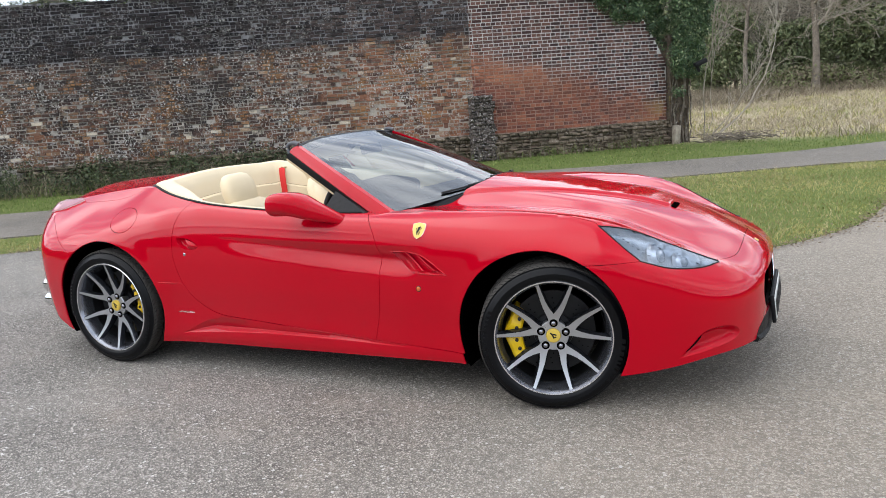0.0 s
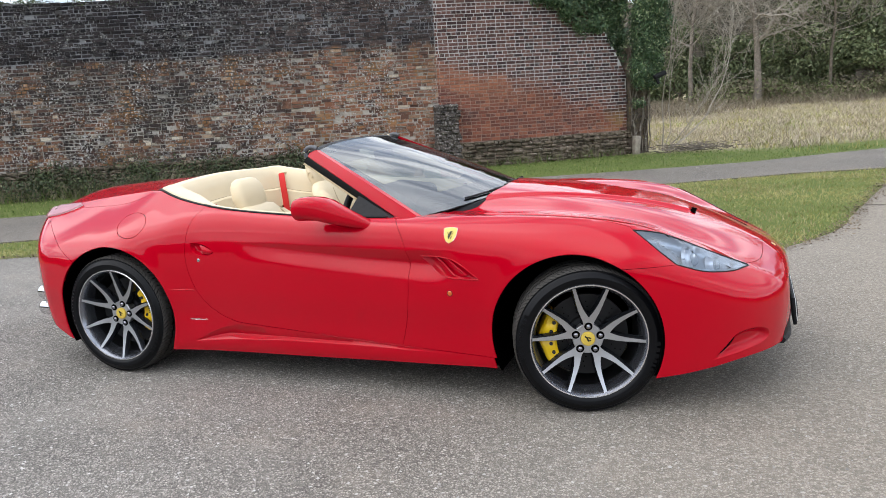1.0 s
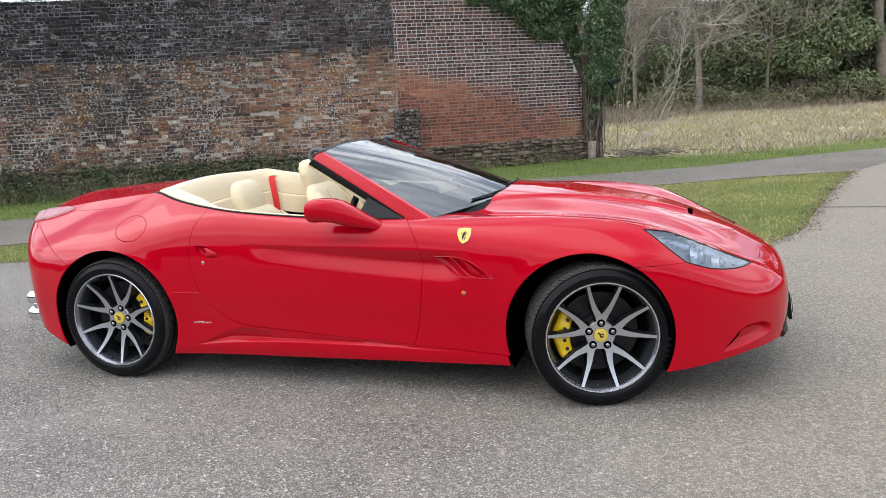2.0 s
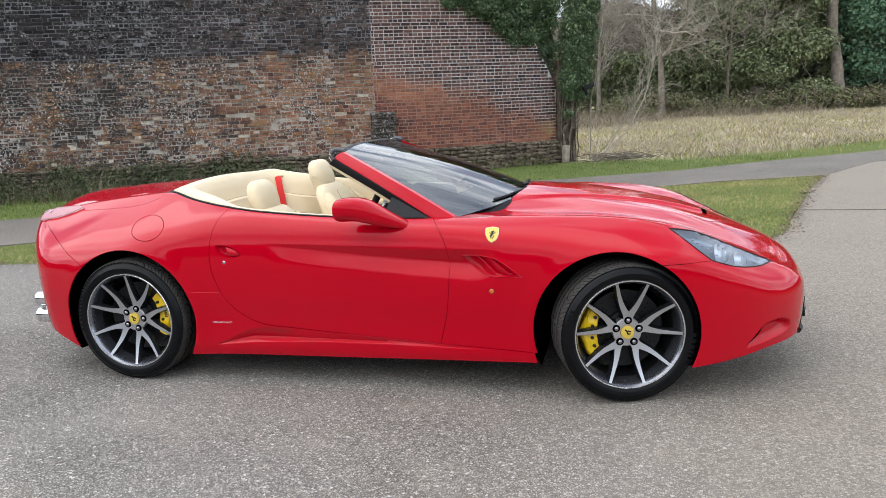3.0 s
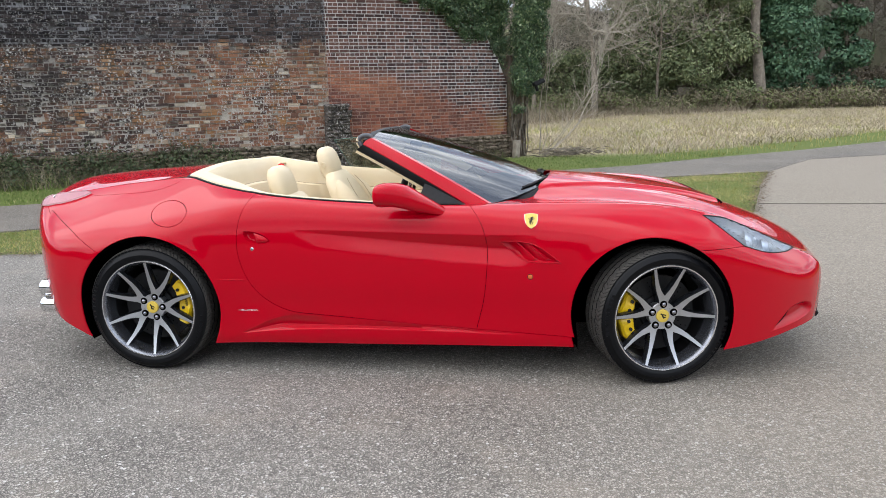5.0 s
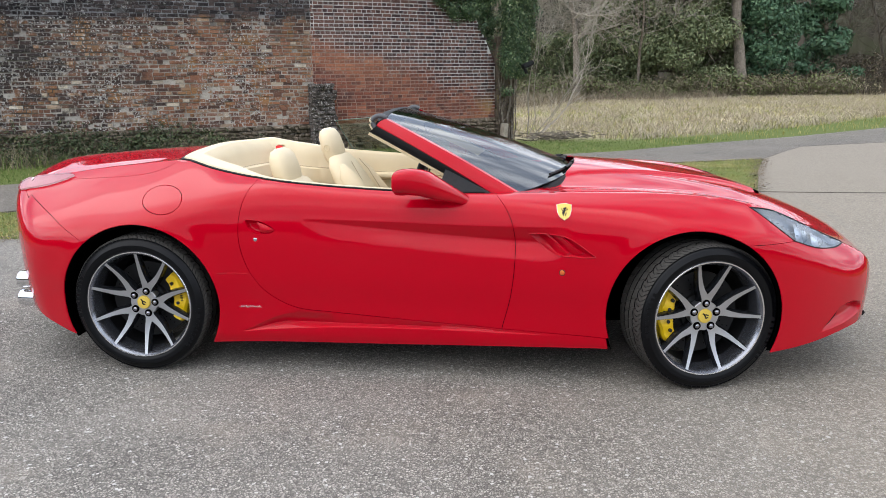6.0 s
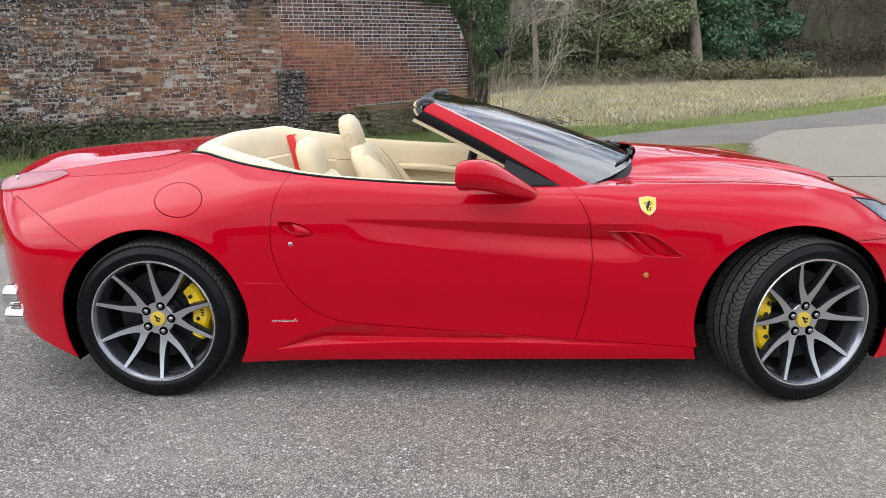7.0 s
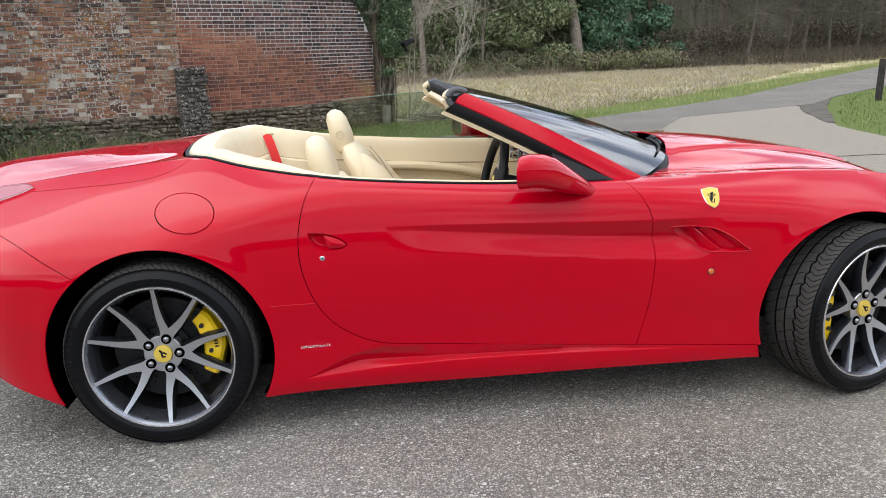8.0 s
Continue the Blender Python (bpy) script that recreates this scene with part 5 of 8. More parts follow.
def skin_panel(name, outline, way, parent, mat, holes=(), gap=0.0012, depth=0.007, grid=0.022, sides="RL", label="",
               lift=0.0, whole=False, creases=()):
    """A panel of the skin inside a closed line, with turned-in edges. whole: half given, both halves made as one mesh."""
    from mathutils.geometry import delaunay_2d_cdt
    w = np.array(way, float)
    w /= np.linalg.norm(w)
    e1 = np.cross(w, (0, 0, 1) if abs(w[2]) < 0.95 else (1, 0, 0))
    e1 /= np.linalg.norm(e1)
    e2 = np.cross(e1, w)
    flat = lambda p: np.stack([p @ e1, p @ e2], -1)
    loops = []
    for k, line in enumerate((outline, *holes)):
        line = np.array(line)
        seam = (np.abs(line[:, 1]) < 1e-4) if whole else np.zeros(len(line), bool)
        q = shrink(flat(line), gap if k == 0 else -gap, None)
        if seam.any():
            base = flat(line)
            mid = flat(np.array([[0, 0, 0.0], [0, 1, 0]]))
            u = mid[1] - mid[0]
            # stay in the middle plane
            dq = q - base
            keep_dir = np.array([-u[1], u[0]]) / np.linalg.norm(u)
            q[seam] = base[seam] + (dq[seam] @ keep_dir)[:, None] * keep_dir * 0
        loops.append((q, seam))
    allq = np.concatenate([q for q, _ in loops])
    lo, hi = allq.min(0), allq.max(0)
    gx, gy = np.meshgrid(np.arange(lo[0], hi[0], grid), np.arange(lo[1], hi[1], grid))
    gx[1::2] += grid / 2
    g = np.stack([gx.ravel(), gy.ravel()], -1)
    ins = in_polygon(loops[0][0], g)
    for q, _ in loops[1:]:
        ins &= ~in_polygon(q, g)
    g = g[ins]
    d2 = np.min(((g[:, None] - allq[None]) ** 2).sum(-1), 1) if len(g) else np.zeros(0)
    g = g[d2 > (0.45 * grid) ** 2]
    edges, o = [], 0
    for q, _ in loops:
        n = len(q)
        edges += [(o + k, o + (k + 1) % n) for k in range(n)]
        o += n
    extra = [allq, g]
    o = len(allq) + len(g)
    for line in creases:
        q = flat(np.array(line))
        keep = in_polygon(shrink(loops[0][0], 0.006), q)
        for h, _ in loops[1:]:
            keep &= ~in_polygon(h, q)
        q = q[keep]
        if len(q) < 2:
            continue
        near = np.min(((extra[1][:, None] - q[None]) ** 2).sum(-1), 1) > (0.3 * grid) ** 2
        dropped = int((~near).sum())
        extra[1] = extra[1][near]
        edges = [(a, b) if a < len(allq) else (a - dropped, b - dropped) for a, b in edges]
        o -= dropped
        edges += [(o + k, o + k + 1) for k in range(len(q) - 1)]
        extra.append(q)
        o += len(q)
    vs, _, fs, *_ = delaunay_2d_cdt([Vector(q) for q in np.concatenate(extra)], edges, [], 0, 1e-7)
    vs = np.array([tuple(v) for v in vs])
    fs = np.array([f for f in fs if len(f) == 3])
    mid = vs[fs].mean(1)
    ok = in_polygon(loops[0][0], mid)
    for q, _ in loops[1:]:
        ok &= ~in_polygon(q, mid)
    fs = fs[ok]
    on = vs[:, :1] * e1 + vs[:, 1:] * e2
    p = hit_skin(on + w * (np.min(np.array(outline) @ w) - 0.6), w)
    nrm = skin_normal(p)
    if callable(lift):
        near = np.full(len(vs), 9.0)
        a = loops[0][0]
        for s0, s1 in zip(a, np.roll(a, -1, 0)):
            ab = s1 - s0
            k = np.clip(((vs - s0) @ ab) / max(ab @ ab, 1e-12), 0, 1)
            near = np.minimum(near, np.linalg.norm(vs - s0 - k[:, None] * ab, axis=1))
        p = p + nrm * lift(near, p)[:, None]
        t = p[fs]
        fn = np.cross(t[:, 1] - t[:, 0], t[:, 2] - t[:, 0])
        fn *= np.sign((fn * nrm[fs].mean(1)).sum(-1))[:, None]
        nrm = np.zeros_like(p)
        for k in range(3):
            np.add.at(nrm, fs[:, k], fn)
        nrm /= np.maximum(np.linalg.norm(nrm, axis=1, keepdims=True), 1e-12)
    else:
        p = p + nrm * lift
    t = p[fs]
    face_n = np.cross(t[:, 1] - t[:, 0], t[:, 2] - t[:, 0])
    flip = (face_n * nrm[fs].mean(1)).sum(-1) < 0
    fs[flip] = fs[flip][:, ::-1]
    # turned-in edge: a small rounded step, then inwards
    edge_use = {}
    for f in fs:
        for a, b in ((f[0], f[1]), (f[1], f[2]), (f[2], f[0])):
            edge_use[(a, b)] = edge_use.get((a, b), 0) + 1
    rim_edges = [(a, b) for a, b in edge_use if (b, a) not in edge_use]
    verts, norms, faces = [tuple(v) for v in p], [tuple(v) for v in nrm], [tuple(int(k) for k in f) for f in fs]
    made = {}

    def under(k, a, b):
        if k not in made:
            made[k] = len(verts)
            verts.append(tuple(p[k]))
            verts.append(tuple(p[k] - nrm[k] * depth))
            out = np.cross(p[b] - p[a], nrm[k])
            out /= max(np.linalg.norm(out), 1e-9)
            norms.append(tuple((out + 0.6 * nrm[k]) / np.linalg.norm(out + 0.6 * nrm[k])))
            norms.append(tuple(out))
        return made[k]

    if depth:
        for a, b in rim_edges:
            if whole and abs(p[a][1]) < 1e-3 and abs(p[b][1]) < 1e-3:
                continue
            i, j = under(a, a, b), under(b, a, b)
            faces.append((j, i, i + 1, j + 1))
    verts, norms = np.array(verts), np.array(norms)
    # the chain was made for y > 0, the car's left side
    out = []
    if whole:
        m = np.array([1, -1, 1.0])
        n = len(verts)
        mids = np.abs(verts[:, 1]) < 1e-3
        index = np.arange(n) + n
        index[mids] = np.arange(n)[mids]
        norms[mids, 1] = 0
        fs2 = [tuple(int(index[k]) for k in f[::-1]) for f in faces]
        out.append((np.concatenate([verts, verts * m]), np.concatenate([norms, norms * m]), faces + fs2))
    else:
        for s in sides:
            m = np.array([1, 1 if s == "L" else -1, 1.0])
            out.append((verts * m, norms * m, faces if s == "L" else [f[::-1] for f in faces]))
    obs = []
    for vv, nn, ff in out:
        me = bpy.data.meshes.new(name)
        me.from_pydata(vv.tolist(), [], ff)
        me.polygons.foreach_set("use_smooth", [True] * len(me.polygons))
        me.materials.append(mat)
        me.normals_split_custom_set_from_vertices(nn.tolist())
        ob = new(name, me)
        ob.parent = parent
        if label:
            tagged(ob, label)
        obs.append(ob)
    return obs


car = thing("convertible_car", "red open-top sports car with cream leather cabin on grey tarmac", "car")

# lines of the shut gaps, for the left half
rim_y = Line([0.10, 0.144, 0.3, 0.45, 0.6, 0.8, 1.2, 1.5, 1.69, 1.85], [0.59, 0.614, 0.685, 0.735, 0.772, 0.80, 0.806, 0.797, 0.775, 0.735])


def rim_line(a, b, step=0.014):
    n = max(2, int(abs(b - a) / step))
    xs = np.linspace(a, b, n)
    return hit_skin(np.stack([xs, rim_y(xs), np.full(n, 2.2)], -1), (0, 0, -1))


L_DOOR_REAR = skin([(0.585, 0.77, 0.955), (0.535, 0.85, 0.85), (0.51, 0.89, 0.73), (0.517, 0.89, 0.61), (0.56, 0.89, 0.49), (0.64, 0.89, 0.395), (0.77, 0.87, 0.325), (0.95, 0.86, 0.303)], (0, -1, -0.25))
L_DOOR_LOW = skin_side([(L_DOOR_REAR[-1][0], L_DOOR_REAR[-1][2]), (1.35, 0.278), (1.75, 0.252)])
L_DOOR_FRONT = skin([(1.75, 0.87, 0.252), (1.79, 0.9, 0.42), (1.808, 0.9, 0.6), (1.80, 0.89, 0.72), (1.765, 0.86, 0.81), (1.69, 0.775, 0.90)], (0, -1, -0.25))
L_DOOR_TOP = rim_line(1.69, 0.585)
L_SILL = skin_side([(1.75, 0.252), (2.0, 0.238), (2.224, 0.226)])
L_ARCH_F1 = arc_side(ARCH_F, 0.342, 0.388, 197.4, 57)   # from the sill up and over to the bumper gap
a_cut = L_ARCH_F1[-1]
L_CUT = skin([tuple(a_cut), (2.93, 0.86, 0.662), (3.04, 0.819, 0.672)], (-0.3, -1, -0.4))
L_LAMP_REAR = skin([(3.04, 0.819, 0.672), (2.97, 0.81, 0.725), (2.905, 0.79, 0.775), (2.852, 0.77, 0.818)], (-0.5, -1, -0.8))
L_LAMP_TOP = skin([(2.852, 0.77, 0.818), (3.00, 0.70, 0.775), (3.16, 0.63, 0.70), (3.315, 0.545, 0.607)], (-0.6, -0.7, -1))
L_LAMP_LOW = skin([(3.315, 0.545, 0.607), (3.25, 0.65, 0.605), (3.15, 0.76, 0.63), (3.04, 0.819, 0.672)], (-0.7, -1, -0.6))
L_HOOD_SIDE = skin_top([(1.85, 0.722), (2.1, 0.715), (2.4, 0.725), (2.65, 0.742), (2.852, 0.755)])
L_HOOD_SIDE[-1] = L_LAMP_TOP[0]
L_SCUTTLE = skin_top([(1.69, 0.775), (1.77, 0.748), (1.85, 0.722)])
L_HOOD_NOSE = skin_top([(3.315, 0.545), (3.345, 0.49), (3.385, 0.36), (3.397, 0.2), (3.40, 0.0)])
L_HOOD_NOSE[0] = L_LAMP_TOP[-1]
L_HOOD_REAR = skin_top([(2.10, 0.0), (2.088, 0.2), (2.028, 0.4), (1.948, 0.56), (1.85, 0.722)])
L_BOOT_SIDE = skin_top([(0.125, 0.603), (0.06, 0.655), (-0.06, 0.675), (-0.3, 0.645), (-0.52, 0.60), (-0.66, 0.57)])
L_BOOT_TAIL = skin_top([(-0.66, 0.57), (-0.74, 0.50), (-0.83, 0.38), (-0.87, 0.2), (-0.88, 0.0)])
L_BOOT_FRONT = skin_top([(0.02, 0.0), (0.025, 0.3), (0.06, 0.5), (0.125, 0.603)])
L_ARCH_R1 = arc_side(0.005, 0.34, 0.392, -29.5, 130)
a_cut2 = L_ARCH_R1[-1]
L_CUT_R = skin([tuple(a_cut2), (-0.43, 0.86, 0.738), (-0.57, 0.80, 0.798), (-0.70, 0.70, 0.845)], (0.5, -1, -0.4))
L_TAIL_LAMP_OUT = skin([(-0.70, 0.70, 0.845), (-0.735, 0.655, 0.86), (-0.79, 0.55, 0.885)], (0.6, -0.6, -1))

# fuel flap, vent and handle openings
fuel = hit_skin(np.array([(0.120 + 0.106 * math.cos(a) - 0.009 * math.sin(a), 0.854 + 0.019 * math.cos(a) - 0.072 * math.sin(a), 0.842 - 0.002 * math.cos(a) + 0.061 * math.sin(a)) for a in np.linspace(0, 2 * math.pi, 49)[:-1]]) + np.array([0, 1.0, 0.45]), (0, -1, -0.45))
vent = skin([(1.868, 0.89, 0.704), (1.95, 0.89, 0.706), (2.03, 0.9, 0.695), (2.09, 0.9, 0.665), (2.13, 0.9, 0.635), (2.172, 0.91, 0.605)], (0, -1, 0), 0.01)
vent2 = skin([(2.172, 0.91, 0.605), (2.08, 0.9, 0.606), (2.0, 0.9, 0.612), (1.95, 0.9, 0.635), (1.90, 0.9, 0.675), (1.868, 0.89, 0.704)], (0, -1, 0), 0.01)
VENT = chain(vent, vent2)
HANDLE = chain(skin([(0.545, 0.89, 0.752), (0.60, 0.89, 0.748), (0.65, 0.89, 0.73), (0.683, 0.89, 0.705)], (0, -1, 0), 0.01),
               skin([(0.683, 0.89, 0.705), (0.66, 0.89, 0.692), (0.61, 0.89, 0.69), (0.575, 0.89, 0.70), (0.55, 0.89, 0.725), (0.545, 0.89, 0.752)], (0, -1, 0), 0.01))

DIAG = (0, -1, -0.9)
xs = np.linspace(0.83, 2.05, 100)
GROOVE = [hit_skin(np.stack([xs, np.full(100, 2.0), groove_top(xs) - d], -1), (0, -1, 0)) for d in (-0.003, 0.003)]
GROOVE += [hit_skin(np.stack([xs[8:], np.full(92, 2.0), groove_top(xs[8:]) - groove_height(xs[8:]) - d], -1), (0, -1, 0)) for d in (-0.004, 0.004)]
skin_panel("door", chain(L_DOOR_REAR, L_DOOR_LOW, L_DOOR_FRONT, L_DOOR_TOP), DIAG, car, PAINT, [HANDLE], creases=GROOVE, grid=0.016, gap=0.0016, label="glossy red door panel with long groove")
skin_panel("front_wing", chain(L_DOOR_FRONT[::-1], L_SILL, L_ARCH_F1, L_CUT, L_LAMP_REAR, L_HOOD_SIDE[::-1], L_SCUTTLE[::-1])[::-1], DIAG, car, PAINT, [VENT], creases=GROOVE, grid=0.018, label="glossy red front wing with slatted vent")
SILL_END = skin_side([(2.224, 0.226), (2.236, 0.171)])
BOTTOM = skin_side([(2.236, 0.171), (1.3, 0.152), (0.366, 0.147)])
xs = np.linspace(0.515, 2.20, 130)
SILL_FOLDS = [hit_skin(np.stack([xs, np.full(130, 2.0), f(xs) + d], -1), (0, -1, 0)) for f in (sill_low, sill_fold) for d in (-0.0015, 0.0015)]
xs = np.linspace(0.515, 0.76, 30)
SILL_FOLDS += [hit_skin(np.stack([xs, np.full(30, 2.0), sill_high(xs) + d], -1), (0, -1, 0)) for d in (-0.0015, 0.0015)]
xs = np.linspace(-0.80, 0.11, 80)
CREST = [hit_skin(np.stack([xs, edge_y(xs) + d, np.full(80, 2.2)], -1), (0, 0, -1)) for d in (-0.012, -0.005, 0.0, 0.005, 0.012)]
skin_panel("rear_quarter", chain(L_DOOR_REAR, L_DOOR_LOW, L_SILL, SILL_END, BOTTOM, L_ARCH_R1, L_CUT_R, L_TAIL_LAMP_OUT, skin_top([(-0.79, 0.55), (-0.73, 0.56), (-0.66, 0.57)]), L_BOOT_SIDE[::-1], rim_line(0.125, 0.585)), DIAG, car, PAINT, [fuel], creases=SILL_FOLDS, grid=0.018, label="glossy red rear quarter and sill")
skin_panel("fuel_flap", fuel, DIAG, car, PAINT, grid=0.018, gap=0.0027)
xs = np.linspace(2.14, 3.036, 90)
RIDGE = [hit_skin(np.stack([xs, ridge_y(xs) + d, np.full(90, 2.2)], -1), (0, 0, -1)) for d in (-0.018, -0.009, 0.0, 0.009, 0.018)]
ys = np.linspace(0.0, 0.066, 9)
RIDGE += [hit_skin(np.stack([np.full(9, x), ys, np.full(9, 2.2)], -1), (0, 0, -1)) for x in (3.040, 3.048, 3.057)]
skin_panel("bonnet", chain(L_HOOD_SIDE, L_LAMP_TOP, L_HOOD_NOSE, skin_top([(3.40, 0), (2.10, 0)]), L_HOOD_REAR), (-0.12, 0, -1), car, PAINT, whole=True, creases=RIDGE, grid=0.020, label="glossy red bonnet with raised middle")
skin_panel("boot_lid", chain(L_BOOT_SIDE, L_BOOT_TAIL, skin_top([(-0.88, 0), (0.02, 0)]), L_BOOT_FRONT), (0.1, 0, -1), car, PAINT, whole=True, creases=CREST, label="glossy red boot and roof cover")

# front bumper, with grille mouth and corner intake
L_ARCH_F2 = arc_side(ARCH_F, 0.342, 0.388, 57, -26.5)
ARCH_F2 = np.array([q for q in L_ARCH_F2])
L_CHIN = skin([tuple(ARCH_F2[-1]), (3.08, 0.84, 0.185), (3.186, 0.792, 0.205), (3.33, 0.72, 0.235), (3.45, 0.62, 0.25), (3.50, 0.45, 0.255), (3.52, 0.2, 0.255), (3.52, 0.0, 0.255)], (-0.8, -1, 0))
FRONT_MID = hit_skin(np.array([(4.6, 0.0, z) for z in np.linspace(0.255, 0.50, 16)]), (-1, 0, 0))
NOSE_MID = skin_top([(3.50, 0), (3.40, 0)])
mid_up = hit_skin(np.array([(4.6, 0.0, z) for z in np.linspace(0.50, NOSE_MID[0][2], 5)]), (-1, 0, 0))
for line in (FRONT_MID, NOSE_MID, mid_up):
    line[:, 1] = 0
GRILLE = chain(hit_skin(np.array([(4.6, y, z) for y, z in catmull([(0.0, 0.525), (0.2, 0.527), (0.36, 0.52), (0.435, 0.49), (0.445, 0.44), (0.40, 0.385), (0.30, 0.36), (0.0, 0.352)], 0.014)]), (-1, 0, 0)))
cut_top, cut_low = GRILLE[0], GRILLE[-1]
FRONT_LOW = hit_skin(np.array([(4.6, 0.0, z) for z in np.linspace(0.255, cut_low[2], 8)]), (-1, 0, 0))
FRONT_HIGH = hit_skin(np.array([(4.6, 0.0, z) for z in np.linspace(cut_top[2], NOSE_MID[0][2], 5)]), (-1, 0, 0))
INTAKE = chain(skin([(3.19, 0.79, 0.242), (3.245, 0.765, 0.302), (3.285, 0.745, 0.348), (3.33, 0.72, 0.366), (3.38, 0.685, 0.368), (3.42, 0.645, 0.350), (3.43, 0.635, 0.325)], (-0.8, -1, 0), 0.01),
               skin([(3.43, 0.635, 0.325), (3.41, 0.66, 0.298), (3.30, 0.74, 0.264), (3.19, 0.79, 0.242)], (-0.8, -1, 0), 0.01))
BUMPER = chain(L_CUT, L_LAMP_LOW[::-1], L_HOOD_NOSE, NOSE_MID[::-1], FRONT_HIGH[::-1], GRILLE, FRONT_LOW[::-1], L_CHIN[::-1], ARCH_F2[::-1])
skin_panel("front_bumper", BUMPER, (-1, -0.75, -0.45), car, PAINT, [INTAKE], whole=True, label="glossy red front bumper")

# rear bumper
ARCH_R2 = arc_side(0.005, 0.34, 0.392, 130, 205)
L_TAIL_LOW = skin([tuple(ARCH_R2[-1]), (-0.45, 0.86, 0.225), (-0.56, 0.80, 0.262), (-0.72, 0.65, 0.285), (-0.86, 0.3, 0.29), (-0.90, 0.0, 0.29)], (0.8, -1, 0))
REAR_MID = hit_skin(np.array([(-2.0, 0.0, z) for z in np.linspace(0.29, 0.86, 40)]), (1, 0, 0))
REAR_TOP = skin_top([(-0.88, 0), (-0.95, 0)])
LAMP_IN = skin_top([(-0.66, 0.57), (-0.73, 0.56), (-0.79, 0.55)])
for line in (REAR_MID, REAR_TOP):
    line[:, 1] = 0
skin_panel("rear_bumper", chain(L_CUT_R, L_TAIL_LAMP_OUT, LAMP_IN[::-1], L_BOOT_TAIL, REAR_TOP, REAR_MID[::-1], L_TAIL_LOW[::-1], ARCH_R2[::-1]), (1, -0.9, -0.5), car, PAINT, whole=True, label="glossy red rear bumper")
skin_panel("corner_intake", INTAKE, (-0.8, -1, 0), car, PAINT, gap=-0.002, grid=0.008, lift=lambda d, p: -0.002 - 0.032 * smooth01(d / 0.030), depth=0.0, label="red scooped intake in the bumper corner")
# near-black panel inside the intake: the shadow under its top edge, painted in
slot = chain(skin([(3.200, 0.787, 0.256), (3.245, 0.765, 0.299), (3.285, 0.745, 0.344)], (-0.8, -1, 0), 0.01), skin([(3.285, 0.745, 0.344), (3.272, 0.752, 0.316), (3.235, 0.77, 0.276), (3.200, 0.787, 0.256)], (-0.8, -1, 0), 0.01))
skin_panel("intake_shade", slot, (-0.8, -1, 0), car, SHADE_BLACK, gap=0.0, grid=0.02, lift=lambda d, p: -0.006 - 0.016 * smooth01(d / 0.01), depth=0.0)
# the lower opening is drawn as a black panel laid on the skin
low_mouth = chain(hit_skin(np.array([(4.6, y, z) for y, z in catmull([(0.0, 0.262), (0.3, 0.262), (0.50, 0.268)], 0.02) + catmull([(0.50, 0.268), (0.485, 0.305), (0.42, 0.340)], 0.02) + catmull([(0.42, 0.340), (0.2, 0.345), (0.0, 0.345)], 0.02)]), (-1, 0, 0)))
skin_panel("lower_intake", low_mouth, (-1, -0.2, 0), car, BLACK, gap=0.0, grid=0.03, lift=0.002, depth=0.004, whole=True, label="black lower intake")


# ---- wheels ----
RIGHT = Matrix(((1, 0, 0, 0), (0, 0, -1, 0), (0, 1, 0, 0), (0, 0, 0, 1)))  # local z points to the car's right


def tyre_mesh(radius, width, rim=0.262):
    """Tyre carcass with rounded shoulders and a stepped sidewall; its outer side at z = 0."""
    bm = bmesh.new()
    crown = lambda v: radius - 0.003 * abs(2 * v - 1) ** 3 - 0.011 * max(0.0, (0.12 - min(v, 1 - v)) / 0.08) ** 2
    prof = [(rim - 0.006, -0.012), (rim + 0.004, -0.004), (rim + 0.010, 0.001), (rim + 0.018, 0.003), (rim + 0.034, 0.004), (rim + 0.036, 0.002),
            (radius - 0.036, 0.001), (radius - 0.034, -0.001), (radius - 0.024, -0.005)]
    vs = [0.045, 0.08, 0.12, 0.2, 0.35, 0.5, 0.65, 0.8, 0.88, 0.92, 0.955]
    prof += [(crown(v) - 0.0065, -width * v) for v in vs] + [(r, -width - h) for r, h in reversed(prof)]
    revolve(bm, prof, 120)
    return bm


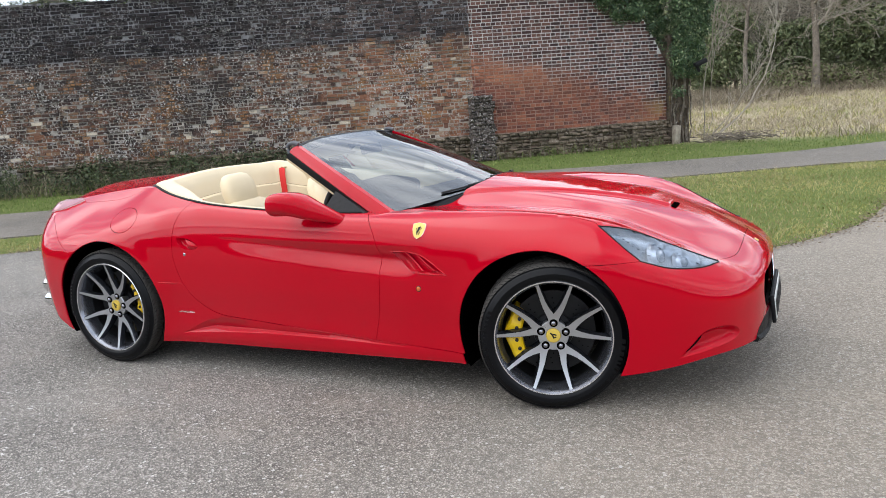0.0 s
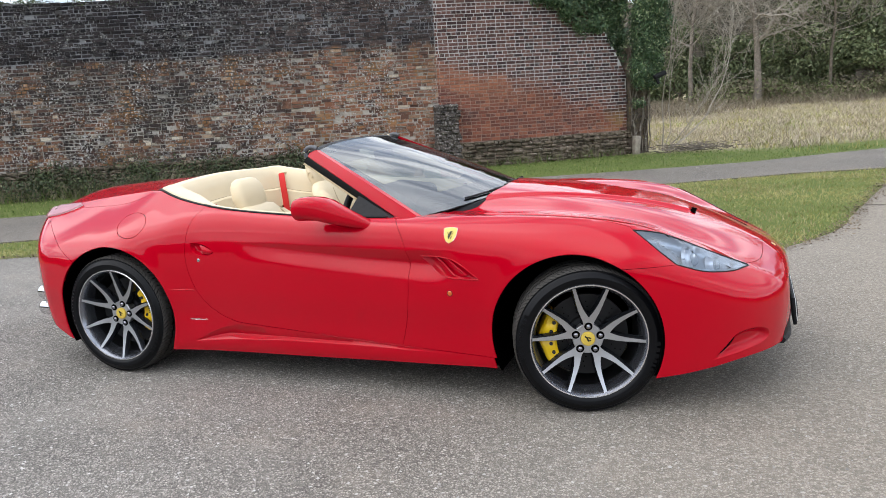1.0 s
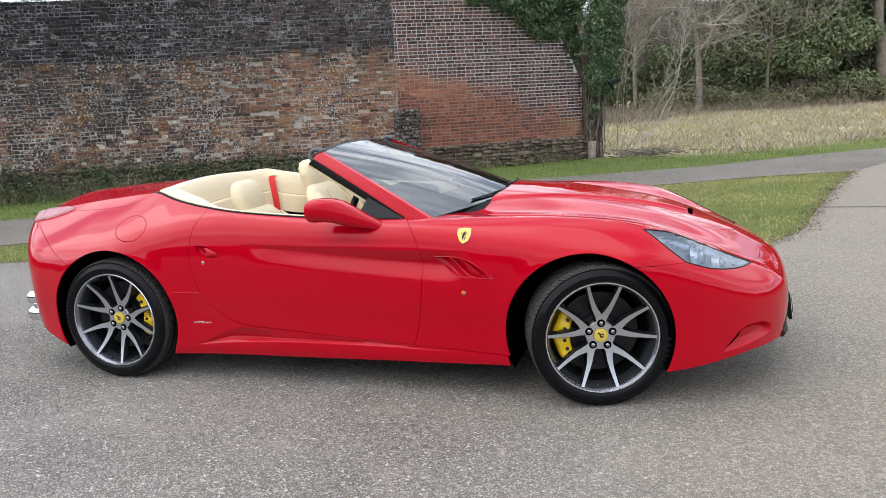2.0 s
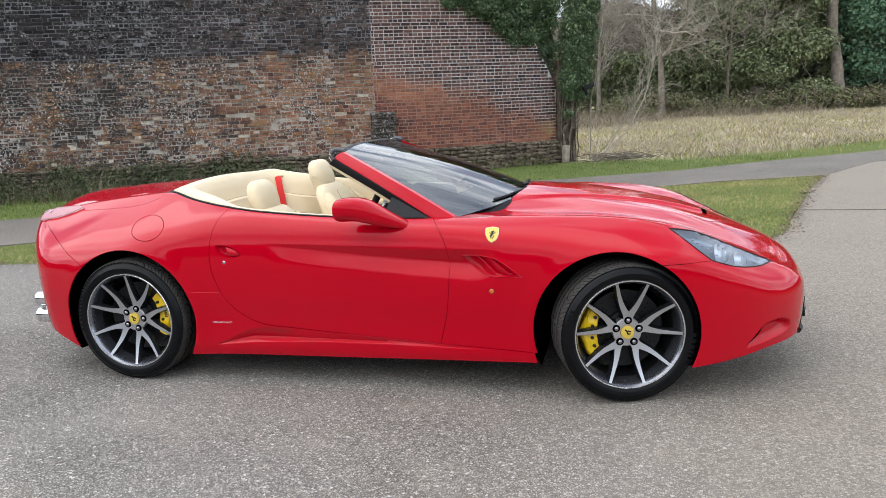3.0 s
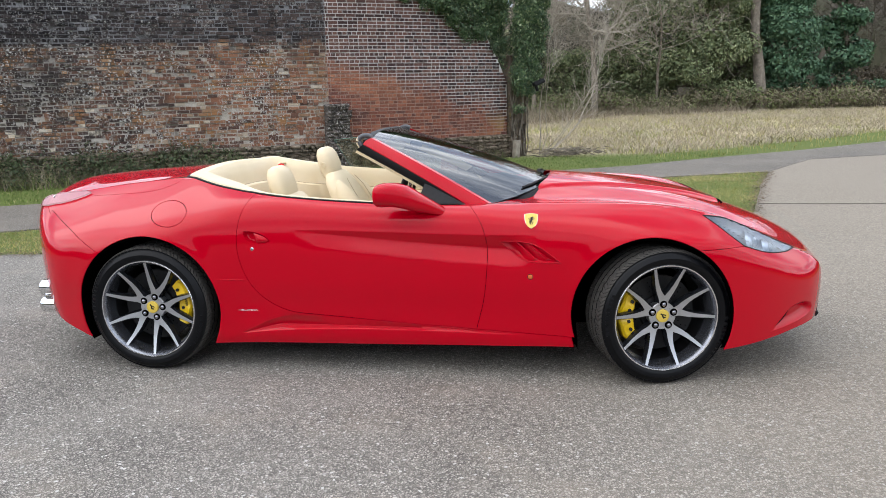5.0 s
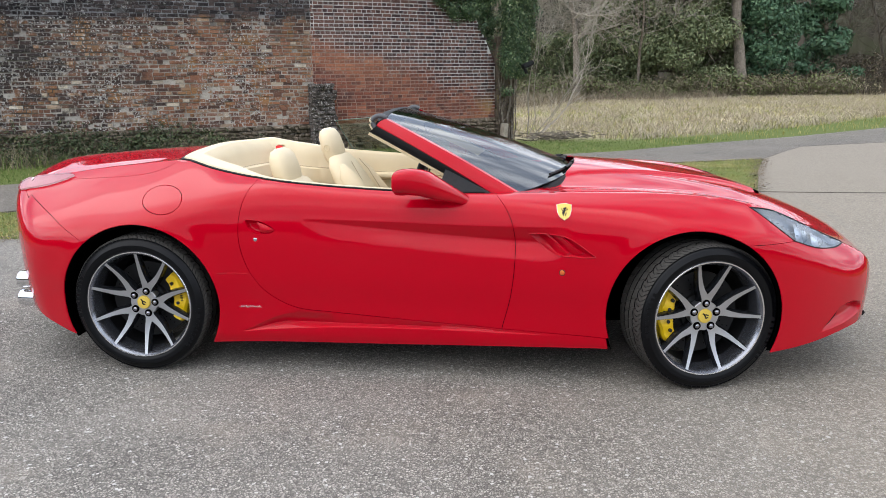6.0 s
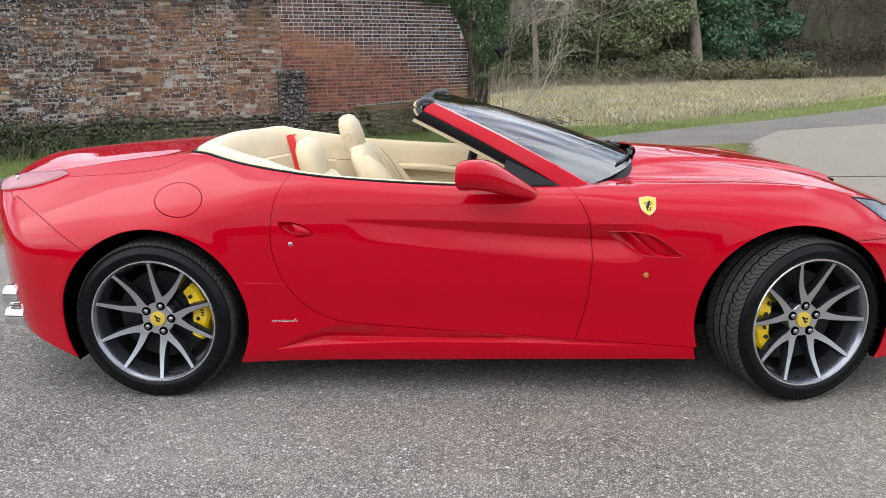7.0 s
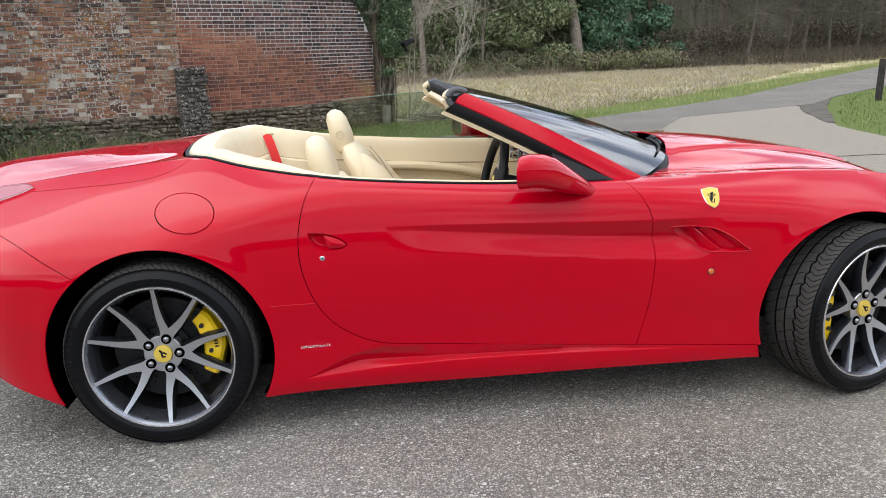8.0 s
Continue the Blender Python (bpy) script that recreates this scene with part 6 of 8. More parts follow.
def tread_mesh(radius, width):
    """Tread blocks standing on the tyre's carcass."""
    bm = bmesh.new()
    crown = lambda v: radius - 0.003 * abs(2 * v - 1) ** 3 - 0.011 * max(0.0, (0.12 - min(v, 1 - v)) / 0.08) ** 2
    pitches = 46
    wave = lambda u: 0.020 * math.sin(2 * math.pi * u) + 0.006 * math.sin(4 * math.pi * u)
    ribs = ((0.050, 0.285, 0, 1, lambda v: 1.9 * (v - 0.05) + 0.30 * math.sin((v - 0.05) * 17), 0.035, 2),
            (0.318, 0.475, 1, 0, lambda v: 2.6 * v, 0.030, 1), (0.507, 0.660, 0, 0, lambda v: 2.6 * v, 0.028, 1),
            (0.692, 0.950, 0, 0, lambda v: 1.3 * v + 0.15 * math.sin(v * 17), 0.035, 1))
    for v0, v1, w0, w1, slant, gap, per in ribs:
        nu, nv = 4, 6
        for k in range(pitches * per):
            top, low = [], []
            for i in range(nu + 1):
                row, under = [], []
                for j in range(nv + 1):
                    f = j / nv
                    u = (k + gap * per + (1 - 2 * gap * per) * i / nu) / per + slant(v0 + (v1 - v0) * f)
                    v = v0 + (v1 - v0) * f + wave(u) * (w0 * (1 - f) + w1 * f)
                    a = 2 * math.pi * u / pitches
                    r = crown(v)
                    row.append(bm.verts.new((r * math.cos(a), r * math.sin(a), -width * v)))
                    under.append((a, r, v))
                top.append(row)
                low.append(under)
            for i in range(nu):
                for j in range(nv):
                    bm.faces.new((top[i][j], top[i + 1][j], top[i + 1][j + 1], top[i][j + 1])).material_index = 1
            edge = [(i, 0) for i in range(nu + 1)] + [(nu, j) for j in range(1, nv + 1)] + [(i, nv) for i in range(nu - 1, -1, -1)] + [(0, j) for j in range(nv - 1, 0, -1)]
            deep = []
            for i, j in edge:
                a, r, v = low[i][j]
                deep.append(bm.verts.new(((r - 0.0068) * math.cos(a), (r - 0.0068) * math.sin(a), -width * v)))
            for q in range(len(edge)):
                i, j = edge[q]
                i2, j2 = edge[(q + 1) % len(edge)]
                bm.faces.new((top[i][j], top[i2][j2], deep[(q + 1) % len(edge)], deep[q]))
    return bm


def ring_text_bars(bm, r0, r1, start, count, z):
    """Raised plain bars on a sidewall, where the lettering stands."""
    rnd = random.Random(4)
    a = start
    for k in range(count):
        w = rnd.uniform(0.04, 0.075)
        box_bm(bm, ((r1 - r0), w * r0, 0.0012), pose(0, 0, 0, 0, 0, math.degrees(a)) @ pose((r0 + r1) / 2, 0, z), 0.0004, 1)
        a += w + 0.025
    return bm


def spoke_mesh(sign):
    """One arm of a pair: machined face, grey flanks."""
    bm = bmesh.new()
    rings = []
    for t in np.linspace(0, 1, 21):
        r = 0.045 + 0.209 * t
        lat = float(np.interp(r, (0.075, 0.088, 0.100, 0.115, 0.135, 0.165, 0.20, 0.254), (0.005, 0.010, 0.0165, 0.0255, 0.0355, 0.0475, 0.0590, 0.0755)))
        off = sign * lat / r
        z = -0.055 + 0.044 * t ** 1.7
        w = float(np.interp(r, (0.045, 0.085, 0.100, 0.115, 0.135, 0.165, 0.20, 0.245, 0.254), (0.0185, 0.0185, 0.0165, 0.0142, 0.0122, 0.0100, 0.0084, 0.0068, 0.0085)))
        d = 0.050 - 0.026 * t
        c = Vector((math.cos(off), math.sin(off), 0)) * r
        s = Vector((-math.sin(off), math.cos(off), 0))
        rings.append([c + s * w + Vector((0, 0, z)), c + s * (w + 0.0022) + Vector((0, 0, z - 0.003)), c + s * (w + 0.008) + Vector((0, 0, z - d)),
                      c - s * (w + 0.008) + Vector((0, 0, z - d)), c - s * (w + 0.0022) + Vector((0, 0, z - 0.003)), c - s * w + Vector((0, 0, z))])
    made = loft(bm, rings)
    for f in bm.faces:
        top = all(min(abs((v.co - q).length) for ring in rings for q in (ring[0], ring[5])) < 1e-6 for v in f.verts)
        f.material_index = 0 if top else 1
    return bm


def make_wheel(name, m, radius, width, turn, label):
    """Wheel with its outer side at local z = 0."""
    bm = bmesh.new()
    revolve(bm, [(0.262, -0.010), (0.265, -0.006), (0.262, -0.003), (0.257, -0.004), (0.251, -0.012), (0.245, -0.022), (0.241, -0.05), (0.232, -0.09), (0.226, -width + 0.02), (0.262, -width + 0.012)], 96)
    # deep barrel faces near-black: the shade behind the spokes put into the colour
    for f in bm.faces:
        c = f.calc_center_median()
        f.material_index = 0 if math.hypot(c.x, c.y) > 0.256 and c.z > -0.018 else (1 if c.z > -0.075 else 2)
    wheel = part(name, bm, [LIP, RIM_HUB, DISC_AND_SHADE], car, label)
    wheel.matrix_world = m
    spin = pose(0, 0, 0, 0, 0, turn)
    tyre = part("tyre", tyre_mesh(radius, width), [RUBBER, TREAD], wheel, "black low-profile tyre with worn tread")
    tyre.matrix_parent_inverse = Matrix()
    tagged(part("tread", tread_mesh(radius, width), [RUBBER, TREAD], wheel, "worn tread blocks"), kind="stuff")
    bars = part("sidewall_lettering", ring_text_bars(ring_text_bars(bmesh.new(), 0.290, 0.312, 2.7, 9, 0.0032), 0.290, 0.312, 5.6, 9, 0.0032), RUBBER, wheel)
    tagged(bars, kind="stuff")
    for k in range(5):
        for s in (-1, 1):
            if not spokes.get(s):
                spokes[s] = part("spoke", spoke_mesh(s), [RIM, RIM_DARK], wheel)
                ob = spokes[s]
            else:
                ob = new("spoke", spokes[s].data)
                ob.parent = wheel
            ob.matrix_local = pose(0, 0, 0, 0, 0, turn + 72 * k)
    bm = bmesh.new()
    r = revolve(bm, [(0.044, -0.110), (0.066, -0.104), (0.0690, -0.066), (0.0685, -0.0575), (0.0660, -0.0548), (0.060, -0.0550), (0.050, -0.0553), (0.034, -0.0553), (0.033, -0.058)], 60)
    hub = part("hub", bm, [RIM], wheel)
    bm = bmesh.new()
    r = revolve(bm, [(0.0325, -0.060), (0.0325, -0.050), (0.031, -0.0475), (0.027, -0.0465), (0.0001, -0.0455)], 40)
    capm = part("centre_cap", bm, BADGE_YELLOW, wheel, "yellow centre cap with dark emblem")
    bm = bmesh.new()
    for sx, sy, px, py, rz in ((0.020, 0.007, 0.001, 0.003, 25), (0.006, 0.016, 0.006, -0.006, -15), (0.006, 0.014, -0.007, -0.006, 20), (0.007, 0.012, 0.010, 0.010, -30)):
        box_bm(bm, (sx, sy, 0.002), pose(px, py, -0.0455, 0, 0, rz), 0.0006, 1)
    bmesh.ops.transform(bm, matrix=spin, verts=bm.verts)
    part("emblem", bm, BLACK, wheel)
    for k in range(5):
        a = math.radians(turn + 72 * k)
        mm = pose(0.0575 * math.cos(a), 0.0575 * math.sin(a), 0)
        if "nut" not in spokes:
            # a flat near-black disc stands in for the shaded pocket
            bm = bmesh.new()
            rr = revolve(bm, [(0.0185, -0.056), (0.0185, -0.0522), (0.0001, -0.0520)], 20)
            part_pocket = part("nut_pocket", bm, SHADE_BLACK, wheel)
            cap_bm = bmesh.new()
            rr = revolve(cap_bm, [(0.0112, -0.060), (0.0112, -0.0500), (0.0100, -0.0465), (0.0070, -0.0440), (0.0001, -0.0428)], 16)
            spokes["nut"] = part("wheel_nut", cap_bm, NUT, wheel)
            spokes["pocket"] = part_pocket
            obs = (part_pocket, spokes["nut"])
        else:
            obs = []
            for key, nm in (("pocket", "nut_pocket"), ("nut", "wheel_nut")):
                o = new(nm, spokes[key].data)
                o.parent = wheel
                obs.append(o)
        for o in obs:
            o.matrix_local = mm
    bm = bmesh.new()
    tube(bm, [(0.238 * math.cos(math.radians(turn + 178)), 0.238 * math.sin(math.radians(turn + 178)), -0.035), (0.226 * math.cos(math.radians(turn + 178)), 0.226 * math.sin(math.radians(turn + 178)), -0.022)], 0.0045, 8)
    part("valve", bm, BLACK, wheel)
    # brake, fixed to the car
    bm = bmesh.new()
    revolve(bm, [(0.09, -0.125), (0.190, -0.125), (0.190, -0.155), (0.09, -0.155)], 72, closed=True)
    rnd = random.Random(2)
    disc = part("brake_disc", bm, DISC_AND_SHADE, car)
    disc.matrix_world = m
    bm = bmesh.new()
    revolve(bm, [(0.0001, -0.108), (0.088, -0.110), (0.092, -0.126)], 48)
    bell = part("disc_bell", bm, DISC_AND_SHADE, disc)
    # flat near-black discs stand in for the shaded holes
    bm = bmesh.new()
    for k in range(48):
        a, r = k * 0.39, 0.108 + 0.064 * ((k * 5) % 12) / 11
        revolve(bm, [(0.0001, -0.1244), (0.0032, -0.1244), (0.0032, -0.127)], 8, pose(r * math.cos(a), r * math.sin(a), 0))
    tagged(part("drill_holes", bm, SHADE_BLACK, disc), kind="stuff")
    return wheel


def make_caliper(m, angle):
    """A caliper hugging the disc, its middle at the given angle."""
    bm = bmesh.new()
    rings = []
    for t in np.linspace(-1, 1, 17):
        a = math.radians(angle + 37 * t)
        e = 1 - 0.25 * abs(t) ** 6
        hump = 0.010 * math.cos(t * math.pi * 2)
        r0, r1 = 0.140 + 0.012 * abs(t) ** 3, 0.216 + hump * 0.6 - 0.014 * abs(t) ** 4
        z1, z0 = -0.076 - 0.004 * math.cos(t * 9), -0.185
        cr = [(r0, z0), (r0, z1 - 0.008), (r0 + 0.008, z1), (r1 - 0.014, z1), (r1 - 0.003, z1 - 0.010), (r1, z1 - 0.03), (r1, z0)]
        rings.append([Vector((r * math.cos(a), r * math.sin(a), z)) for r, z in cr])
    loft(bm, rings)
    cal = part("brake_caliper", bm, YELLOW, car, "yellow brake caliper")
    cal.matrix_world = m
    bm = bmesh.new()
    for t in (-0.75, -0.3, 0.3, 0.75):
        a = math.radians(angle + 33 * t)
        revolve(bm, [(0.0001, -0.068), (0.008, -0.069), (0.009, -0.08)], 12, pose(0.166 * math.cos(a), 0.166 * math.sin(a), 0))
    tagged(part("caliper_bolts", bm, RIM_DARK, cal), kind="stuff")
    bm = bmesh.new()
    for k in range(6):
        a = math.radians(angle - 9 + 3.4 * k)
        box_bm(bm, (0.013, 0.006, 0.002), pose(0, 0, 0, 0, 0, math.degrees(a)) @ pose(0.186, 0, -0.0765), 0.0005, 1)
    tagged(part("caliper_lettering", bm, BLACK, cal), kind="stuff")
    return cal


spokes = {}
STEER = 17
LEFT = Matrix(((-1, 0, 0, 0), (0, 0, 1, 0), (0, 1, 0, 0), (0, 0, 0, 1)))
make_wheel("rear_wheel", pose(0, -0.945, 0.338) @ RIGHT, 0.338, 0.275, 73, "five pairs of spokes in machined grey alloy")
make_caliper(pose(0, -0.945, 0.338) @ RIGHT, 8)
make_wheel("rear_wheel", pose(0, 0.945, 0.338) @ LEFT, 0.338, 0.275, 85, "five pairs of spokes in machined grey alloy")
make_caliper(pose(0, 0.945, 0.338) @ LEFT, 172)
for s, q in ((-1, RIGHT), (1, LEFT)):
    at = pose(FRONT_X, s * 0.815, 0.337) @ pose(0, 0, 0, 0, 0, STEER) @ pose(0, s * 0.125, 0) @ q
    make_wheel("front_wheel", at, 0.337, 0.245, 87, "five pairs of spokes in machined grey alloy, steered to the left")
    make_caliper(at, 178 if s < 0 else 2)

# wheel housings and floor: their near-black colour stands in for deep shade
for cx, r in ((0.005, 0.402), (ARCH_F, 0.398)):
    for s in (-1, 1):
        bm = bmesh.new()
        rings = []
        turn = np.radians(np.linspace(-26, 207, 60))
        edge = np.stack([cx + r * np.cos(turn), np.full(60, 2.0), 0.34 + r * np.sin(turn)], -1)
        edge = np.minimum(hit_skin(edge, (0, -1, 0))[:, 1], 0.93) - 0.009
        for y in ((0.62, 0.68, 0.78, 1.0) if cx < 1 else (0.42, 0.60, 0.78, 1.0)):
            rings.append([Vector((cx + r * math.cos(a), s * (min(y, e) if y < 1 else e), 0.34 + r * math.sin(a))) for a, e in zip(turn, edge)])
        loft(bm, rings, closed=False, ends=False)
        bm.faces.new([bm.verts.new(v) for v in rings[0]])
        part("wheel_housing", bm, SHADE_BLACK, car, "wheel housing coloured near-black for the shade inside")
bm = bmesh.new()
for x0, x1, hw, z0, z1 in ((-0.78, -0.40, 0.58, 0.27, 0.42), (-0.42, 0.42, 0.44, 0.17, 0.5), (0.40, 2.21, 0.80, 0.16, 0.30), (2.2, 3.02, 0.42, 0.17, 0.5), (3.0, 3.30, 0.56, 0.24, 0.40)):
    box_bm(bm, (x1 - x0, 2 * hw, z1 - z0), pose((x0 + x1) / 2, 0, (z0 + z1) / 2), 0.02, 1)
part("floor_pan", bm, SHADE_BLACK, car)

# near-black sheets added behind the skin, so that its gaps look shaded
for nm, line, way, whole in (("gap_backing", chain(L_DOOR_REAR[::-1], rim_line(0.585, 0.125), L_BOOT_SIDE, np.array([L_TAIL_LAMP_OUT[-1]]), L_TAIL_LAMP_OUT[::-1], L_CUT_R[::-1], L_ARCH_R1[::-1], BOTTOM[::-1], SILL_END[::-1], L_SILL[::-1], L_DOOR_LOW[::-1]), DIAG, False),
                             ("gap_backing", chain(L_DOOR_REAR, L_DOOR_LOW, L_SILL, L_ARCH_F1, L_CUT, L_LAMP_REAR, L_HOOD_SIDE[::-1], L_SCUTTLE[::-1], L_DOOR_TOP), DIAG, False)):
    skin_panel(nm, line, way, car, SHADE_BLACK, gap=-0.002, depth=0, grid=0.04, lift=-0.032)
for nm, line, way in (("gap_backing", chain(L_HOOD_SIDE, L_LAMP_TOP, L_HOOD_NOSE, skin_top([(3.40, 0), (2.10, 0)]), L_HOOD_REAR), (-0.12, 0, -1)),
                      ("gap_backing", chain(L_BOOT_SIDE, L_BOOT_TAIL, skin_top([(-0.88, 0), (0.02, 0)]), L_BOOT_FRONT), (0.1, 0, -1)),
                      ("gap_backing", BUMPER, (-1, -0.75, -0.45))):
    skin_panel(nm, line, way, car, SHADE_BLACK, [INTAKE] if line is BUMPER else (), gap=-0.002, depth=0, grid=0.04, lift=-0.030, whole=True)


def on_side(x, z, s=-1, out=0.0):
    """Pose on the side of the car: local z outwards, local y up."""
    p = hit_skin(np.array([(x, 2.0, z)]), (0, -1, 0))
    n = skin_normal(p)[0]
    p = p[0] + n * out
    n, p = Vector(n), Vector(p)
    n.y *= -s * -1 if s > 0 else -1
    p.y *= s
    up = Vector((0, 0, 1))
    xx = up.cross(n).normalized()
    yy = n.cross(xx)
    return Matrix(((xx.x, yy.x, n.x, p.x), (xx.y, yy.y, n.y, p.y), (xx.z, yy.z, n.z, p.z), (0, 0, 0, 1)))


def shield(bm, w, h, z0, z1):
    pts = [(-0.5, 0.42), (-0.3, 0.46), (0, 0.5), (0.3, 0.46), (0.5, 0.42), (0.49, 0.1), (0.42, -0.15), (0.28, -0.36), (0, -0.5), (-0.28, -0.36), (-0.42, -0.15), (-0.49, 0.1)]
    rings = [[Vector((x * w, y * h, z0)) for x, y in pts], [Vector((x * w, y * h, z1 - 0.001)) for x, y in pts], [Vector((x * w * 0.96, y * h * 0.97, z1)) for x, y in pts]]
    loft(bm, rings)
    return bm


for s in (-1, 1):
    at = on_side(2.024, 0.804, s)
    b = part("wing_badge", shield(bmesh.new(), 0.066, 0.088, -0.004, 0.003), CHROME, car, "yellow enamel shield with chrome edge")
    b.matrix_world = at
    part("enamel", shield(bmesh.new(), 0.0635, 0.0850, 0.002, 0.0042), BADGE_YELLOW, b)
    bm = bmesh.new()
    for sx, sy, px, py, rz in ((0.009, 0.030, 0.000, 0.004, -12), (0.016, 0.008, 0.003, 0.016, 25), (0.006, 0.020, -0.006, -0.012, 15), (0.005, 0.018, 0.006, -0.014, -20), (0.014, 0.004, 0.011, 0.008, 35), (0.004, 0.016, -0.010, 0.008, 30)):
        box_bm(bm, (sx, sy, 0.0012), pose(px, py, 0.0046, 0, 0, rz), 0.0004, 1)
    part("emblem", bm, BLACK, b)
    # round side repeater
    bm = bmesh.new()
    revolve(bm, [(0.0115, -0.004), (0.0115, 0.002), (0.009, 0.005), (0.0001, 0.0062)], 20)
    rp = part("side_repeater", bm, AMBER, car, "small round amber repeater")
    rp.matrix_world = on_side(2.02, 0.533, s)
    bm = bmesh.new()
    revolve(bm, [(0.0115, 0.000), (0.0145, 0.001), (0.0145, -0.003)], 20)
    part("bezel", bm, BLACK, rp)
    # lock barrel under the handle
    bm = bmesh.new()
    revolve(bm, [(0.009, -0.004), (0.009, 0.0015), (0.0075, 0.0022), (0.0001, 0.0022)], 20)
    kp = part("lock_barrel", bm, STEEL, car)
    kp.matrix_world = on_side(0.59, 0.662, s, -0.001)
    bm = box((0.0025, 0.009, 0.001), pose(0, 0, 0.0026), 0.0002, 1)
    part("key_slot", bm, BLACK, kp)
    # script on the rear quarter: plain strokes
    bm = bmesh.new()
    rnd = random.Random(9)
    x = -0.052
    while x < 0.052:
        w = rnd.uniform(0.0022, 0.0045)
        box_bm(bm, (w, rnd.choice((0.004, 0.004, 0.008)), 0.0014), pose(x, rnd.uniform(-0.001, 0.002), 0.0008, 0, 0, -18), 0.0004, 1)
        x += w + 0.0028
    box_bm(bm, (0.108, 0.0010, 0.0014), pose(0, -0.004, 0.0006), 0.0004, 1)
    sc = part("script_badge", bm, CHROME, car, "small chrome script strokes")
    sc.matrix_world = on_side(0.545, 0.333, s)
    # thin cut between arch and door
    bm = bmesh.new()
    tube(bm, [Vector(q) for q in skin_side([(0.40, 0.502), (0.552, 0.498)], 0.02) * (1, -1 if s < 0 else 1, 1)], 0.0024, 6)
    part("quarter_seam", bm, PAINT, car)

    # door handle: bowl and flap
    bm = bmesh.new()
    bm.free()
    skin_panel("handle_bowl", HANDLE, (0, -1, -0.1), car, PAINT, gap=-0.002, grid=0.006, lift=lambda d, p: -0.002 - 0.022 * smooth01(d / 0.011), depth=0.0, sides="R" if s < 0 else "L")
    flap = chain(skin([(0.598, 0.89, 0.746), (0.65, 0.89, 0.728), (0.681, 0.89, 0.706)], (0, -1, 0), 0.008), skin([(0.681, 0.89, 0.706), (0.66, 0.89, 0.694), (0.612, 0.89, 0.694)], (0, -1, 0), 0.008), skin([(0.612, 0.89, 0.694), (0.606, 0.89, 0.72), (0.598, 0.89, 0.746)], (0, -1, 0), 0.008))
    skin_panel("door_handle", flap, (0, -1, -0.1), car, PAINT, gap=0.001, grid=0.008, lift=lambda d, p: -0.004 + 0.010 * np.sqrt(np.clip(d / 0.016, 0, 1)), depth=0.02, sides="R" if s < 0 else "L")

    # wing vent: dark hollow and three slanted fins
    bm = bmesh.new()
    bm.free()
    skin_panel("vent_hollow", VENT, (0, -1, -0.1), car, PAINT, gap=-0.002, grid=0.007, lift=lambda d, p: -0.002 - 0.018 * smooth01(d / 0.012), depth=0.0, sides="R" if s < 0 else "L")
    for k in range(3):
        x0 = 1.925 + 0.062 * k
        bm = bmesh.new()
        rings = []
        for t in np.linspace(0, 1, 6):
            x, z = x0 + 0.105 * t, 0.702 - 0.006 * k - (0.088 - 0.008 * k) * t
            mm = on_side(x, z, s)
            rings.append([mm @ Vector(q) for q in ((0.014 * (1 if s < 0 else -1), 0.006, -0.003), (0.019 * (1 if s < 0 else -1), 0.008, -0.008), (-0.016 * (1 if s < 0 else -1), -0.008, -0.021), (-0.020 * (1 if s < 0 else -1), -0.008, -0.017))])
        loft(bm, rings)
        part("vent_fin", bm, PAINT, car)
    bm = bmesh.new()
    tube(bm, [Vector((q[0], s * (q[1] + 0.001), q[2])) for q in np.concatenate([VENT, VENT[:1]])], 0.0028, 6)
    part("vent_edge", bm, PAINT, car)

    # headlamp
    lampline = chain(L_LAMP_REAR[::-1], L_LAMP_LOW[::-1], L_LAMP_TOP[::-1])
    side = "R" if s < 0 else "L"
    lens = skin_panel("headlamp", lampline, (-0.6, -0.8, -0.9), car, LENS, gap=0.003, grid=0.03, depth=0.004, lift=-0.001, sides=side, label="clear swept-back headlamp")[0]
    lens.visible_shadow = False
    pan = skin_panel("lamp_housing", lampline, (-0.6, -0.8, -0.9), lens, LAMP_GREY, gap=0.001, grid=0.014, depth=0.0, lift=lambda d, p: -0.003 - 0.032 * smooth01(d / 0.022), sides=side)
    bm = bmesh.new()
    tube(bm, [Vector((q[0], s * q[1], q[2])) for q in np.concatenate([lampline, lampline[:1]])], 0.003, 6)
    part("lamp_seal", bm, BLACK, lens)
    for (x, y, z), r in (((3.075, 0.71, 0.668), 0.050), ((3.165, 0.655, 0.632), 0.038)):
        bm = bmesh.new()
        m = look((x, s * y, z), (x - 1, s * (y - 0.25), z - 0.25))
        revolve(bm, [(r * 1.25, 0.0), (r * 1.15, 0.012), (r, 0.0), (r * 0.95, 0.010), (r * 0.75, 0.024), (r * 0.4, 0.033), (0.0001, 0.036)], 32, m)
        part("projector", bm, LAMP_EYE, lens, "bright projector bowl")
        bm = bmesh.new()
        revolve(bm, [(r * 0.62, 0.020), (r * 0.60, 0.034), (r * 0.45, 0.044), (r * 0.2, 0.049), (0.0001, 0.050)], 24, m)
        part("projector_lens", bm, EYE_GLASS, lens)
    for k in range(7):
        t = k / 6
        bm = bmesh.new()
        q = hit_skin(np.array([(2.915 + 0.13 * t, 2.0, 0.775 - 0.085 * t)]), (0, -1, 0))[0]
        box_bm(bm, (0.014, 0.008, 0.007), pose(q[0] + 0.02, s * (q[1] - 0.034), q[2] - 0.004), 0.002, 1)
        part("marker_led", bm, LAMP_SLOT, lens)

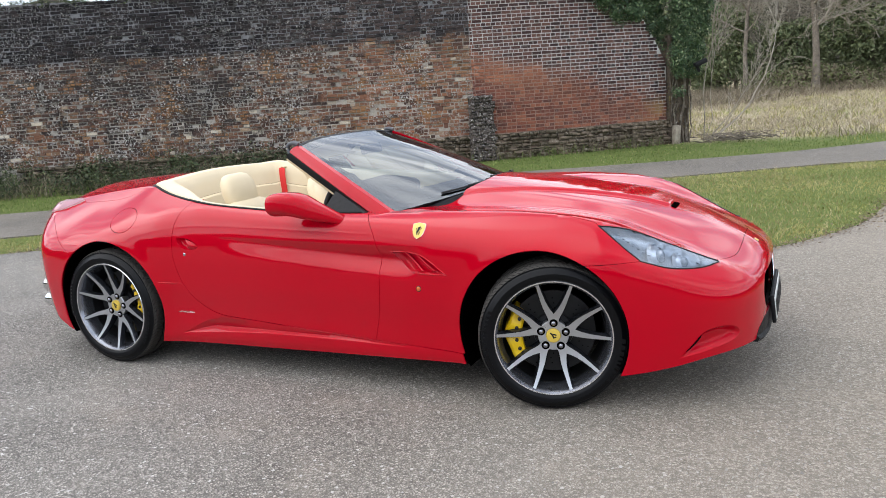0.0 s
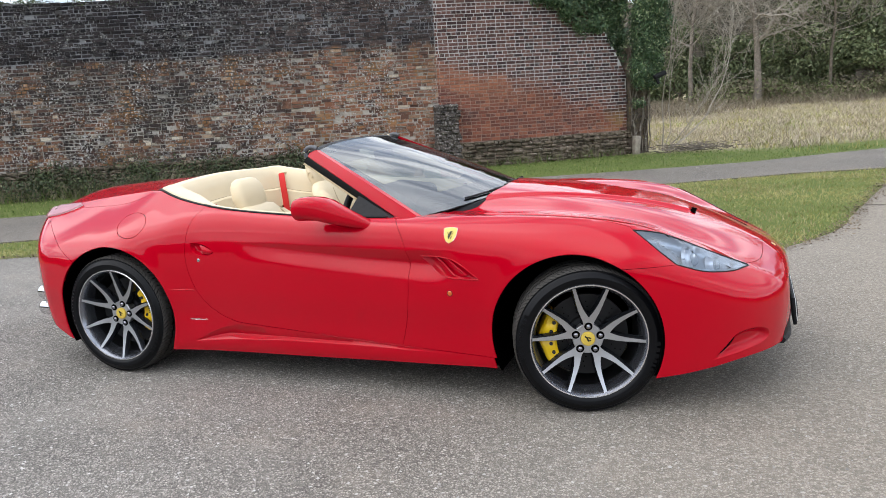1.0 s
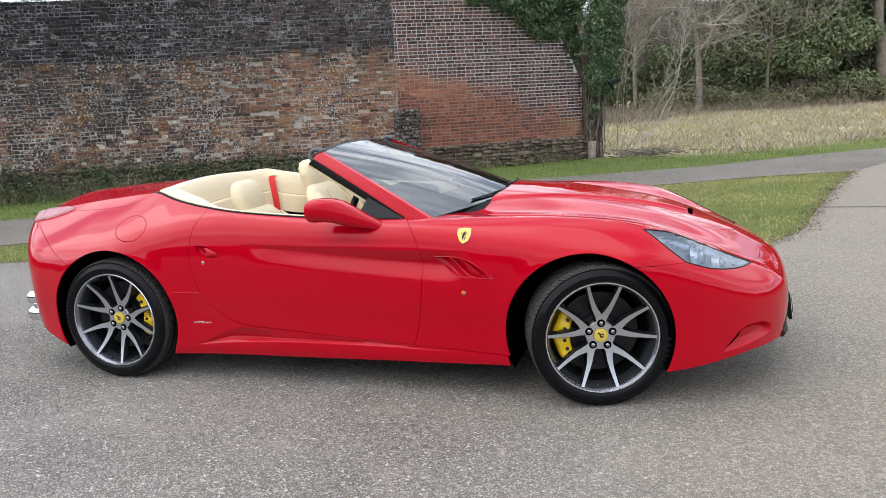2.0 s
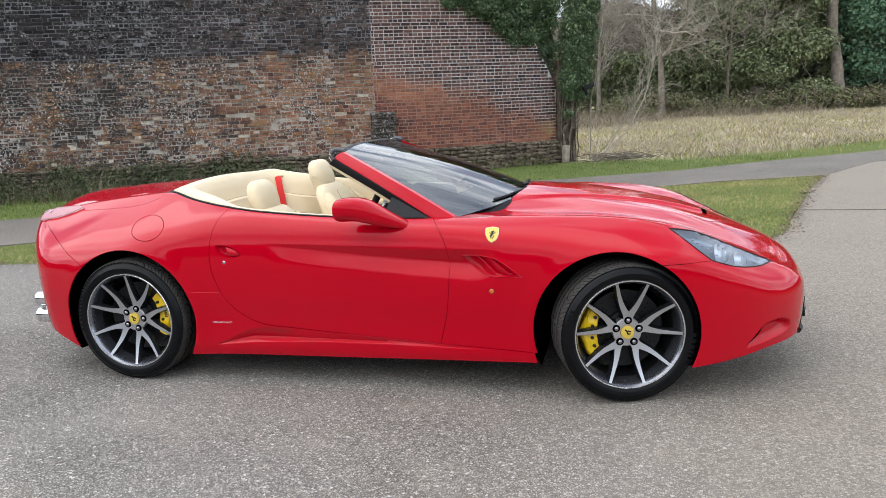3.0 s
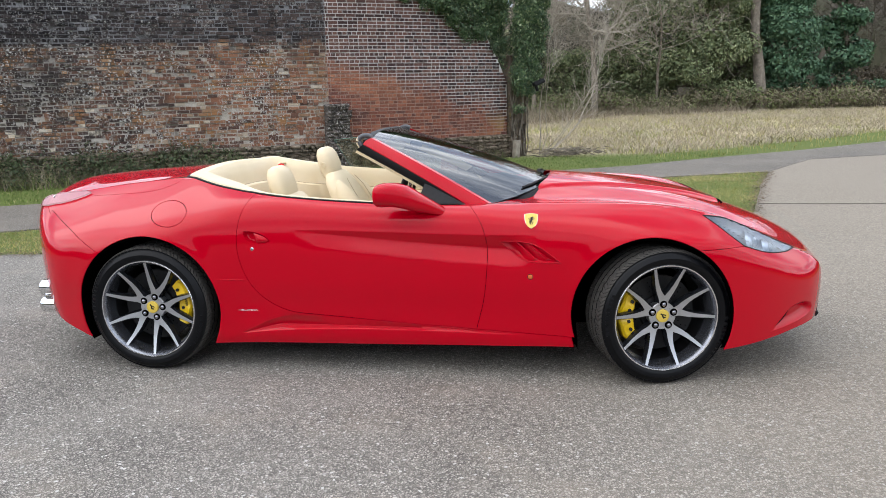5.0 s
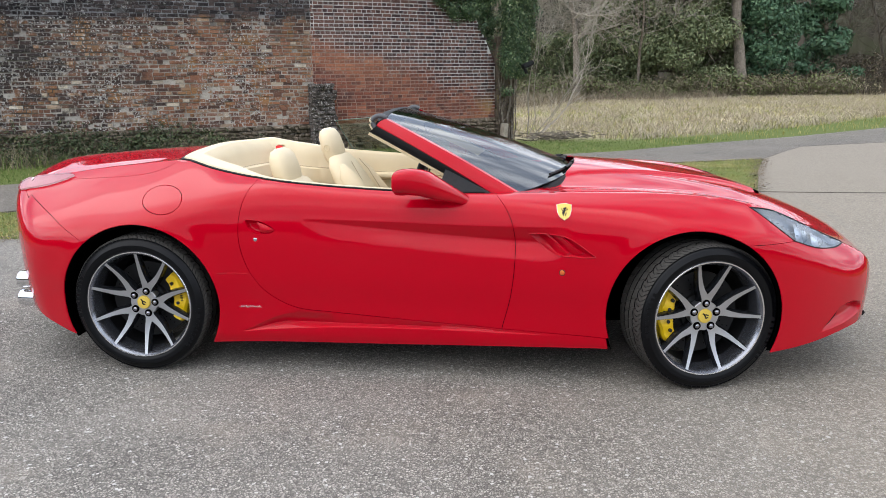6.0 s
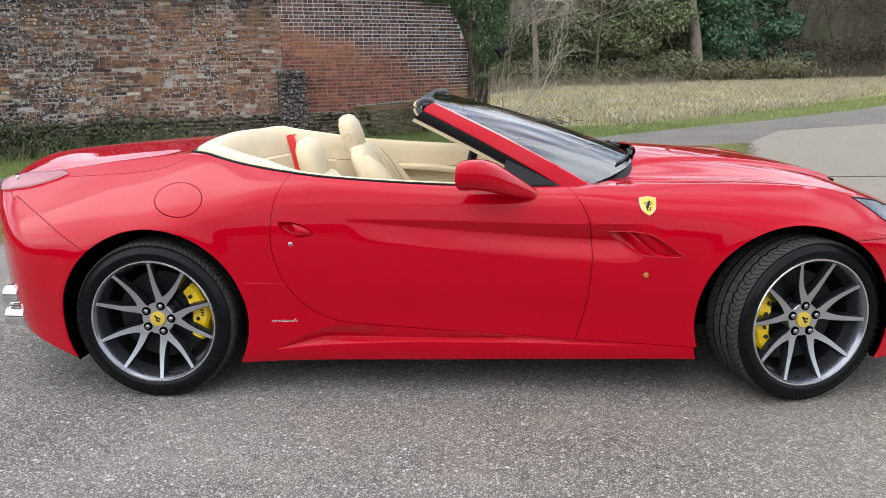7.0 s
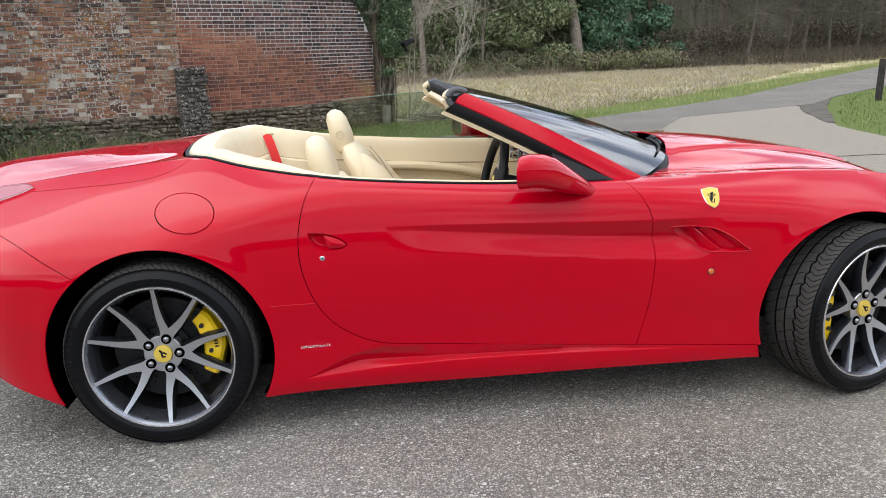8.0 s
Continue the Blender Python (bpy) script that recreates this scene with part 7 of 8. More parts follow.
# ---- windscreen ----
def glass_point(u, v, out=0.0):
    """u: -1 to 1 across, v: 0 at the scuttle to 1 at the header."""
    a = abs(u)
    low = Vector((2.085 - 0.285 * a ** 2.6, u * 0.735, 0.925 - 0.060 * a ** 2))
    high = Vector((1.122 + 0.028 * a ** 2, u * 0.550, 1.228 - 0.032 * a ** 3))
    p = low.lerp(high, v)
    bulge = math.sin(math.pi * v)
    return p + Vector((0.25, 0.0 * u, 0.97)) * (0.020 * bulge * (1 - 0.5 * a ** 2) + out) + Vector((0, u, 0)) * 0.022 * bulge * a


def glass_grid(bm, u0, u1, v0, v1, nu, nv, out=0.0):
    g = [[bm.verts.new(glass_point(u0 + (u1 - u0) * i / nu, v0 + (v1 - v0) * j / nv, out)) for i in range(nu + 1)] for j in range(nv + 1)]
    for a, b in zip(g, g[1:]):
        for k in range(nu):
            bm.faces.new((a[k], a[k + 1], b[k + 1], b[k]))
    return g


bm = bmesh.new()
glass_grid(bm, -0.97, 0.97, 0.0, 0.985, 40, 24)
screen = part("windscreen", bm, GLASS, car, "raked laminated windscreen reflecting the sky")
screen.visible_shadow = False
# printed black border on the inside
bm = bmesh.new()
glass_grid(bm, -0.97, -0.90, 0.0, 0.985, 4, 24, -0.004)
glass_grid(bm, 0.90, 0.97, 0.0, 0.985, 4, 24, -0.004)
glass_grid(bm, -0.90, 0.90, 0.90, 0.985, 40, 3, -0.004)
glass_grid(bm, -0.90, 0.90, 0.0, 0.07, 40, 3, -0.004)
part("screen_border", bm, GLOSS_BLACK, screen)
for s in (-1, 1):
    # pillar: painted outer blade, black seal behind it, cream lining inside
    def pillar(name, prof, mat, v0=-0.05, v1=1.0, n=18, label=""):
        bm = bmesh.new()
        rings = []
        for t in np.linspace(v0, v1, n):
            c = glass_point(s, t)
            rings.append([c + Vector((a, s * b, z)) for a, b, z in prof(t)])
        loft(bm, rings)
        return part(name, bm, mat, car, label)
    pillar("screen_pillar", lambda t: [(0.020, -0.020, 0.004), (0.008, 0.004, 0.006), (-0.020, 0.016, -0.008), (-0.052 + 0.02 * t, 0.020, -0.030 + 0.006 * t), (-0.060 + 0.02 * t, 0.012, -0.036), (-0.03, -0.02, -0.03)], PAINT, label="glossy red windscreen pillar")
    pillar("pillar_seal", lambda t: [(-0.048 + 0.02 * t, 0.017, -0.028 + 0.006 * t), (-0.066 + 0.016 * t, 0.018, -0.040), (-0.082 + 0.012 * t, 0.006, -0.056), (-0.086 + 0.01 * t, -0.012, -0.062), (-0.05, -0.02, -0.045)], SEAL, 0.10, 1.0)
    pillar("pillar_lining", lambda t: [(-0.084 + 0.01 * t, -0.006, -0.058), (-0.094 + 0.008 * t, -0.016, -0.072), (-0.085, -0.035, -0.070), (-0.04, -0.035, -0.04)], LEATHER, 0.30, 1.0)
    # triangle behind the mirror
    bm = bmesh.new()
    c0, c1 = Vector((1.69, s * 0.776, 0.870)), glass_point(s, 0.42) + Vector((-0.06, s * 0.016, -0.04))
    tri_pts = [c0, Vector((1.44, s * 0.800, 0.876)), c1]
    loft(bm, [[p + Vector((0, s * d, 0)) for p in tri_pts] for d in (0.0, -0.018)])
    part("mirror_triangle", bm, BLACK, car)
# header rail
bm = bmesh.new()
rings = []
for u in np.linspace(-1.0, 1.0, 31):
    c = glass_point(u, 1.0)
    rings.append([c + Vector(q) for q in ((0.012, 0, -0.003), (-0.002, 0, 0.003), (-0.014, 0, 0.002), (-0.024, 0, -0.006), (-0.027, 0, -0.020), (-0.020, 0, -0.040), (0.0, 0, -0.03))])
loft(bm, rings)
part("header_rail", bm, BLACK, car, "black windscreen header")
bm = bmesh.new()
rings = []
for u in np.linspace(-1.0, 1.0, 31):
    c = glass_point(u, 1.0) + Vector((-0.006, 0, 0))
    rings.append([c + Vector(q) for q in ((-0.018, 0, -0.003), (-0.028, 0, -0.005), (-0.035, 0, -0.016), (-0.036, 0, -0.030), (-0.030, 0, -0.046), (-0.018, 0, -0.050), (-0.012, 0, -0.04))])
loft(bm, rings)
part("header_seal", bm, SEAL, car)
bm = bmesh.new()
rings = []
for u in np.linspace(-0.96, 0.96, 31):
    c = glass_point(u, 1.0)
    rings.append([c + Vector(q) for q in ((-0.02, 0, -0.036), (-0.034, 0, -0.046), (-0.050, 0, -0.056), (-0.048, 0, -0.066), (-0.036, 0, -0.074), (0.03, 0, -0.066))])
loft(bm, rings)
part("header_lining", bm, LEATHER, car)
for s in (-1, 1):
    # rounded rubber end of the header, folded over the lining
    bm = bmesh.new()
    c = glass_point(s, 1.0) + Vector((0, -s * 0.004, 0))
    bend = [c + Vector((x, 0, z)) for x, z in ((0.012, 0.010), (-0.012, 0.019), (-0.036, 0.018), (-0.054, 0.006), (-0.058, -0.014), (-0.048, -0.034), (-0.030, -0.050), (-0.018, -0.062))]
    tube(bm, catmull(bend, 0.008), 0.0125, 10)
    part("header_end_seal", bm, END_RUBBER, car, "grey folded rubber seal end")
    bm = bmesh.new()
    tube(bm, catmull([q + Vector((-0.012, -s * 0.022, -0.006)) for q in bend[2:7]], 0.008), 0.012, 10)
    part("header_end_lining", bm, LEATHER, car)
# sun visors
for s in (-1, 1):
    m = pose(1.19, s * 0.29, 1.145, 0, 22, 0)
    part("sun_visor", box((0.13, 0.36, 0.014), m, 0.006), LEATHER, car)
part("inner_mirror", box((0.03, 0.22, 0.055), pose(1.30, 0, 1.13, 0, -15, 0), 0.012), BLACK, car)

# scuttle and wipers
bm = bmesh.new()
n = 31
rings = []
for u in np.linspace(-0.93, 0.93, n):
    c = glass_point(u, 0.0)
    a = abs(u)
    far = Vector((2.12 - 0.25 * a ** 2.6, u * 0.735, 0.905 - 0.056 * a * a))
    tuck = Vector((0, 0, -0.045 * float(smooth01((a - 0.62) / 0.2))))
    far += tuck
    c = c + tuck * 0.5
    rings.append([c + Vector((-0.02, 0, 0.000)), c + Vector((0.01, 0, -0.006 - 0.010 * a ** 3)), (c + far) / 2 + Vector((0, 0, -0.022)), far + Vector((0.02, 0, -0.01)), far + Vector((0.02, 0, -0.05)), c + Vector((-0.02, 0, -0.06))])
loft(bm, rings)
part("scuttle", bm, BLACK, car, "black plastic scuttle with wiper wells")
for y0, y1 in ((-0.02, -0.47), (0.46, 0.02)):
    bm = bmesh.new()
    pts = [glass_point(u, 0.005 + 0.035 * t, 0.008) for t, u in ((k / 8, (y0 + (y1 - y0) * k / 8) / 0.735) for k in range(9))]
    tube(bm, pts, [0.006] * 9, 6)
    tube(bm, [p + Vector((0.012, 0, 0.006)) for p in pts[:6]], 0.006, 6)
    tube(bm, [glass_point(y0 / 0.735, 0.0, 0.0) + Vector((0.02, 0, -0.01)), pts[0] + Vector((0.02, 0, 0.012)), pts[2] + Vector((0.012, 0, 0.010))], 0.009, 8)
    part("wiper", bm, BLACK, car, "black wiper arm and blade")

# ---- mirrors ----
for s in (-1, 1):
    # shell: blunt at the glass, tapering forward, down and in towards the door
    bm = bmesh.new()
    rings = []
    for t in (0.0, 0.015, 0.06, 0.15, 0.28, 0.42, 0.56, 0.70, 0.82, 0.92, 0.98, 1.0):
        c = Vector((1.292 + 0.318 * t, s * (0.952 - 0.03 * t - 0.115 * t * t), 0.940 + 0.012 * math.sin(math.pi * min(1, t * 1.7)) - 0.112 * t ** 1.8))
        k = (0.90, 0.965)[t > 0] if t < 0.05 else 1.0
        a = (0.086 * (1 - 0.66 * smooth01((t - 0.2) / 0.8))) * k * (1 if t < 0.9 else math.sqrt(max(0.02, 1 - ((t - 0.9) / 0.1) ** 2)))
        b = (0.060 * (1 - 0.62 * smooth01((t - 0.34) / 0.66))) * k * (1 if t < 0.9 else math.sqrt(max(0.02, 1 - ((t - 0.9) / 0.1) ** 2)))
        rings.append([c + Vector((-0.026 * p / 0.086 * (1 - t) ** 2, s * p, q + 0.10 * p * (1 - t))) for p, q in superellipse(30, a, b, 2.6)])
    loft(bm, rings)
    shell = part("door_mirror", bm, PAINT, car, "glossy red door mirror")
    bm = bmesh.new()
    loft(bm, [[Vector((1.2915 + d - 0.026 * p / 0.086, s * (0.952 + p), 0.940 + q + 0.10 * p)) for p, q in superellipse(24, 0.072, 0.044, 2.6)] for d in (0.0, -0.0015)])
    part("mirror_glass", bm, CHROME, shell)


# ---- cabin ----
right_rim = [Vector((q[0], -q[1], q[2])) for q in rim_line(1.66, 0.16, 0.03)]
corner = [Vector((q[0], -q[1], q[2])) for q in skin_top([(0.16, 0.622), (0.10, 0.565), (0.055, 0.45), (0.03, 0.25), (0.022, 0.0)], 0.03)]
half = right_rim + corner[1:]
path = half + [Vector((p.x, -p.y, p.z)) for p in reversed(half[:-1])]


def trim_loft(name, prof, mat, parent=car, a=0, b=None, label="", closed=True):
    """Sweeps (inwards, up) points, given by place along the rim, round the cockpit."""
    bm = bmesh.new()
    rings = []
    pts = path[a:b]
    for k, p in enumerate(pts):
        q0, q1 = pts[max(k - 2, 0)], pts[min(k + 2, len(pts) - 1)]
        d = Vector((q1.x - q0.x, q1.y - q0.y, 0)).normalized()
        inward = Vector((d.y, -d.x, 0))
        rear = float(smooth01((0.68 - p.x) / 0.35))
        rings.append([p + inward * i + Vector((0, 0, z)) for i, z in prof(rear, p)])
    loft(bm, rings, closed=closed, ends=closed)
    return part(name, bm, mat, parent, label)


def trim_drop(p):
    """0 over the rear wheels, 1 along the doors."""
    return float(smooth01((p.x - 0.45) / 0.35))


trim_loft("cockpit_seal", lambda r, p: [(-0.001, -0.006), (0.0, 0.004), (0.006, 0.007), (0.014, 0.006), (0.016, -0.02)], SEAL, label="black rubber seal round the cockpit")
trim_loft("cockpit_trim", lambda r, p: [(0.014, 0.003), (0.018 + 0.002 * r, 0.009 + 0.004 * r), (0.026 + 0.03 * r, 0.010 + 0.014 * r), (0.036 + 0.075 * r, 0.004 + 0.016 * r), (0.044 + 0.095 * r, -0.012 + 0.006 * r),
                                        (0.048 + 0.105 * r, -0.05), (0.054 + 0.12 * r, -0.12), (0.060 + 0.14 * r, -0.13 - 0.17 * trim_drop(p)), (0.07 + 0.16 * r, -0.24 - 0.38 * trim_drop(p)), (0.0, -0.24 - 0.38 * trim_drop(p)), (0.0, -0.05)], LEATHER, label="cream leather cockpit surround with seams")
trim_loft("trim_seam", lambda r, p: [(0.0545 + 0.121 * r - 0.0015, -0.118), (0.0575 + 0.121 * r, -0.121), (0.055 + 0.122 * r, -0.126)], STITCH)
# ledge and pull along both door cards
for s in (-1, 1):
    bm = bmesh.new()
    rings = []
    for t in np.linspace(0, 1, 18):
        x = 0.80 + 0.72 * t
        z = 0.762 - 0.10 * t ** 2.2
        y = 0.745 - 0.01 * t
        a, b = 0.045 * (1 - 0.5 * t ** 3), 0.022
        rings.append([Vector((x, s * (y + p), z + q)) for p, q in superellipse(14, a, b, 2.4)])
    loft(bm, rings)
    part("door_armrest", bm, LEATHER, car, "cream leather armrest ledge")
    bm = bmesh.new()
    tube(bm, [(0.82 + 0.68 * t, s * 0.715, 0.738 - 0.10 * t ** 2.2) for t in np.linspace(0, 1, 12)], 0.004, 6)
    part("armrest_seam", bm, STITCH, car)

CARPET = material("brown_carpet", (0.10, 0.075, 0.05), 0.95)
part("cabin_floor", box((1.44, 1.5, 0.03), pose(1.19, 0, 0.315), 0.005, 1), CARPET, car)
part("tunnel", box((1.35, 0.26, 0.30), pose(1.05, 0, 0.46), 0.05, 3), LEATHER, car, "cream leather centre tunnel")
part("rear_bulkhead", box((0.06, 1.18, 0.55), pose(0.13, 0, 0.66, 0, -12, 0), 0.025, 3), LEATHER, car)


def cushion(name, rings, parent, label="", n=28, p=3.0):
    """rings: centre, half width in y, half depth, direction of depth in the xz plane (degrees)."""
    bm = bmesh.new()
    out = []
    for (x, y, z), hy, hd, ang in rings:
        a = math.radians(ang)
        dx, dz = math.cos(a), math.sin(a)
        out.append([Vector((x + q * dx, y + r, z + q * dz)) for r, q in superellipse(n, hy, hd, p)])
    loft(bm, out)
    return part(name, bm, LEATHER, parent, label)


for k, y in enumerate((-0.34, 0.34)):
    cushion("rear_seat_back", [((0.20, y, 0.42), 0.20, 0.03, 10), ((0.19, y, 0.46), 0.24, 0.05, 10), ((0.175, y, 0.66), 0.245, 0.055, 10), ((0.16, y, 0.83), 0.23, 0.05, 10), ((0.155, y, 0.87), 0.18, 0.02, 10)], car, "cream leather small rear seat")
    cushion("rear_seat_base", [((0.24, y, 0.46), 0.22, 0.04, 90), ((0.28, y, 0.46), 0.25, 0.07, 90), ((0.52, y, 0.47), 0.25, 0.075, 90), ((0.57, y, 0.46), 0.22, 0.04, 90)], car)


def make_seat(name, x, y, drop, label):
    """Sports seat leaning back; x, y: middle of the headrest."""
    z = -drop
    back = cushion(name, [((x + 0.34, y, 0.40 + z), 0.20, 0.05, 12), ((x + 0.31, y, 0.46 + z), 0.245, 0.085, 12), ((x + 0.23, y, 0.62 + z), 0.25, 0.085, 12),
                          ((x + 0.14, y, 0.78 + z), 0.235, 0.075, 12), ((x + 0.085, y, 0.88 + z), 0.20, 0.06, 12), ((x + 0.065, y, 0.925 + z), 0.155, 0.045, 12), ((x + 0.058, y, 0.94 + z), 0.11, 0.02, 12)], car, label)
    for s in (-1, 1):
        cushion("side_bolster", [((x + 0.38, y + s * 0.2, 0.44 + z), 0.035, 0.04, 12), ((x + 0.35, y + s * 0.215, 0.50 + z), 0.05, 0.075, 12), ((x + 0.26, y + s * 0.215, 0.66 + z), 0.055, 0.085, 12), ((x + 0.165, y + s * 0.195, 0.82 + z), 0.045, 0.06, 12), ((x + 0.12, y + s * 0.17, 0.89 + z), 0.02, 0.02, 12)], back, n=18, p=2.2)
    head = cushion("headrest", [((x + 0.050, y, 0.885 + z), 0.085, 0.030, 8), ((x + 0.046, y, 0.905 + z), 0.118, 0.048, 8), ((x + 0.026, y, 0.98 + z), 0.132, 0.056, 8), ((x + 0.006, y, 1.05 + z), 0.124, 0.050, 8), ((x - 0.004, y, 1.083 + z), 0.098, 0.036, 8), ((x - 0.008, y, 1.096 + z), 0.06, 0.014, 8)], back, "cream leather headrest with stamped ring")
    bm = bmesh.new()
    m = pose(x + 0.022, y - 0.131, 0.985 + z, 90, 0, 0)
    if drop == 0:
        revolve(bm, [(0.0165, 0.0), (0.0185, 0.004), (0.0205, 0.0)], 28, m)
        part("stamped_ring", bm, LEATHER, head)
    bm = bmesh.new()
    revolve(bm, [(0.0165, 0.0), (0.0185, 0.004), (0.0205, 0.0)], 28, pose(x + 0.07, y - 0.05, 0.975 + z, 0, 84, 0))
    part("stamped_ring", bm, LEATHER, head)
    cushion("seat_base", [((x + 0.33, y, 0.44 + z), 0.20, 0.05, 100), ((x + 0.37, y, 0.445 + z), 0.25, 0.085, 98), ((x + 0.62, y, 0.47 + z), 0.255, 0.085, 95), ((x + 0.80, y, 0.49 + z), 0.24, 0.075, 90), ((x + 0.84, y, 0.485 + z), 0.20, 0.04, 90)], back)
    bm = bmesh.new()
    for s in (-1, 1):
        tube(bm, [(x + 0.40, y + s * 0.155, 0.50 + z), (x + 0.315, y + s * 0.155, 0.66 + z), (x + 0.215, y + s * 0.14, 0.83 + z), (x + 0.165, y + s * 0.10, 0.90 + z)], 0.0022, 6)
    part("seat_piping", bm, STITCH, back)
    return back


make_seat("passenger_seat", 0.615, 0.385, 0.0, "cream leather sports seat with tall headrest")
make_seat("driver_seat", 0.56, -0.375, 0.055, "cream leather sports seat set low and back")

# belts on the rear panel
for s in (1, -1):
    bm = bmesh.new()
    a = [Vector((0.252, s * 0.512, 0.978)), Vector((0.268, s * 0.488, 0.950)), Vector((0.305, s * 0.445, 0.84)), Vector((0.36, s * 0.41, 0.62)), Vector((0.48, s * 0.46, 0.40))]
    rings = [[p + Vector((-0.024, 0, 0.004)), p + Vector((0.024, 0, -0.004)), p + Vector((0.024, -s * 0.003, -0.002)), p + Vector((-0.024, -s * 0.003, 0.006))] for p in [Vector(q) for q in catmull(a, 0.04)]]
    loft(bm, rings)
    b = part("seat_belt", bm, BELT, car, "red seat belt webbing")
    part("belt_slot", box((0.075, 0.02, 0.012), pose(0.250, s * 0.518, 0.982, s * -25, 0, 0), 0.004), LEATHER, b)

# dashboard, dials and steering wheel
bm = bmesh.new()
rings = []
for y in np.linspace(-0.69, 0.69, 25):
    a = abs(y) / 0.74
    hood = 0.045 * math.exp(-((y + 0.36) / 0.17) ** 2)
    x0 = 1.60 + 0.04 * a * a
    rings.append([Vector((2.02 - 0.22 * a ** 2.4, y, 0.895 - 0.03 * a)), Vector((1.78, y, 0.905 + hood * 0.7 - 0.02 * a)), Vector((x0 + 0.04, y, 0.895 + hood - 0.02 * a)), Vector((x0, y, 0.868 + hood - 0.02 * a)),
                  Vector((x0 + 0.03, y, 0.82)), Vector((x0 + 0.05, y, 0.70)), Vector((x0 + 0.14, y, 0.52)), Vector((2.0, y, 0.5))])
loft(bm, rings)
dash = part("dashboard", bm, BLACK, car, "black dashboard top with ringed dials")
bm = bmesh.new()
rings = []
for y in np.linspace(0.06, 0.73, 15):
    rings.append([Vector((1.625, y, 0.80)), Vector((1.612, y, 0.78)), Vector((1.632, y, 0.68)), Vector((1.66, y, 0.68)), Vector((1.66, y, 0.80))])
loft(bm, rings)
part("dash_lining", bm, LEATHER, dash)
for y, z, r in ((-0.44, 0.862, 0.050), (-0.335, 0.865, 0.062), (-0.22, 0.858, 0.045), (-0.02, 0.845, 0.042), (0.085, 0.845, 0.042), (0.58, 0.835, 0.042), (-0.66, 0.835, 0.042)):
    bm = bmesh.new()
    revolve(bm, [(r * 0.86, 0.0), (r * 0.9, 0.014), (r, 0.014), (r * 1.03, 0.0)], 32, pose(1.597, y, z, 0, -78, 0))
    ringo = part("dial_ring", bm, CHROME, dash)
    bm = bmesh.new()
    revolve(bm, [(r * 0.88, 0.003), (0.0001, 0.003)], 32, pose(1.597, y, z, 0, -78, 0))
    part("dial_face", bm, GLOSS_BLACK, ringo)
part("instrument_binnacle", box((0.26, 0.44, 0.17), pose(1.565, -0.36, 0.900, 0, 6, 0), 0.045, 4), BLACK, dash)
for y, r, x, z in ((-0.26, 0.042, 1.408, 0.936), (-0.335, 0.047, 1.428, 0.925), (-0.41, 0.042, 1.438, 0.924)):
    bm = bmesh.new()
    revolve(bm, [(r * 0.82, -0.02), (r * 0.88, 0.016), (r, 0.016), (r * 1.04, -0.02)], 32, pose(x, y, z, 0, -78, 0))
    ringo = part("dial_ring", bm, CHROME, dash)
    bm = bmesh.new()
    revolve(bm, [(r * 0.86, 0.0), (0.0001, 0.0)], 32, pose(x, y, z, 0, -78, 0))
    part("dial_face", bm, GLOSS_BLACK, ringo)
wheel_m = pose(1.290, -0.36, 0.828, 0, -76, 0)
bm = bmesh.new()
ring_r = 0.183
prof = [(ring_r + 0.021 * math.cos(a), 0.019 * math.sin(a)) for a in np.linspace(0, 2 * math.pi, 12, endpoint=False)]
revolve(bm, prof, 56, wheel_m, closed=True)
sw = part("steering_wheel", bm, BLACK, car, "black leather steering wheel")
bm = bmesh.new()
revolve(bm, [(0.072, -0.03), (0.074, 0.0), (0.055, 0.014), (0.0001, 0.018)], 32, wheel_m @ pose(0, 0, -0.02))
part("steering_boss", bm, BLACK, sw)
bm = bmesh.new()
revolve(bm, [(0.020, 0.0), (0.020, 0.003), (0.0001, 0.004)], 24, wheel_m @ pose(0, 0, -0.003))
part("boss_emblem", bm, BADGE_YELLOW, sw)
for a in (0, 180, -90):
    bm = bmesh.new()
    rings = [[wheel_m @ pose(0, 0, 0, 0, 0, a) @ Vector((p, q * w, z)) for q, z in ((-1, -0.024), (1, -0.024), (1, -0.006), (-1, -0.006))] for p, w in ((0.05, 0.032), (0.11, 0.020), (0.175, 0.024))]
    loft(bm, rings)
    part("steering_spoke", bm, STEEL, sw)
bm = bmesh.new()
tube(bm, [wheel_m @ Vector((0, 0, -0.02)), wheel_m @ Vector((0, 0, -0.30))], 0.035, 12)
part("steering_column", bm, BLACK, sw)

# raised window on the far side
bm = bmesh.new()
low = [Vector((0.70 + 0.96 * t, 0.797, 0.878)) for t in np.linspace(0, 1, 14)]
high = []
for t in np.linspace(0, 1, 14):
    x = 0.585 + 1.07 * t
    z = 1.125 + 0.03 * math.sin(math.pi * min(1, t * 0.9)) if x < 1.12 else 1.152 - (x - 1.12) * 0.46
    high.append(Vector((x, 0.70 + 0.10 * smooth01((x - 1.1) / 0.6), z)))
loft(bm, [low, high], closed=False, ends=False)
win = part("side_window", bm, SIDE_GLASS, car, "raised tinted side window")
win.visible_shadow = False
bm = bmesh.new()
tube(bm, [low[0]] + high[:10], 0.0022, 5)
part("glass_edge", bm, material("glass_edge", (0.12, 0.2, 0.16), 0.15), win)

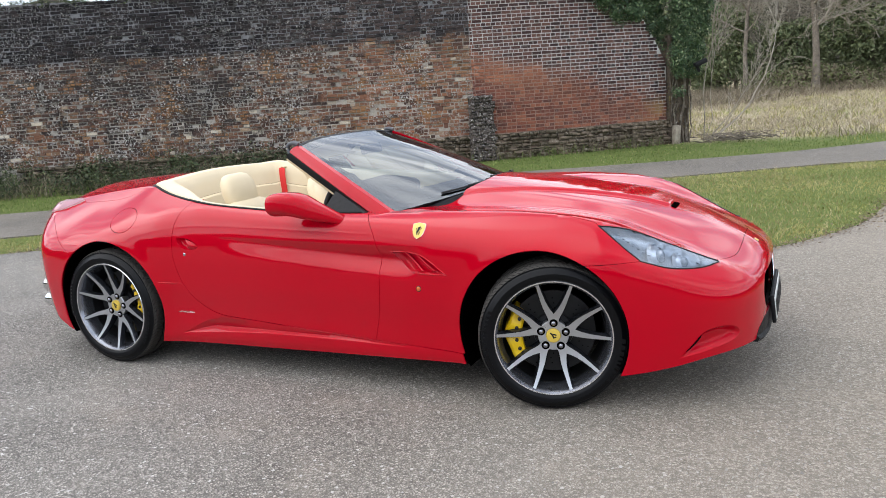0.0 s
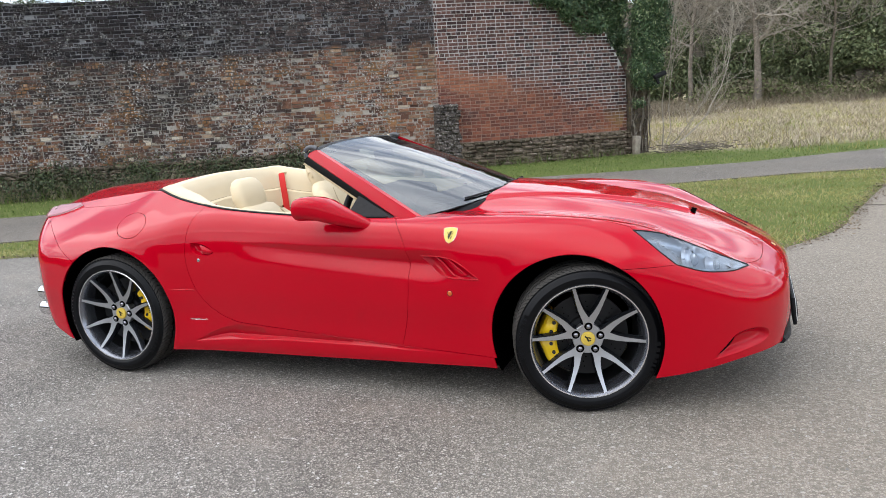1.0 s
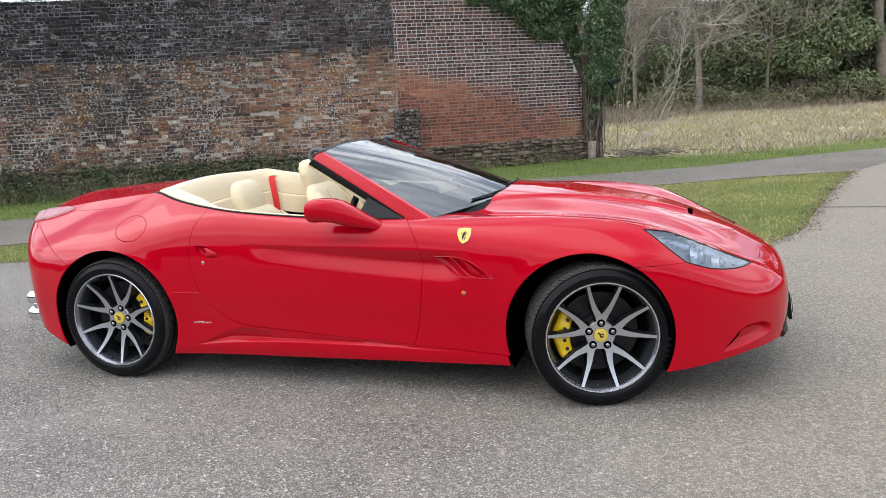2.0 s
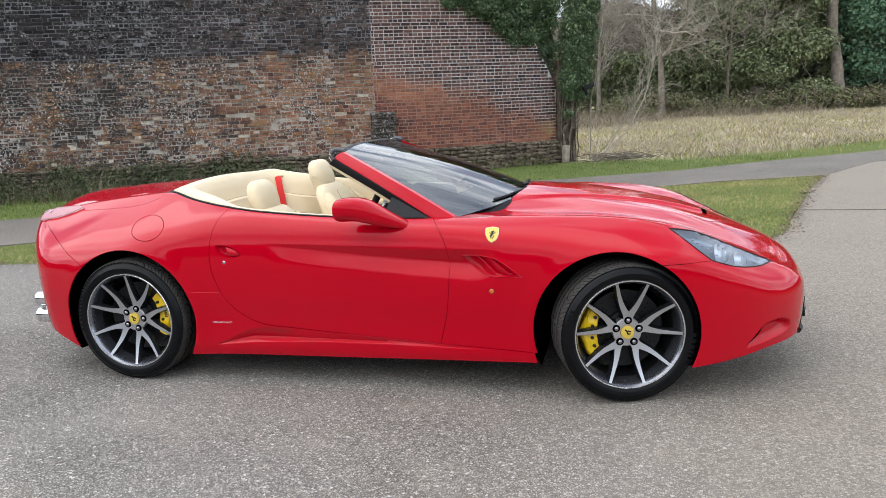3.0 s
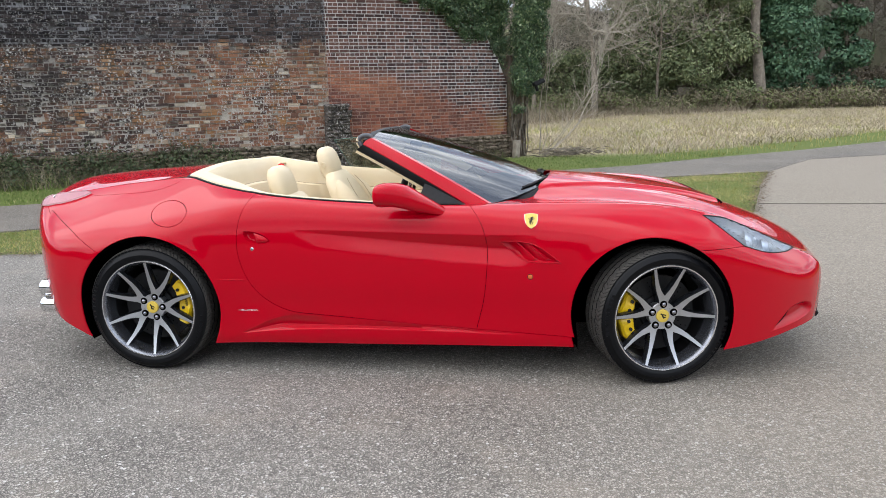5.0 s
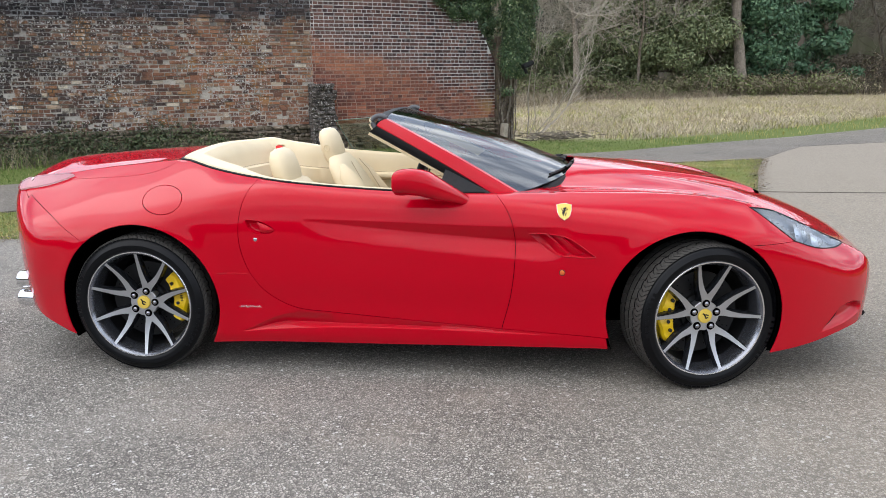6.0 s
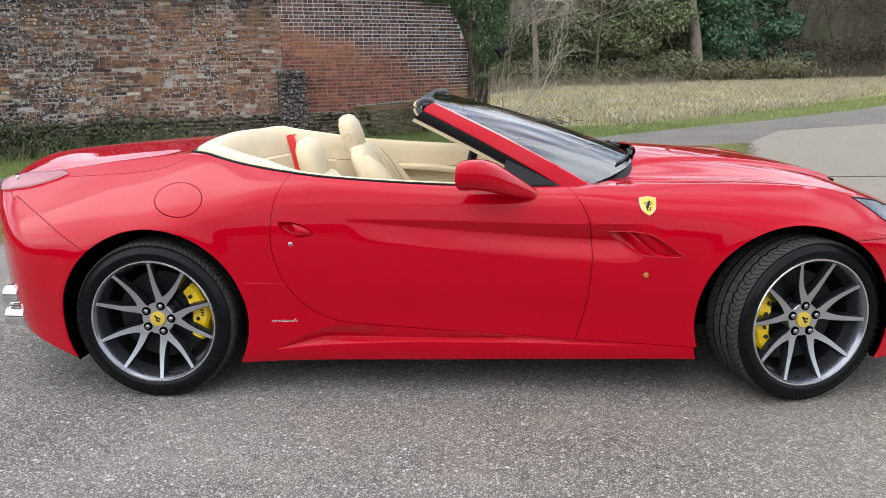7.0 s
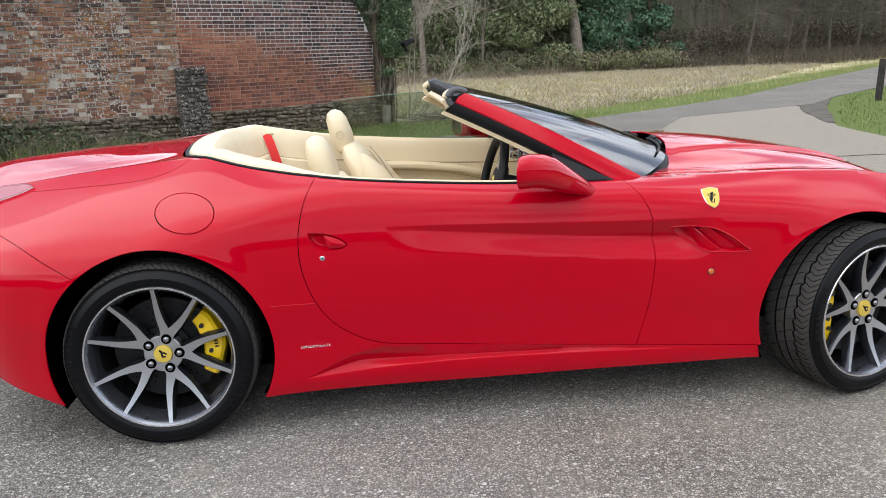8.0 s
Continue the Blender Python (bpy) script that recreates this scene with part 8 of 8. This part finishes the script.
# ---- lamps, exhausts, grille, plate at the ends ----
for s in (-1, 1):
    side = "R" if s < 0 else "L"
    tail_line = chain(skin_top([(-0.475, 0.588), (-0.53, 0.608), (-0.64, 0.622), (-0.75, 0.608)]), skin_top([(-0.75, 0.608), (-0.80, 0.575), (-0.82, 0.525)]), skin_top([(-0.82, 0.525), (-0.74, 0.525), (-0.60, 0.548), (-0.51, 0.566), (-0.475, 0.588)]))
    tl = skin_panel("tail_lamp", tail_line, (0.2, -0.4, -1), car, RED_LENS, gap=0.0, grid=0.03, depth=0.006, lift=0.012, sides=side, label="pale round-nosed tail lamp")[0]
    skin_panel("lamp_reflector", tail_line, (0.2, -0.4, -1), tl, TAIL_PALE, gap=0.002, grid=0.03, depth=0.012, lift=0.006, sides=side)
    for y, z in ((0.745, 0.402), (0.752, 0.306)):
        bm = bmesh.new()
        m = pose(0, 0, 0) @ look((-0.80, s * y, z), (-1.5, s * y, z))
        revolve(bm, [(0.044, -0.09), (0.045, 0.10), (0.043, 0.105), (0.040, 0.10), (0.039, -0.05), (0.0001, -0.05)], 36, pose(-0.630, s * y, z, 0, -90, 0))
        part("exhaust_tip", bm, CHROME, car, "polished round exhaust tip")
bm = bmesh.new()
loft(bm, [[Vector((x, y, z)) for y, z in superellipse(28, 0.43 * k, 0.082 * k, 3.2)] for x, k in ((3.42, 1.04), (3.34, 0.98))])
for v in bm.verts:
    v.co.z += 0.44
    v.co.x -= 0.55 * abs(v.co.y) ** 2.4
part("grille_back", bm, SHADE_BLACK, car)
for k in range(5):
    bm = bmesh.new()
    z = 0.375 + 0.031 * k
    tube(bm, [(3.475 - 0.95 * abs(y) ** 2.8, y, z) for y in np.linspace(-0.40, 0.40, 15)], 0.004, 6)
    part("grille_bar", bm, BLACK, car)
for k in range(9):
    y = -0.36 + 0.09 * k
    bm = bmesh.new()
    tube(bm, [(3.47 - 0.95 * abs(y) ** 2.8, y, 0.36), (3.47 - 0.95 * abs(y) ** 2.8, y, 0.515)], 0.0035, 6)
    part("grille_bar", bm, BLACK, car)
bm = bmesh.new()
tube(bm, [Vector((q[0] - 0.006, q[1], q[2])) for q in GRILLE] + [Vector((q[0] - 0.006, -q[1], q[2])) for q in GRILLE[::-1][1:]], 0.005, 8)
part("grille_surround", bm, CHROME, car, "thin bright grille surround")
bm = bmesh.new()
rings = []
for y in np.linspace(-0.50, 0.50, 25):
    x = nose_x(0.25) - 1.0 * abs(y) ** 4.8
    u = 0.035 * (abs(y) / 0.6) ** 3
    rings.append([Vector((x + 0.004, y, 0.258 + u)), Vector((x + 0.020, y, 0.238 + u)), Vector((x + 0.010, y, 0.222 + u)), Vector((x - 0.10, y, 0.225 + u)), Vector((x - 0.10, y, 0.262 + u))])
loft(bm, rings)
part("front_lip", bm, BLACK, car, "black chin lip")
plate = part("number_plate", box((0.004, 0.50, 0.105), pose(3.5525, 0, 0.33, 0, -6, 0), 0.001, 1), material("plate_white", (0.75, 0.75, 0.72), 0.4), car, "flat plate in a black holder")
part("plate_holder", box((0.018, 0.54, 0.135), pose(3.542, 0, 0.33, 0, -6, 0), 0.005, 2), BLACK, plate)
bm = bmesh.new()
x = -0.22
for k in range(7):
    box_bm(bm, (0.002, 0.045, 0.075), pose(3.558, x + 0.0733 * k, 0.33, 0, -6, 0), 0.0005, 1)
tagged(part("plate_bars", bm, BLACK, plate), kind="stuff")
# air scoop in the middle of the bonnet, and the small badge on the nose
# the scoop's shaded mouth is only a near-black box
part("bonnet_scoop", box((0.030, 0.132, 0.016), pose(3.060, 0, float(top_height(np.array([3.062]), np.array([0.0]))[0]) + 0.0025, 0, 12, 0), 0.003), SHADE_BLACK, car, "small air scoop, its shaded mouth a near-black box")
q = hit_skin(np.array([(3.452, 0.0, 2.2)]), (0, 0, -1))[0]
nose_n = Vector(skin_normal(np.array([q]))[0])
m = Matrix.Translation(Vector(q)) @ Vector((0, 0, 1)).rotation_difference(nose_n).to_matrix().to_4x4()
nb = part("nose_badge", box((0.026, 0.040, 0.003), m, 0.001), RIM_HUB, car, "small yellow badge on the nose")
part("enamel", box((0.023, 0.036, 0.002), m @ pose(0, 0, 0.0012), 0.0005), BADGE_YELLOW, nb)


# the bricks nearest to the lane, one by one
for m in near_bricks:
    ob = new("brick", BRICK)
    ob.parent = wall
    ob.matrix_world = m
